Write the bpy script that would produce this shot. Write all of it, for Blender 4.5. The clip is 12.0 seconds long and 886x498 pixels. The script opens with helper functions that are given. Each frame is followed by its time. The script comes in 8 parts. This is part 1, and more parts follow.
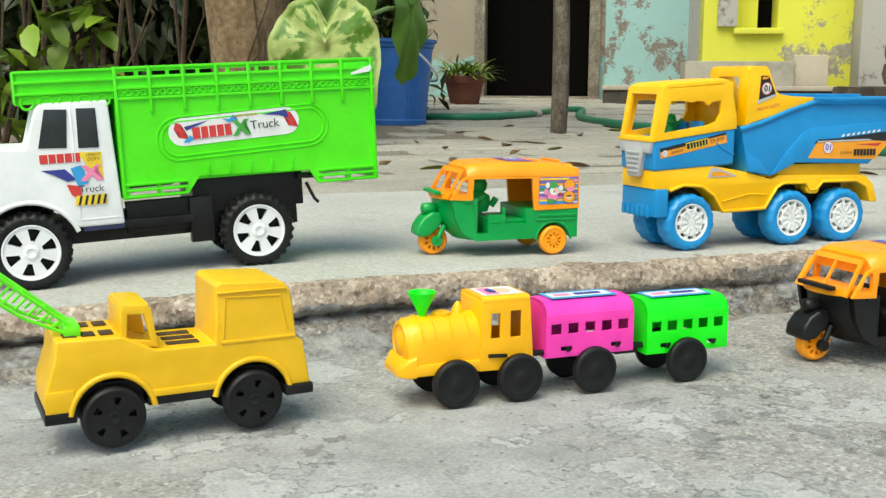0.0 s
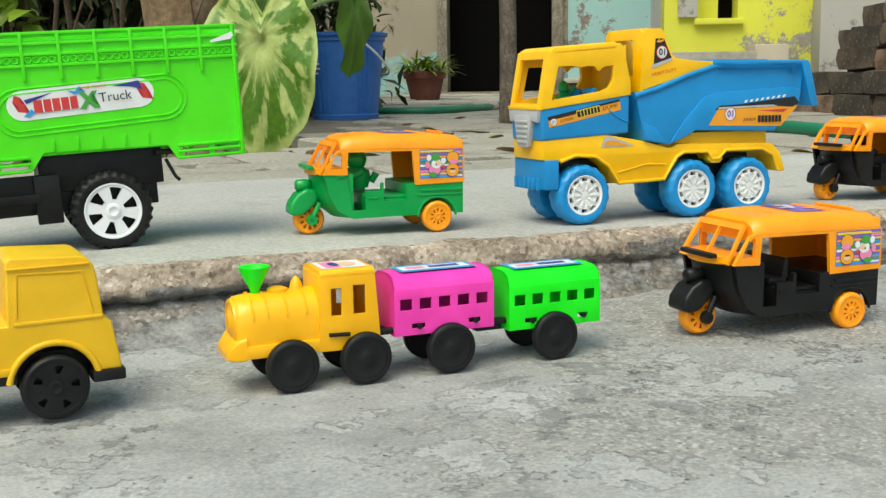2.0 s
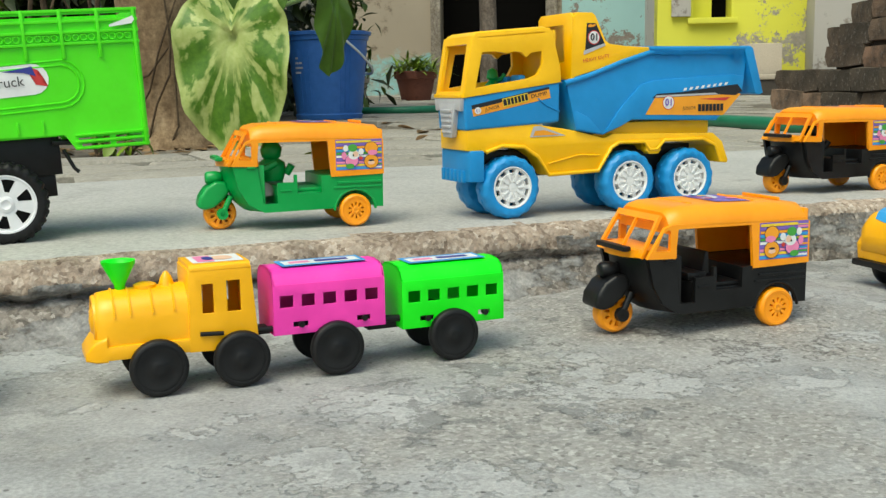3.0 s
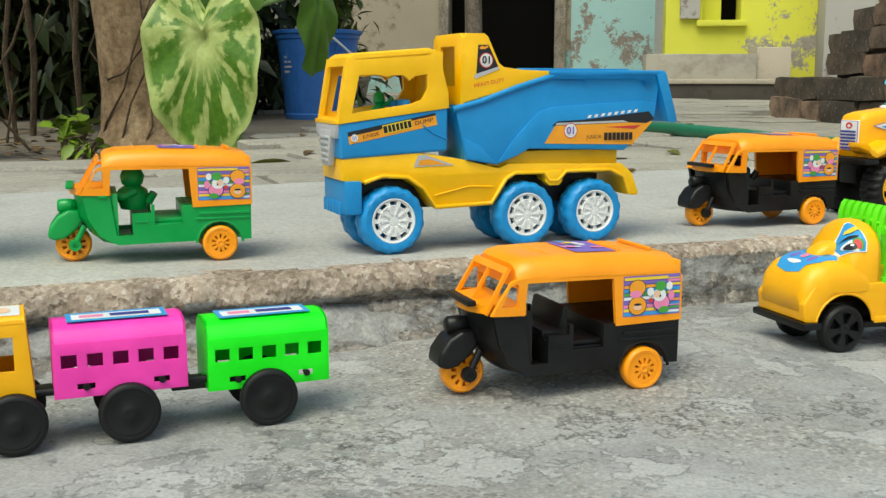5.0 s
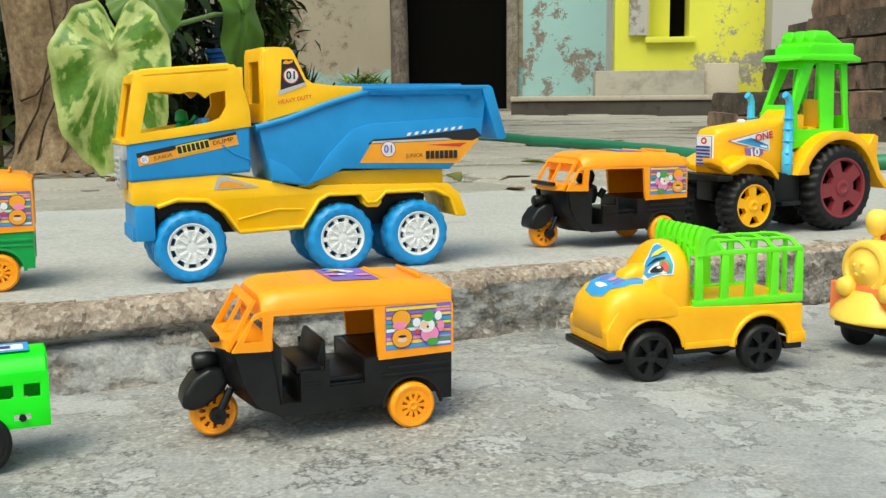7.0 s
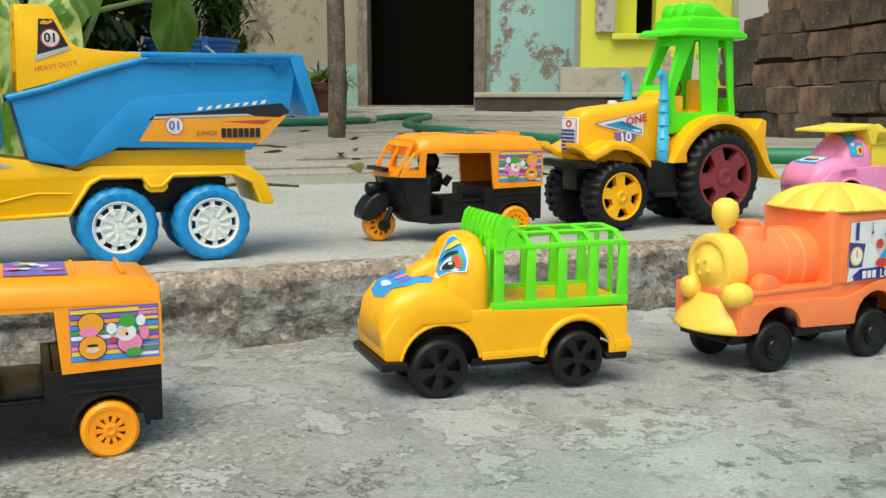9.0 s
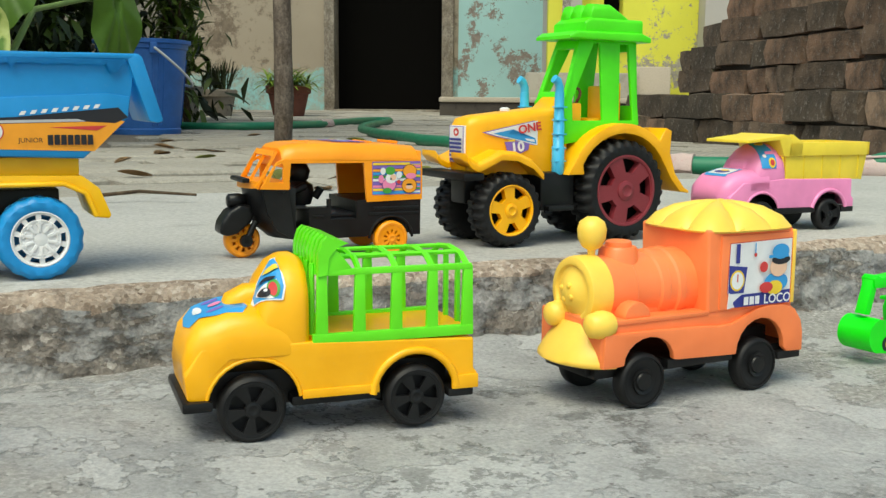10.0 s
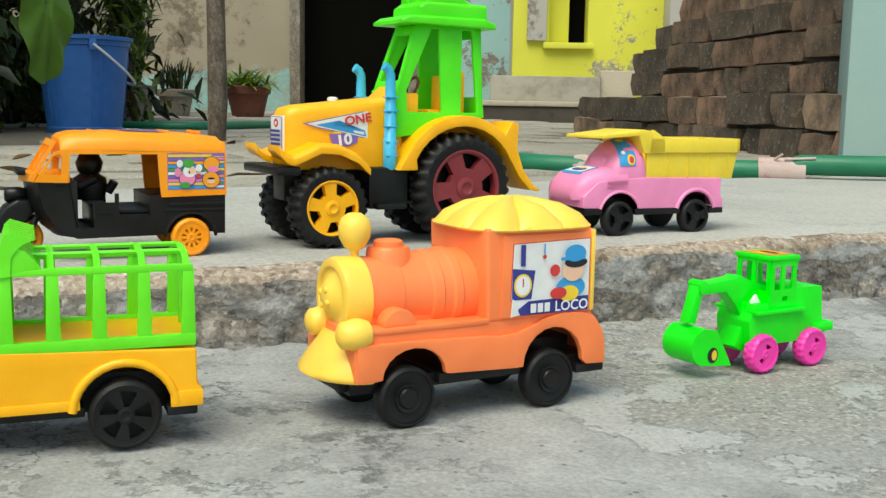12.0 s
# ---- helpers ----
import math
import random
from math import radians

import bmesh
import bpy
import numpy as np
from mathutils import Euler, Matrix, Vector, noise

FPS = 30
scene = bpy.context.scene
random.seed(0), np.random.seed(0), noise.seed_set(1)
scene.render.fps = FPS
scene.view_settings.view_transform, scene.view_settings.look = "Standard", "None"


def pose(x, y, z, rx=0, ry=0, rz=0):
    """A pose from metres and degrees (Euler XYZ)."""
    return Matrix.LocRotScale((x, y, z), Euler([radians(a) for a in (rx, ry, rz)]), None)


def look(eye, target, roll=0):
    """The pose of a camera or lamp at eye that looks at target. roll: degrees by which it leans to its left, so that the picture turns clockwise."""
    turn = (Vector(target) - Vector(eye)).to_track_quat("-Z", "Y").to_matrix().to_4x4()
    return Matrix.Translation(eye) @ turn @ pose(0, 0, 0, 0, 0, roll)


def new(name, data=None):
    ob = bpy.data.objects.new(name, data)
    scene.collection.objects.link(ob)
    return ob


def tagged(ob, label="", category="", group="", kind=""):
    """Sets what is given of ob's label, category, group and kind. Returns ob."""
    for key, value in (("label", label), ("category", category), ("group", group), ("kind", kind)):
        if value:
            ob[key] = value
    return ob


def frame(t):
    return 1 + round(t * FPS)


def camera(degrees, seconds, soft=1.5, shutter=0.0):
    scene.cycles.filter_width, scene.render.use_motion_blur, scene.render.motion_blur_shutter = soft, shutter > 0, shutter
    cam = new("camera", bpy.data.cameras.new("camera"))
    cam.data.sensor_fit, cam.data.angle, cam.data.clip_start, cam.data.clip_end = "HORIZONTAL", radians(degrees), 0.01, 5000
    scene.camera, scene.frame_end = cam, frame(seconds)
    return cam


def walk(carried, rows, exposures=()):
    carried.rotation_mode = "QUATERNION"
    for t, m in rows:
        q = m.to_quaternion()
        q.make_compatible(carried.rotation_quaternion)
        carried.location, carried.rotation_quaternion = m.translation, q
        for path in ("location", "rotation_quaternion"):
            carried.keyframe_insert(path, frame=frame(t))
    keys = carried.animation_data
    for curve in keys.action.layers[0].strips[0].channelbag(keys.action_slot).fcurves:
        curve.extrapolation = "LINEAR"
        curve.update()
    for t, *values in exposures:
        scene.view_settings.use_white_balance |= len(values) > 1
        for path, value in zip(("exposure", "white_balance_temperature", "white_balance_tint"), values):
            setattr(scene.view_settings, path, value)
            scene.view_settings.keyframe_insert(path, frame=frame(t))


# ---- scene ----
cam = camera(45.6, 12.0, 1.4)
PATH = [
    (0, (0.2265, 0.0998, 0.1943), (0.0180, 1.5667, -0.0360), 0.3),
    (0.5, (0.2408, 0.1072, 0.1913), (0.0353, 1.5757, -0.0375), 0.2),
    (1, (0.2580, 0.1192, 0.1830), (0.0585, 1.5893, -0.0398), -0.1),
    (1.5, (0.2797, 0.1395, 0.1777), (0.0945, 1.6118, -0.0442), -0.6),
    (2, (0.2993, 0.1613, 0.1680), (0.1245, 1.6328, -0.0630), -0.8),
    (2.5, (0.3292, 0.1845, 0.1552), (0.1552, 1.6575, -0.0690), -1.1),
    (4.5, (0.4320, 0.2730, 0.1628), (0.2340, 1.7385, -0.0878), -0.2),
    (5, (0.4552, 0.2865, 0.1762), (0.2565, 1.7542, -0.0577), -0.0),
    (5.5, (0.4793, 0.3023, 0.1762), (0.2888, 1.7738, -0.0457), -0.4),
    (6, (0.5092, 0.3090, 0.1770), (0.3277, 1.7827, -0.0368), -0.7),
    (6.5, (0.5423, 0.3285, 0.1748), (0.3742, 1.8037, -0.0368), -0.7),
    (7, (0.5647, 0.3458, 0.1740), (0.4103, 1.8233, -0.0345), -0.5),
    (9, (0.6735, 0.4575, 0.1560), (0.5483, 1.9373, -0.0555), -0.0),
    (9.5, (0.7147, 0.4988, 0.1537), (0.6090, 1.9808, -0.0525), 0.3),
    (10, (0.7432, 0.5250, 0.1575), (0.6532, 2.0085, -0.0480), 0.5),
    (10.5, (0.7777, 0.5445, 0.1500), (0.6900, 2.0280, -0.0525), 0.6),
    (11, (0.8047, 0.5677, 0.1530), (0.7298, 2.0520, -0.0495), 0.9),
    (11.5, (0.8355, 0.5850, 0.1522), (0.7725, 2.0700, -0.0488), 1.0),
    (12, (0.8535, 0.5925, 0.1485), (0.7935, 2.0775, -0.0510), 1.0),
]
walk(cam, [(t, look(eye, target, roll)) for t, eye, target, roll in PATH], [(t, e, 6800, -6) for t, e in ((0.0, 0.77), (1.0, 0.65), (2.5, 0.56), (4.5, 0.36), (5.5, 0.62), (7.0, 0.65), (9.5, 0.49), (12.0, 0.53))])

# ---- world and light ----
world = bpy.data.worlds.new("world")
scene.world = world
world.use_nodes = True
wn = world.node_tree.nodes
sky = wn.new("ShaderNodeTexSky")
sky.sky_type = "NISHITA"
sky.sun_disc = False
sky.sun_elevation, sky.sun_rotation = radians(58), radians(200)
sky.dust_density, sky.ozone_density = 3.0, 0.6
wn["Background"].inputs["Strength"].default_value = 0.13
world.node_tree.links.new(sky.outputs["Color"], wn["Background"].inputs["Color"])
sun = new("sun", bpy.data.lights.new("sun", "SUN"))
sun.data.energy, sun.data.angle, sun.data.color = 1.5, radians(40), (1.0, 0.95, 0.88)
sun.matrix_world = look((0, 0, 5), (0.75, 2.6, 0))


# ---- materials ----
def nodes_of(name, rough=0.5, metal=0.0, spec=0.35):
    m = bpy.data.materials.new(name)
    m.use_nodes = True
    nt = m.node_tree
    b = nt.nodes["Principled BSDF"]
    b.inputs["Roughness"].default_value = rough
    b.inputs["Metallic"].default_value = metal
    b.inputs["Specular IOR Level"].default_value = spec
    return m, nt, b


def noise_node(nt, scale, detail=4.0, rough=0.6, coord="Object"):
    tc = nt.nodes.new("ShaderNodeTexCoord")
    n = nt.nodes.new("ShaderNodeTexNoise")
    n.inputs["Scale"].default_value = scale
    n.inputs["Detail"].default_value = detail
    n.inputs["Roughness"].default_value = rough
    nt.links.new(tc.outputs[coord], n.inputs["Vector"])
    return n


def ramp(nt, src, stops, interp="LINEAR"):
    r = nt.nodes.new("ShaderNodeValToRGB")
    r.color_ramp.interpolation = interp
    els = r.color_ramp.elements
    while len(els) < len(stops):
        els.new(0.5)
    for e, (p, c) in zip(els, stops):
        e.position = p
        e.color = (*c, 1) if len(c) == 3 else c
    nt.links.new(src, r.inputs["Fac"])
    return r.outputs["Color"]


def mix(nt, fac, a, b, mode="MIX"):
    x = nt.nodes.new("ShaderNodeMix")
    x.data_type = "RGBA"
    x.blend_type = mode
    for sock, v in ((x.inputs["Factor"], fac), (x.inputs["A"], a), (x.inputs["B"], b)):
        if isinstance(v, bpy.types.NodeSocket):
            nt.links.new(v, sock)
        elif isinstance(v, (int, float)):
            sock.default_value = v
        else:
            sock.default_value = (*v, 1)
    return x.outputs["Result"]


def bump(nt, b, height, strength=0.3, dist=0.001, base=None):
    n = nt.nodes.new("ShaderNodeBump")
    n.inputs["Strength"].default_value = strength
    n.inputs["Distance"].default_value = dist
    nt.links.new(height, n.inputs["Height"])
    if base is not None:
        nt.links.new(base, n.inputs["Normal"])
    nt.links.new(n.outputs["Normal"], b.inputs["Normal"])
    return n.outputs["Normal"]


def plastic(name, col, rough=0.34, dust=0.05):
    """Moulded toy plastic: faint mottling, dust and a slight orange peel."""
    m, nt, b = nodes_of(name, rough, spec=0.5 if max(col) > 0.05 else 0.3)
    n1 = noise_node(nt, 35, 3)
    n2 = noise_node(nt, 420, 3)
    dark = tuple(c * 0.93 for c in col)
    lite = tuple(min(1, c * 1.05 + 0.006) for c in col)
    c = ramp(nt, n1.outputs["Fac"], [(0.35, dark), (0.65, lite)])
    dusty = ramp(nt, n2.outputs["Fac"], [(0.6, (0, 0, 0)), (0.78, (dust,) * 3)])
    c = mix(nt, dusty, c, (0.45, 0.42, 0.38))
    nt.links.new(c, b.inputs["Base Color"])
    rr = ramp(nt, n1.outputs["Fac"], [(0.3, (rough - 0.06,) * 3), (0.7, (rough + 0.12,) * 3)])
    nt.links.new(rr, b.inputs["Roughness"])
    bump(nt, b, n2.outputs["Fac"], 0.12, 0.0006)
    return m


def paint(name, col, rough=0.45):
    m, nt, b = nodes_of(name, rough)
    n = noise_node(nt, 90, 3)
    c = ramp(nt, n.outputs["Fac"], [(0.3, tuple(x * 0.9 for x in col)), (0.7, col)])
    nt.links.new(c, b.inputs["Base Color"])
    return m


def concrete(name, light, dark, stain, grit=0.35, scale=1.0):
    m, nt, b = nodes_of(name, 0.9)
    big = noise_node(nt, 3.0 * scale, 6, 0.65)
    mid = noise_node(nt, 14 * scale, 8, 0.7)
    fine = noise_node(nt, 260 * scale, 4, 0.7)
    c = ramp(nt, big.outputs["Fac"], [(0.32, dark), (0.68, light)])
    st = ramp(nt, mid.outputs["Fac"], [(0.56, (0, 0, 0)), (0.66, (0.75, 0.75, 0.75))])
    c = mix(nt, st, c, stain)
    g = ramp(nt, fine.outputs["Fac"], [(0.3, (1 - grit,) * 3), (0.7, (1 + grit * 0.5,) * 3)])
    c = mix(nt, 1.0, c, g, "MULTIPLY")
    nt.links.new(c, b.inputs["Base Color"])
    nb = bump(nt, b, mid.outputs["Fac"], 0.35, 0.004)
    bump(nt, b, fine.outputs["Fac"], 0.5, 0.0012, nb)
    return m


def yard_floor(name):
    """Old floated concrete: pale cloudy skin, worn sandy grit, thin scaled patches, dark flakes, pits and hairline cracks."""
    m, nt, b = nodes_of(name, 0.86, spec=0.25)
    tc = nt.nodes.new("ShaderNodeTexCoord")
    cloud = noise_node(nt, 7.5, 11, 0.74)
    fine_n = noise_node(nt, 420, 4, 0.7)
    grit = nt.nodes.new("ShaderNodeTexVoronoi")
    grit.inputs["Scale"].default_value = 430
    nt.links.new(tc.outputs["Object"], grit.inputs["Vector"])
    skin = ramp(nt, cloud.outputs["Fac"], [(0.28, (0.19, 0.19, 0.188)), (0.42, (0.29, 0.29, 0.287)), (0.56, (0.385, 0.383, 0.378)), (0.72, (0.50, 0.495, 0.485))])
    sand = ramp(nt, grit.outputs["Color"], [(0.0, (0.11, 0.10, 0.09)), (0.22, (0.25, 0.235, 0.215)), (0.7, (0.345, 0.33, 0.305)), (1.0, (0.54, 0.52, 0.49))])
    # the skin has worn through to the grit in broad areas
    zone = noise_node(nt, 3.4, 9, 0.60)
    zf = ramp(nt, zone.outputs["Fac"], [(0.47, (0, 0, 0)), (0.56, (0.80,) * 3)])
    c = mix(nt, zf, skin, sand)
    # thin pale scales with sharp edges
    scale = noise_node(nt, 10, 12, 0.70)
    sf = ramp(nt, scale.outputs["Fac"], [(0.535, (0, 0, 0)), (0.548, (0.62,) * 3)])
    c = mix(nt, sf, c, (0.46, 0.457, 0.45))
    # damp grey flakes gather in a few places
    flake = noise_node(nt, 40, 11, 0.74)
    bf = ramp(nt, flake.outputs["Fac"], [(0.535, (0, 0, 0)), (0.550, (1, 1, 1))])
    place = noise_node(nt, 4.4, 4, 0.55)
    pf = ramp(nt, place.outputs["Fac"], [(0.49, (0, 0, 0)), (0.60, (0.72,) * 3)])
    ff = mix(nt, 1.0, bf, pf, "MULTIPLY")
    c = mix(nt, ff, c, (0.17, 0.17, 0.165))
    # pits
    pit = nt.nodes.new("ShaderNodeTexVoronoi")
    pit.inputs["Scale"].default_value = 110
    nt.links.new(tc.outputs["Object"], pit.inputs["Vector"])
    sep = nt.nodes.new("ShaderNodeSeparateColor")
    nt.links.new(pit.outputs["Color"], sep.inputs["Color"])
    few = ramp(nt, sep.outputs["Red"], [(0.55, (0, 0, 0)), (0.62, (0.8,) * 3)])
    dot = ramp(nt, pit.outputs["Distance"], [(0.10, (1, 1, 1)), (0.17, (0, 0, 0))])
    pt = mix(nt, 1.0, few, dot, "MULTIPLY")
    c = mix(nt, pt, c, (0.12, 0.115, 0.11))
    g = ramp(nt, fine_n.outputs["Fac"], [(0.30, (0.74,) * 3), (0.70, (1.18,) * 3)])
    c = mix(nt, 1.0, c, g, "MULTIPLY")
    # cracks: edges of large warped cells
    warp = noise_node(nt, 9, 6, 0.68)
    add = nt.nodes.new("ShaderNodeVectorMath")
    add.operation = "MULTIPLY_ADD"
    add.inputs[1].default_value = (0.34, 0.34, 0.0)
    nt.links.new(warp.outputs["Color"], add.inputs[0])
    nt.links.new(tc.outputs["Object"], add.inputs[2])
    cell = nt.nodes.new("ShaderNodeTexVoronoi")
    cell.feature = "DISTANCE_TO_EDGE"
    cell.inputs["Scale"].default_value = 4.0
    nt.links.new(add.outputs["Vector"], cell.inputs["Vector"])
    line = ramp(nt, cell.outputs["Distance"], [(0.0, (1, 1, 1)), (0.016, (0, 0, 0))])
    cm = noise_node(nt, 2.7, 5, 0.6)
    where = ramp(nt, cm.outputs["Fac"], [(0.47, (0, 0, 0)), (0.54, (0.9,) * 3)])
    cr = mix(nt, 1.0, line, where, "MULTIPLY")
    c = mix(nt, cr, c, (0.10, 0.095, 0.09))
    nt.links.new(c, b.inputs["Base Color"])
    nb = bump(nt, b, cloud.outputs["Fac"], 0.45, 0.006)
    nb = bump(nt, b, cr, -0.8, 0.003, nb)
    nb = bump(nt, b, sf, 0.7, 0.0018, nb)
    nb = bump(nt, b, pt, -0.7, 0.0015, nb)
    bump(nt, b, fine_n.outputs["Fac"], 0.45, 0.0010, nb)
    return m


def aggregate(name, stops, cement=None):
    """Crumbling kerb concrete with pebbles showing; cement: a grey smear that covers part of it."""
    m, nt, b = nodes_of(name, 0.92, spec=0.2)
    tc = nt.nodes.new("ShaderNodeTexCoord")
    v = nt.nodes.new("ShaderNodeTexVoronoi")
    v.inputs["Scale"].default_value = 300
    wn_ = noise_node(nt, 260, 3, 0.6)
    wa = nt.nodes.new("ShaderNodeVectorMath")
    wa.operation = "MULTIPLY_ADD"
    wa.inputs[1].default_value = (0.005, 0.005, 0.005)
    nt.links.new(wn_.outputs["Color"], wa.inputs[0])
    nt.links.new(tc.outputs["Object"], wa.inputs[2])
    nt.links.new(wa.outputs["Vector"], v.inputs["Vector"])
    big = noise_node(nt, 11, 8, 0.7)
    fine_n = noise_node(nt, 260, 5, 0.7)
    peb = ramp(nt, v.outputs["Color"], list(zip((0.0, 0.35, 0.7, 1.0), stops)))
    shade = ramp(nt, big.outputs["Fac"], [(0.36, (0.55, 0.53, 0.51)), (0.50, (0.98,) * 3), (0.68, (1.2,) * 3)])
    c = mix(nt, 1.0, mix(nt, 0.12, peb, tuple((p + q) / 2 for p, q in zip(stops[1], stops[2]))), shade, "MULTIPLY")
    g = ramp(nt, fine_n.outputs["Fac"], [(0.3, (0.70,) * 3), (0.7, (1.16,) * 3)])
    c = mix(nt, 1.0, c, g, "MULTIPLY")
    nb = bump(nt, b, v.outputs["Distance"], 0.6, 0.0016)
    nb = bump(nt, b, big.outputs["Fac"], 0.5, 0.006, nb)
    if cement:
        mp = nt.nodes.new("ShaderNodeMapping")
        mp.inputs["Scale"].default_value = (1.0, 1.0, 3.0)
        nt.links.new(tc.outputs["Object"], mp.inputs["Vector"])
        sm = noise_node(nt, 16, 11, 0.70)
        nt.links.new(mp.outputs["Vector"], sm.inputs["Vector"])
        cf = ramp(nt, sm.outputs["Fac"], [(0.46, (0, 0, 0)), (0.50, (0.72,) * 3)])
        tone = ramp(nt, sm.outputs["Fac"], [(0.46, tuple(x * 0.55 for x in cement)), (0.56, cement), (0.70, tuple(x * 1.35 for x in cement))])
        c = mix(nt, cf, c, mix(nt, 1.0, tone, g, "MULTIPLY"))
        nb = bump(nt, b, cf, 0.6, 0.003, nb)
    nt.links.new(c, b.inputs["Base Color"])
    bump(nt, b, fine_n.outputs["Fac"], 0.55, 0.0014, nb)
    return m


def flaking(name, coat, under, lo, hi, scale=1.6, foot=None, foot_z=0.5):
    """Lime-washed plaster that has flaked off in patches; foot: a colour that shows through low down."""
    m, nt, b = nodes_of(name, 0.9)
    a = noise_node(nt, scale, 12, 0.77)
    g = noise_node(nt, 26, 6, 0.7)
    s = noise_node(nt, 0.9, 4, 0.6)
    coat_c = ramp(nt, s.outputs["Fac"], [(0.3, tuple(c * 0.82 for c in coat)), (0.7, coat)])
    under_c = ramp(nt, g.outputs["Fac"], [(0.3, tuple(c * 0.6 for c in under)), (0.7, tuple(c * 1.1 for c in under))])
    fac = ramp(nt, a.outputs["Fac"], [(lo, (0, 0, 0)), (hi, (1, 1, 1))])
    c = mix(nt, fac, coat_c, under_c)
    if foot:
        tc = nt.nodes.new("ShaderNodeTexCoord")
        sep = nt.nodes.new("ShaderNodeSeparateXYZ")
        nt.links.new(tc.outputs["Object"], sep.inputs["Vector"])
        f2 = noise_node(nt, 3.5, 8, 0.7)
        ad = nt.nodes.new("ShaderNodeMath")
        ad.operation = "MULTIPLY_ADD"
        ad.inputs[1].default_value = 0.7
        nt.links.new(f2.outputs["Fac"], ad.inputs[0])
        nt.links.new(sep.outputs["Z"], ad.inputs[2])
        ff = ramp(nt, ad.outputs["Value"], [(foot_z, (1, 1, 1)), (foot_z + 0.06, (0, 0, 0))])
        pk = ramp(nt, g.outputs["Fac"], [(0.38, (0.25,) * 3), (0.6, (1, 1, 1))])
        ff = mix(nt, 1.0, ff, pk, "MULTIPLY")
        c = mix(nt, ff, c, foot)
    nt.links.new(c, b.inputs["Base Color"])
    nb = bump(nt, b, fac, -0.5, 0.006)
    bump(nt, b, g.outputs["Fac"], 0.3, 0.004, nb)
    return m


def leafy(name, col, vein=None, rough=0.45):
    m, nt, b = nodes_of(name, rough)
    n = noise_node(nt, 20, 3)
    geo = nt.nodes.new("ShaderNodeNewGeometry")
    c = ramp(nt, geo.outputs["Random Per Island"], [(0.0, tuple(x * 0.55 for x in col)), (0.6, col), (1.0, tuple(min(1, x * 1.5) for x in col))])
    g = ramp(nt, n.outputs["Fac"], [(0.3, (0.75,) * 3), (0.7, (1.1,) * 3)])
    c = mix(nt, 1.0, c, g, "MULTIPLY")
    nt.links.new(c, b.inputs["Base Color"])
    b.inputs["Subsurface Weight"].default_value = 0.0
    return m


def bark(name, light, dark, sx=1.0):
    m, nt, b = nodes_of(name, 0.92)
    tc = nt.nodes.new("ShaderNodeTexCoord")
    mp = nt.nodes.new("ShaderNodeMapping")
    mp.inputs["Scale"].default_value = (12 * sx, 12 * sx, 5.0 * sx)
    nt.links.new(tc.outputs["Object"], mp.inputs["Vector"])
    n = nt.nodes.new("ShaderNodeTexNoise")
    n.inputs["Scale"].default_value = 2.2
    n.inputs["Detail"].default_value = 9
    n.inputs["Roughness"].default_value = 0.7
    nt.links.new(mp.outputs["Vector"], n.inputs["Vector"])
    n2 = noise_node(nt, 60 * sx, 6, 0.75)
    n3 = noise_node(nt, 7 * sx, 4, 0.6)
    c = ramp(nt, n.outputs["Fac"], [(0.3, dark), (0.5, tuple((a + d) / 2 for a, d in zip(light, dark))), (0.68, light)])
    c = mix(nt, 1.0, c, ramp(nt, n2.outputs["Fac"], [(0.34, (0.55, 0.53, 0.50)), (0.62, (1.12,) * 3)]), "MULTIPLY")
    c = mix(nt, 1.0, c, ramp(nt, n3.outputs["Fac"], [(0.35, (0.72, 0.68, 0.62)), (0.65, (1.1,) * 3)]), "MULTIPLY")
    nt.links.new(c, b.inputs["Base Color"])
    nb = bump(nt, b, n.outputs["Fac"], 0.5, 0.008)
    bump(nt, b, n2.outputs["Fac"], 0.6, 0.003, nb)
    return m


def brickish(name):
    m, nt, b = nodes_of(name, 0.95)
    oi = nt.nodes.new("ShaderNodeObjectInfo")
    base = ramp(nt, oi.outputs["Random"], [(0.0, (0.10, 0.08, 0.06)), (0.4, (0.19, 0.135, 0.095)), (0.7, (0.34, 0.20, 0.13)), (1.0, (0.42, 0.29, 0.20))])
    n = noise_node(nt, 9, 8, 0.72)
    soot = ramp(nt, n.outputs["Fac"], [(0.42, (0.05,) * 3), (0.62, (0.84,) * 3)])
    c = mix(nt, soot, base, (0.050, 0.042, 0.033))
    n2 = noise_node(nt, 70, 6, 0.7)
    lime = ramp(nt, n2.outputs["Fac"], [(0.55, (0, 0, 0)), (0.70, (0.55,) * 3)])
    c = mix(nt, lime, c, (0.42, 0.36, 0.31))
    nt.links.new(c, b.inputs["Base Color"])
    nb = bump(nt, b, n.outputs["Fac"], 0.6, 0.012)
    bump(nt, b, n2.outputs["Fac"], 0.7, 0.006, nb)
    return m


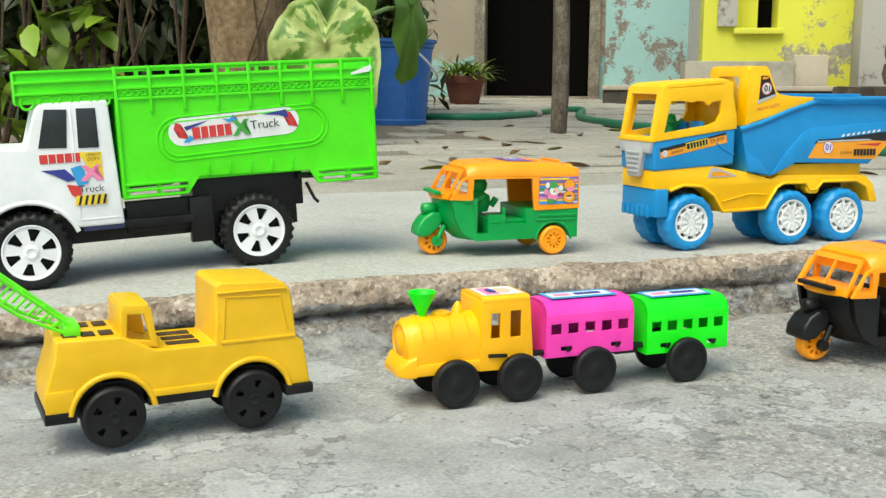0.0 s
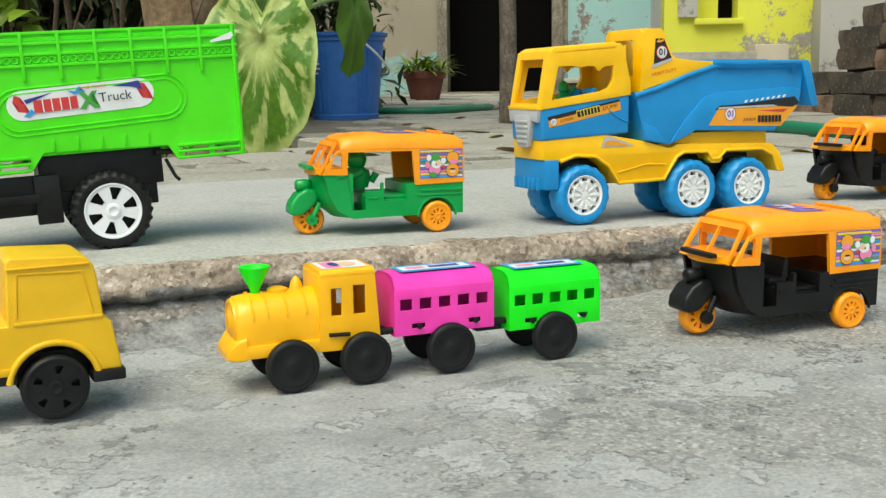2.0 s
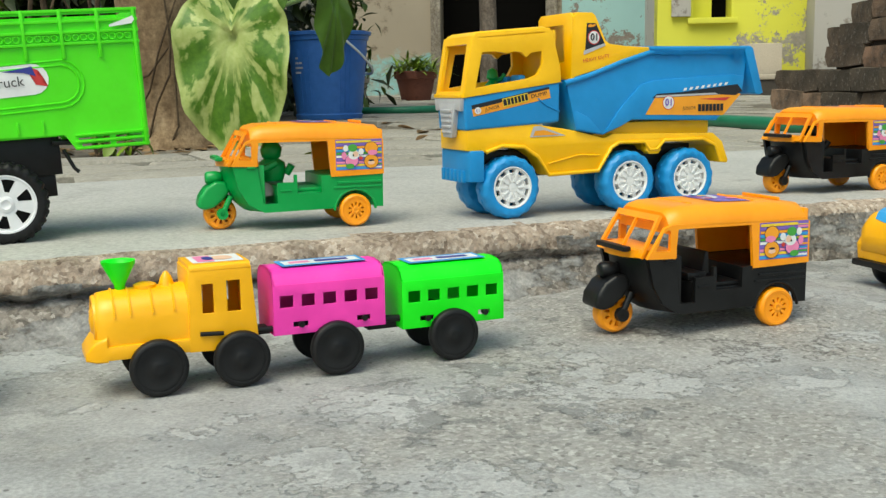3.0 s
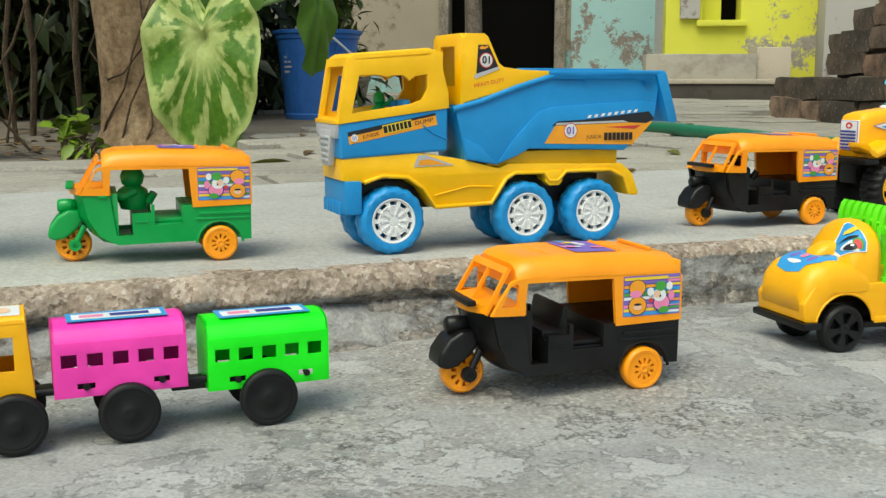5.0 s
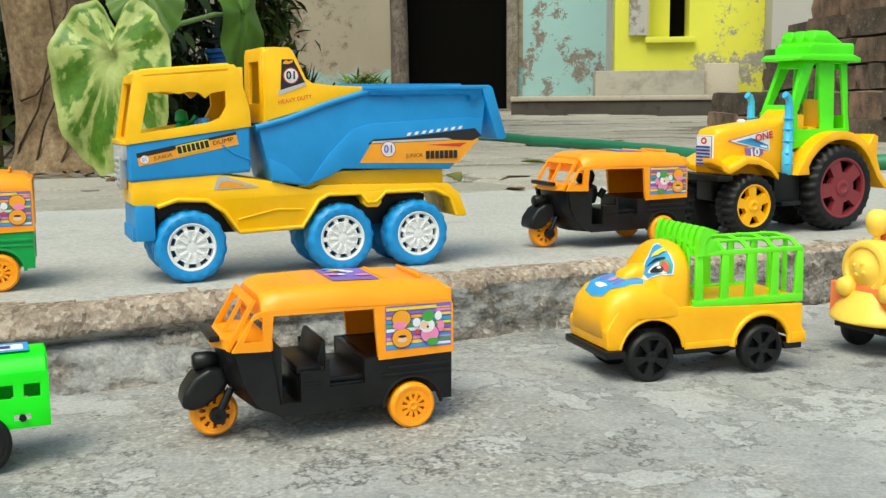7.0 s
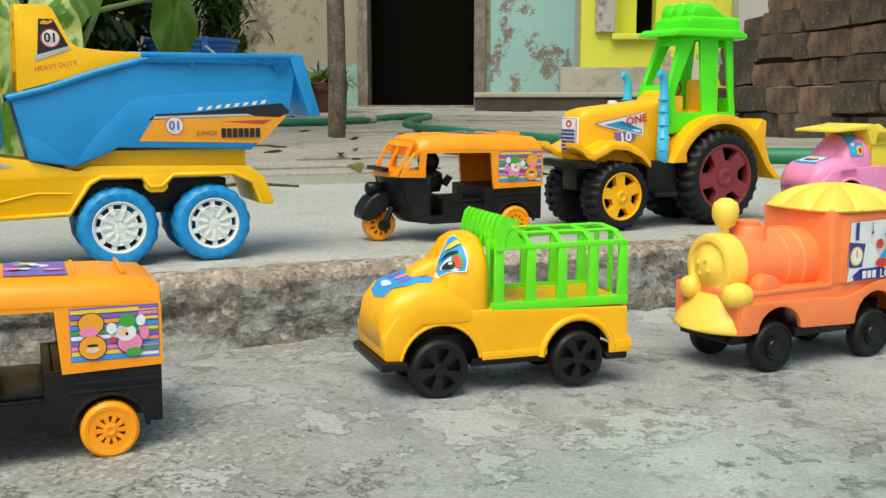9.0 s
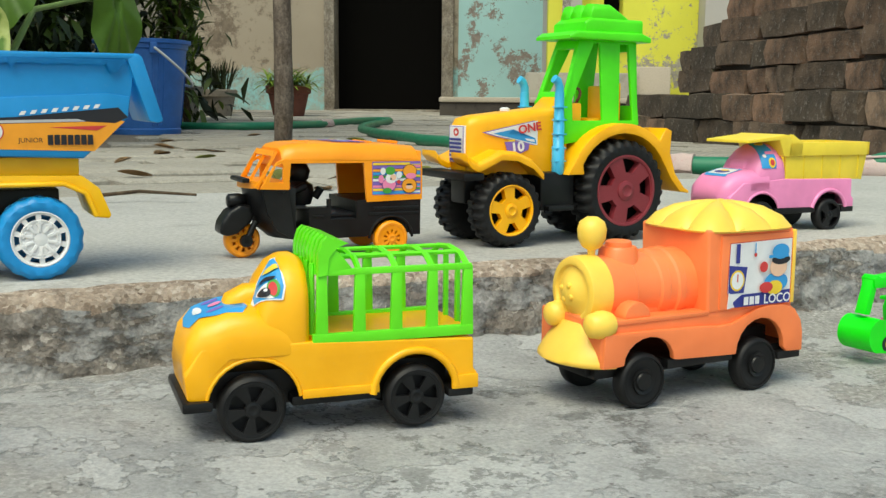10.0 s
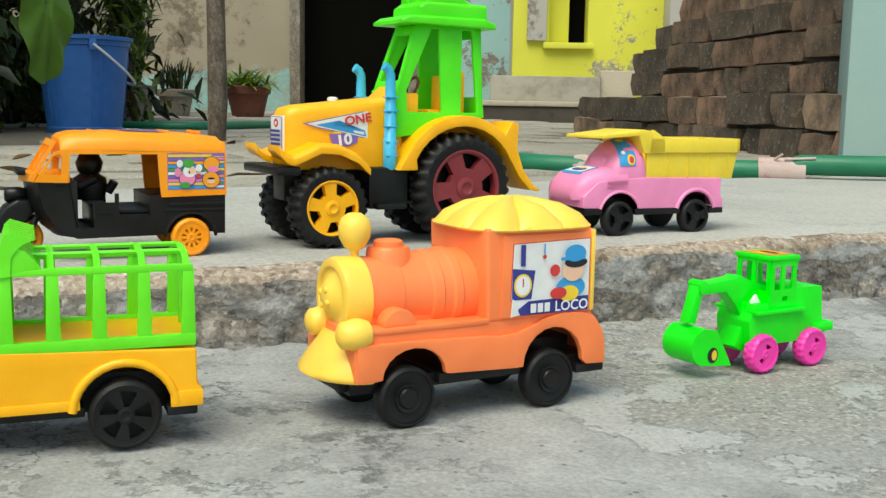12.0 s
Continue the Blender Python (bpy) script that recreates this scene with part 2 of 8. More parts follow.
def variegated(name):
    """Elephant-ear leaf: pale cream heart and margin, green blotches between the veins."""
    m, nt, b = nodes_of(name, 0.42)
    tc = nt.nodes.new("ShaderNodeTexCoord")
    sep = nt.nodes.new("ShaderNodeSeparateXYZ")
    nt.links.new(tc.outputs["UV"], sep.inputs["Vector"])
    # UV: x = angle round the leaf's heart (turns), y = share of the way to the margin
    comb = nt.nodes.new("ShaderNodeCombineXYZ")
    k = nt.nodes.new("ShaderNodeMath")
    k.operation = "MULTIPLY"
    k.inputs[1].default_value = 22
    nt.links.new(sep.outputs["X"], k.inputs[0])
    k2 = nt.nodes.new("ShaderNodeMath")
    k2.operation = "MULTIPLY"
    k2.inputs[1].default_value = 2.6
    nt.links.new(sep.outputs["Y"], k2.inputs[0])
    nt.links.new(k.outputs["Value"], comb.inputs["X"])
    nt.links.new(k2.outputs["Value"], comb.inputs["Y"])
    n = nt.nodes.new("ShaderNodeTexNoise")
    n.inputs["Scale"].default_value = 0.9
    n.inputs["Detail"].default_value = 5
    nt.links.new(comb.outputs["Vector"], n.inputs["Vector"])
    blot = ramp(nt, n.outputs["Fac"], [(0.50, (1, 1, 1)), (0.56, (0, 0, 0))])
    zone = ramp(nt, sep.outputs["Y"], [(0.22, (0, 0, 0)), (0.42, (1, 1, 1)), (0.88, (1, 1, 1)), (0.96, (0.1,) * 3)])
    f = mix(nt, 1.0, blot, zone, "MULTIPLY")
    n3 = noise_node(nt, 60, 4)
    pale = ramp(nt, n3.outputs["Fac"], [(0.3, (0.29, 0.36, 0.09)), (0.7, (0.42, 0.47, 0.17))])
    green = ramp(nt, n3.outputs["Fac"], [(0.3, (0.050, 0.125, 0.008)), (0.7, (0.10, 0.21, 0.016))])
    c = mix(nt, f, pale, green)
    nt.links.new(c, b.inputs["Base Color"])
    bump(nt, b, n.outputs["Fac"], 0.3, 0.006)
    return m


YEL = plastic("yellow_plastic", (0.97, 0.465, 0.004))
YEL2 = plastic("amber_plastic", (1.0, 0.46, 0.003))
CHROME_Y = plastic("chrome_yellow_plastic", (1.0, 0.53, 0.003))
BUFF = plastic("pale_yellow_plastic", (0.97, 0.62, 0.085), 0.36)
MUST = plastic("mustard_plastic", (0.80, 0.455, 0.005), 0.42)
LEMON = plastic("lemon_plastic", (0.88, 0.66, 0.05), 0.35)
ORANGE = plastic("orange_plastic", (1.0, 0.33, 0.005))
SALMON = plastic("salmon_plastic", (1.0, 0.235, 0.070), 0.36)
LIME = plastic("lime_plastic", (0.10, 0.76, 0.004), 0.4)
NEON = plastic("neon_green_plastic", (0.03, 0.84, 0.008), 0.38)
CAGE = plastic("leaf_green_plastic", (0.16, 0.78, 0.015), 0.35)
GREEN = plastic("green_plastic", (0.006, 0.32, 0.06), 0.35)
BLUE = plastic("blue_plastic", (0.010, 0.25, 0.60), 0.4)
SKYB = plastic("sky_blue_plastic", (0.06, 0.45, 0.74), 0.35)
PINK = plastic("pink_plastic", (0.86, 0.27, 0.52), 0.38)
MAGENTA = plastic("magenta_plastic", (0.88, 0.04, 0.42), 0.38)
WHITE = plastic("white_plastic", (0.80, 0.80, 0.82), 0.35)
BLACK = plastic("black_plastic", (0.005, 0.005, 0.0055), 0.36, 0.008)
RUBBER = plastic("black_rubber", (0.005, 0.005, 0.0055), 0.50, 0.010)
MAROON = plastic("maroon_plastic", (0.22, 0.022, 0.032), 0.42)
NAVYP = plastic("navy_shadow_plastic", (0.02, 0.03, 0.09), 0.4)
BUCKET = plastic("bucket_blue_plastic", (0.030, 0.14, 0.46), 0.42)
P_WHITE = paint("sticker_white", (0.82, 0.82, 0.82))
P_BLACK = paint("sticker_black", (0.02, 0.02, 0.025))
P_RED = paint("sticker_red", (0.62, 0.05, 0.05))
P_BLUE = paint("sticker_blue", (0.05, 0.33, 0.70))
P_NAVY = paint("sticker_navy", (0.04, 0.05, 0.28))
P_GREEN = paint("sticker_green", (0.08, 0.36, 0.06))
P_YEL = paint("sticker_yellow", (0.88, 0.62, 0.05))
P_ORA = paint("sticker_orange", (0.90, 0.36, 0.03))
P_PINK = paint("sticker_pink", (0.85, 0.25, 0.45))
P_SKIN = paint("sticker_peach", (0.86, 0.55, 0.38))
P_VIO = paint("sticker_violet", (0.22, 0.14, 0.52))
P_GREY = paint("sticker_grey", (0.50, 0.50, 0.52))
GLASSY = plastic("dark_window_plastic", (0.025, 0.03, 0.032), 0.15)
CONC = yard_floor("worn_concrete")
SLAB = concrete("smooth_slab_concrete", (0.49, 0.475, 0.445), (0.39, 0.38, 0.355), (0.35, 0.335, 0.31), 0.28)
AGG = aggregate("crumbling_aggregate", ((0.15, 0.105, 0.08), (0.38, 0.30, 0.235), (0.48, 0.395, 0.32), (0.68, 0.60, 0.52)))
FOOT = aggregate("cement_smeared_aggregate", ((0.085, 0.075, 0.065), (0.22, 0.195, 0.17), (0.30, 0.27, 0.24), (0.48, 0.45, 0.41)), (0.33, 0.33, 0.325))
STONE = concrete("paving_stone", (0.40, 0.37, 0.315), (0.30, 0.275, 0.23), (0.24, 0.215, 0.18), 0.3, 0.6)
EARTH = concrete("packed_earth", (0.26, 0.225, 0.175), (0.16, 0.135, 0.105), (0.10, 0.085, 0.065), 0.4)
TANWALL = flaking("tan_plaster", (0.40, 0.34, 0.26), (0.22, 0.175, 0.13), 0.51, 0.57, 2.1, (0.28, 0.52, 0.52), 0.74)
TEAL = flaking("teal_limewash", (0.38, 0.60, 0.60), (0.27, 0.23, 0.20), 0.555, 0.57, 2.1)
PALETEAL = flaking("pale_teal_limewash", (0.36, 0.50, 0.48), (0.30, 0.30, 0.28), 0.62, 0.66, 2.5)
LIMEY = flaking("yellow_green_limewash", (0.76, 0.74, 0.09), (0.36, 0.33, 0.28), 0.565, 0.58, 1.6)
PALEW = flaking("pale_limewash", (0.55, 0.52, 0.48), (0.30, 0.26, 0.23), 0.56, 0.60, 2.2)
PLASTER = flaking("grey_plaster", (0.40, 0.37, 0.31), (0.28, 0.25, 0.20), 0.45, 0.6, 2.0)
LEDGE = concrete("beige_ledge", (0.52, 0.45, 0.36), (0.44, 0.38, 0.30), (0.36, 0.31, 0.25), 0.15, 0.5)
# Missing light inside doorway and window is put into a near-black base colour.
DARKROOM = paint("unlit_black_interior", (0.004, 0.0037, 0.0033), 0.98)
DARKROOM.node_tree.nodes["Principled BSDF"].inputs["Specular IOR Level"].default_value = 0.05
OLDWOOD = bark("weathered_wood", (0.42, 0.38, 0.32), (0.16, 0.14, 0.12))
POLEW = bark("grey_bark_pole", (0.27, 0.22, 0.18), (0.06, 0.045, 0.035), 2.0)
TRUNK = bark("tree_bark", (0.41, 0.30, 0.185), (0.19, 0.12, 0.068))
TWIG = bark("vine_bark", (0.15, 0.105, 0.065), (0.045, 0.03, 0.018), 2.0)
BRICK = brickish("sooty_brick")
MORTAR = concrete("dark_mortar", (0.10, 0.085, 0.07), (0.06, 0.05, 0.042), (0.035, 0.03, 0.026), 0.4)
LEAF = leafy("garden_leaf", (0.080, 0.125, 0.012))
LEAFB = leafy("bright_leaf", (0.15, 0.23, 0.018))
# Much darker copy of garden_leaf; the garden's shade is put into the colour.
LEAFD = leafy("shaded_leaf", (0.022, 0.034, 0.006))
DRYLEAF = leafy("dry_leaf", (0.24, 0.15, 0.07))
OLIVELEAF = leafy("olive_fallen_leaf", (0.24, 0.25, 0.07))
ELEPH = variegated("variegated_leaf")
ELEPHB = leafy("dark_taro_leaf", (0.075, 0.15, 0.014))
STEM = leafy("green_stem", (0.20, 0.30, 0.08))
HOSE = plastic("green_hose", (0.012, 0.16, 0.075), 0.45)
RAG = concrete("pale_rag", (0.62, 0.50, 0.46), (0.50, 0.36, 0.33), (0.55, 0.18, 0.16), 0.2, 4.0)
CLAY = concrete("grey_clay_pot", (0.30, 0.26, 0.21), (0.20, 0.17, 0.13), (0.13, 0.11, 0.085), 0.25, 2.0)
TERRA = concrete("terracotta_pot", (0.20, 0.075, 0.05), (0.14, 0.05, 0.035), (0.09, 0.035, 0.026), 0.2, 2.0)


# ---- mesh helpers ----
def soft(bm, angle=50):
    for f in bm.faces:
        f.smooth = True
    for e in bm.edges:
        if len(e.link_faces) == 2:
            e.smooth = e.calc_face_angle(0) < radians(angle)
    return bm


def part(name, bm, mats, parent=None, label="", angle=50):
    bmesh.ops.recalc_face_normals(bm, faces=bm.faces)
    soft(bm, angle)
    me = bpy.data.meshes.new(name)
    bm.to_mesh(me)
    bm.free()
    for m in (mats if isinstance(mats, (list, tuple)) else [mats]):
        me.materials.append(m)
    ob = new(name, me)
    ob.parent = parent
    if label:
        tagged(ob, label)
    return ob


def thing(name, m, label, category, group="", kind=""):
    ob = new(name)
    ob.matrix_world = m
    ob.empty_display_size = 0.02
    return tagged(ob, label, category, group, kind)


def edged(bm, b, seg=2, angle=25):
    if b > 0:
        es = [e for e in bm.edges if len(e.link_faces) == 2 and e.calc_face_angle(0) > radians(angle)]
        bmesh.ops.bevel(bm, geom=es, offset=b, segments=seg, profile=0.6, affect="EDGES", clamp_overlap=True)
    return bm


def prism(pts, y0, y1, b=0.0008, seg=2, axis="y"):
    """A closed outline in (x, z), run from y0 to y1 (axis z: outline in (x, y), run in z)."""
    bm = bmesh.new()
    put = (lambda p, d: (p[0], d, p[1])) if axis == "y" else ((lambda p, d: (p[0], p[1], d)) if axis == "z" else (lambda p, d: (d, p[0], p[1])))
    a = [bm.verts.new(put(p, y0)) for p in pts]
    c = [bm.verts.new(put(p, y1)) for p in pts]
    n = len(pts)
    bm.faces.new(a)
    bm.faces.new(c[::-1])
    for i in range(n):
        bm.faces.new((a[i], a[(i + 1) % n], c[(i + 1) % n], c[i]))
    bmesh.ops.recalc_face_normals(bm, faces=bm.faces)
    return edged(bm, b, seg)


def box(x0, x1, y0, y1, z0, z1, b=0.0008, seg=2):
    return prism([(x0, z0), (x1, z0), (x1, z1), (x0, z1)], y0, y1, b, seg)


def plate(outer, holes, y0, y1, axis="y", b=0.0):
    """A plate with openings through it."""
    bm = bmesh.new()
    put = (lambda p, d: (p[0], d, p[1])) if axis == "y" else ((lambda p, d: (p[0], p[1], d)) if axis == "z" else (lambda p, d: (d, p[0], p[1])))
    edges = []
    for loop in [outer] + list(holes):
        vs = [bm.verts.new(put(p, y0)) for p in loop]
        edges += [bm.edges.new((vs[i], vs[(i + 1) % len(vs)])) for i in range(len(vs))]
    bmesh.ops.triangle_fill(bm, use_beauty=True, use_dissolve=False, edges=edges)
    d = bmesh.ops.extrude_face_region(bm, geom=bm.faces[:])
    shift = Vector(put((0, 0), y1 - y0))
    bmesh.ops.translate(bm, vec=shift, verts=[g for g in d["geom"] if isinstance(g, bmesh.types.BMVert)])
    bmesh.ops.recalc_face_normals(bm, faces=bm.faces)
    return edged(bm, b, 2, 40)


def hollow(prof, nb, y0, y1, b=0.0016, wall=0.0013):
    """A moulded shell: a bevelled prism, open along its first nb outline points (the underside)."""
    bm = prism(prof, y0, y1, b, 3)
    low = [Vector(p) for p in prof[:nb]]

    def under(f):
        c = f.calc_center_median()
        c = Vector((c.x, c.z))
        for p, q in zip(low, low[1:]):
            d = q - p
            k = min(1.0, max(0.0, (c - p).dot(d) / max(d.length_squared, 1e-12)))
            if (p + d * k - c).length < 0.0006:
                return True
        return False

    bmesh.ops.delete(bm, geom=[f for f in bm.faces if abs(f.normal.y) < 0.2 and under(f)], context="FACES")
    bmesh.ops.solidify(bm, geom=bm.faces[:], thickness=wall)
    return bm


def lathe(prof, n=28, axis="y", at=(0, 0, 0)):
    """prof: (distance along the axis, radius), turned round it; ends closed."""
    bm = bmesh.new()
    rings = []
    for d, r in prof:
        ring = []
        for i in range(n):
            a = 2 * math.pi * i / n
            p = {"y": (r * math.cos(a), d, r * math.sin(a)), "x": (d, r * math.cos(a), r * math.sin(a)), "z": (r * math.cos(a), r * math.sin(a), d)}[axis]
            ring.append(bm.verts.new(Vector(p) + Vector(at)))
        rings.append(ring)
    for a, c in zip(rings, rings[1:]):
        for i in range(n):
            bm.faces.new((a[i], a[(i + 1) % n], c[(i + 1) % n], c[i]))
    bm.faces.new(rings[0])
    bm.faces.new(rings[-1])
    bmesh.ops.recalc_face_normals(bm, faces=bm.faces)
    return bm


def hoop(prof, n=32):
    """A closed section of (distance, radius) turned round the y axis: a ring with an open middle."""
    return loft([[(r * math.cos(2 * math.pi * i / n), d, r * math.sin(2 * math.pi * i / n)) for i in range(n)] for d, r in prof + prof[:1]], False)


def loft(rings, cap=True):
    bm = bmesh.new()
    vs = [[bm.verts.new(p) for p in r] for r in rings]
    n = len(rings[0])
    for a, c in zip(vs, vs[1:]):
        for i in range(n):
            bm.faces.new((a[i], a[(i + 1) % n], c[(i + 1) % n], c[i]))
    if cap:
        bm.faces.new(vs[0])
        bm.faces.new(vs[-1])
    bmesh.ops.recalc_face_normals(bm, faces=bm.faces)
    return bm


def rrect(x, y0, y1, z0, z1, rt, rb=0.001, n=5):
    """A ring at x: a rectangle with rounded upper (rt) and lower (rb) corners."""
    out = []
    for cy, cz, r, a0 in ((y1 - rt, z1 - rt, rt, 0), (y0 + rt, z1 - rt, rt, 90), (y0 + rb, z0 + rb, rb, 180), (y1 - rb, z0 + rb, rb, 270)):
        for i in range(n):
            a = radians(a0 + 90 * i / (n - 1))
            out.append((x, cy + r * math.cos(a), cz + r * math.sin(a)))
    return out


def tube(pts, r, n=8, r1=None, wob=0.0):
    rings = []
    pts = [Vector(p) for p in pts]
    side = None
    for i, p in enumerate(pts):
        d = (pts[min(i + 1, len(pts) - 1)] - pts[max(i - 1, 0)]).normalized()
        if side is None:
            side = d.orthogonal().normalized()
        side = (side - d * side.dot(d)).normalized()
        up = d.cross(side)
        rr = r if r1 is None else r + (r1 - r) * i / (len(pts) - 1)
        ring = []
        for k in range(n):
            w = 1 + wob * noise.noise(p * 9 + Vector((k * 1.7, 0, 0)))
            a = 2 * math.pi * k / n
            ring.append(p + (side * math.cos(a) + up * math.sin(a)) * rr * w)
        rings.append(ring)
    return loft(rings)


def join(*bms):
    out = bmesh.new()
    for b in bms:
        me = bpy.data.meshes.new("t")
        b.to_mesh(me)
        b.free()
        out.from_mesh(me)
        bpy.data.meshes.remove(me)
    return out


def moved(bm, m):
    bmesh.ops.transform(bm, matrix=m, verts=bm.verts)
    return bm


def arc(cx, cz, r, a0, a1, n=10):
    return [(cx + r * math.cos(radians(a0 + (a1 - a0) * i / n)), cz + r * math.sin(radians(a0 + (a1 - a0) * i / n))) for i in range(n + 1)]


def oval(cx, cz, w, h, n=20):
    return [(cx + w / 2 * math.cos(2 * math.pi * i / n), cz + h / 2 * math.sin(2 * math.pi * i / n)) for i in range(n)]


def rect(x0, z0, x1, z1):
    return [(x0, z0), (x1, z0), (x1, z1), (x0, z1)]


def round_off(d, r):
    """How far a rounded edge of radius r has dropped, d past the start of the rounding."""
    d = min(max(d, 0.0), r * 0.98)
    return r - math.sqrt(r * r - d * d)


def over_cab(rings, width):
    """Lays (x, way across) on a lofted cab: rings of (x, top, inset, rounding); the way runs from the near side (0) over the top."""
    xs, tops, ins, rds = (list(c) for c in zip(*rings))

    def at(x, w):
        z1, d, r = (float(np.interp(x, xs, c)) for c in (tops, ins, rds))
        w0 = z1 - r
        half = w0 - 0.050 + r * math.pi / 2 + (width / 2 - d - r)
        far = w > half
        w = 2 * half - w if far else w
        if w < w0 - 0.050:
            p, n = Vector((x, d, 0.050 + w)), Vector((0, -1, 0))
        elif w < w0 - 0.050 + r * math.pi / 2:
            a = (w - w0 + 0.050) / r
            p, n = Vector((x, d + r - r * math.cos(a), w0 + r * math.sin(a))), Vector((-0.5, -math.cos(a), math.sin(a)))
        else:
            p, n = Vector((x, d + r + (w - w0 + 0.050 - r * math.pi / 2), z1)), Vector((-0.5, 0, 1))
        if far:
            p.y, n.y = width - p.y, -n.y
        return p, n.normalized()

    return at


def sticker(parent, layers, y, m=None, label="printed paper sticker", name="sticker", step=0.00012, drape=None):
    """Flat layers of (outline, material) on a side that faces -y, each a hair above the one before."""
    bm = bmesh.new()
    mats = []
    for i, (pts, mat) in enumerate(layers):
        if mat not in mats:
            mats.append(mat)
        f = bm.faces.new([bm.verts.new((p[0], y - step * (i + 1), p[1])) for p in pts])
        f.material_index = mats.index(mat)
    bmesh.ops.triangulate(bm, faces=[f for f in bm.faces if len(f.verts) > 4])
    if drape:
        bmesh.ops.triangulate(bm, faces=bm.faces)
        for _ in range(3):
            bmesh.ops.subdivide_edges(bm, edges=bm.edges, cuts=1, use_grid_fill=True)
        for v in bm.verts:
            lift = 0.0004 + (y - v.co.y)
            q = drape(v.co.x, v.co.z)
            v.co = q[0] + q[1] * lift if isinstance(q, tuple) else Vector((v.co.x, v.co.z, q + lift))
    if m is not None:
        moved(bm, m)
    me = bpy.data.meshes.new(name)
    for f in bm.faces:
        if (f.normal.length == 0):
            f.normal_update()
    bm.to_mesh(me)
    bm.free()
    for mat in mats:
        me.materials.append(mat)
    ob = new(name, me)
    ob.parent = parent
    return tagged(ob, label)


def words(parent, s, x, z, size, y, mat, width=1.0, m=None, turn=0.0, bold=0.0):
    """Letters on a side that faces -y, centred on (x, z)."""
    cu = bpy.data.curves.new("letters", "FONT")
    cu.body, cu.size, cu.align_x, cu.align_y, cu.offset = s, size, "CENTER", "CENTER", bold
    cu.resolution_u = 3
    tmp = bpy.data.objects.new("letters", cu)
    me = bpy.data.meshes.new_from_object(tmp)
    bpy.data.objects.remove(tmp)
    me.transform(Matrix.Translation((x, y, z)) @ pose(0, 0, 0, 90, 0, 0) @ pose(0, 0, 0, 0, 0, turn) @ Matrix.Diagonal((width, 1, 1, 1)))
    if m is not None:
        me.transform(m)
    me.materials.clear()
    me.materials.append(mat)
    ob = new("lettering", me)
    ob.parent = parent
    return ob


def tyre(r, w, lugs=0, deep=0.06, hub=0.6, n=36):
    """A tyre round the y axis from y=0 (outer face) to y=w; lugs: blocks round the tread, staggered."""
    k = lugs * 4 if lugs else n
    prof = [(0.5, 0.05), (0.5, hub), (0.03, hub), (0.0, hub + 0.05), (0.0, 0.86), (0.10, 0.96), (0.22, 1.0), (0.495, 1.0), (0.505, 1.0), (0.78, 1.0), (0.90, 0.96), (1.0, 0.86), (1.0, hub)]
    rings = []
    for j, (d, f) in enumerate(prof):
        ring = []
        for i in range(k):
            a = 2 * math.pi * i / k
            q = f
            if lugs and f > 0.9:
                ph = i + (0 if j <= 7 else 2)
                if ph % 4 < 2:
                    q = f - deep
            ring.append((r * q * math.cos(a), w * d, r * q * math.sin(a)))
        rings.append(ring)
    return loft(rings)


def sector(r0, r1, a0, a1, n=5, squeeze=0.0):
    m = (a0 + a1) / 2
    return arc(0, 0, r1, a0, a1, n) + [p for p in arc(0, 0, r0, m + (a1 - m) * (1 - squeeze), m + (a0 - m) * (1 - squeeze), n)]


def wheel(parent, x, y, z, r, w, tyre_mat, rim_mat, spokes=5, hub=0.62, lugs=0, deep=0.06, gap=0.62, far=False, turn=0.0, r0=0.38, r1=0.86, bolt=True, label="", squeeze=0.1, solid=False):
    """tyre with a spoked rim; y is the outer face; far: it faces away."""
    t = part("wheel", tyre(r, w, lugs, deep, hub), tyre_mat, parent, label, 40)
    t.matrix_local = pose(x, y, z, 0, turn, 180 if far else 0)
    R = r * hub * 1.02
    if solid:
        bm = lathe([(w * 0.3, R), (w * 0.10, R), (w * 0.06, R * 0.9), (w * 0.12, R * 0.8), (w * 0.12, R * 0.35), (w * 0.04, R * 0.3), (w * 0.02, R * 0.12)], 30)
        part("rim", bm, rim_mat, t)
        return t
    step = 360 / spokes
    holes = [sector(R * r0, R * r1, i * step + 90 - step * gap / 2, i * step + 90 + step * gap / 2, 5, squeeze) for i in range(spokes)]
    bm = join(plate(arc(0, 0, R, 0, 360 - 10, 35), holes, w * 0.06, w * 0.28),
              lathe([(w * 0.2, R * 0.30), (w * 0.03, R * 0.27), (0.0, R * 0.20), (-w * 0.008, R * 0.16), (w * 0.02, R * 0.13), (w * 0.02, R * 0.02)] if bolt else [(w * 0.2, R * 0.22), (w * 0.045, R * 0.20), (w * 0.035, R * 0.08), (w * 0.03, R * 0.02)], 20),
              hoop([(w * 0.16, R * 0.995), (w * 0.02, R * 0.985), (w * 0.01, R * 0.95), (w * 0.03, R * 0.91), (w * 0.10, R * 0.90)], 36))
    part("rim", bm, rim_mat, t)
    return t


# ---- ground, kerb, yard ----
KERB = pose(-0.136, 0.765, 0, 0, 0, 29.1)
UP = 0.0488


def fine(p, s, o=0.0):
    return noise.fractal(Vector((p[0] * s + o, p[1] * s - o, o)), 1.0, 2.0, 5)


def sheet(us, vs, height, m):
    bm = bmesh.new()
    rows = [[bm.verts.new(m @ Vector((u, v, height(u, v)))) for u in us] for v in vs]
    for a, c in zip(rows, rows[1:]):
        for i in range(len(us) - 1):
            bm.faces.new((a[i], a[i + 1], c[i + 1], c[i]))
    return bm


def steps(a, b, n):
    return [a + (b - a) * i / n for i in range(n + 1)]


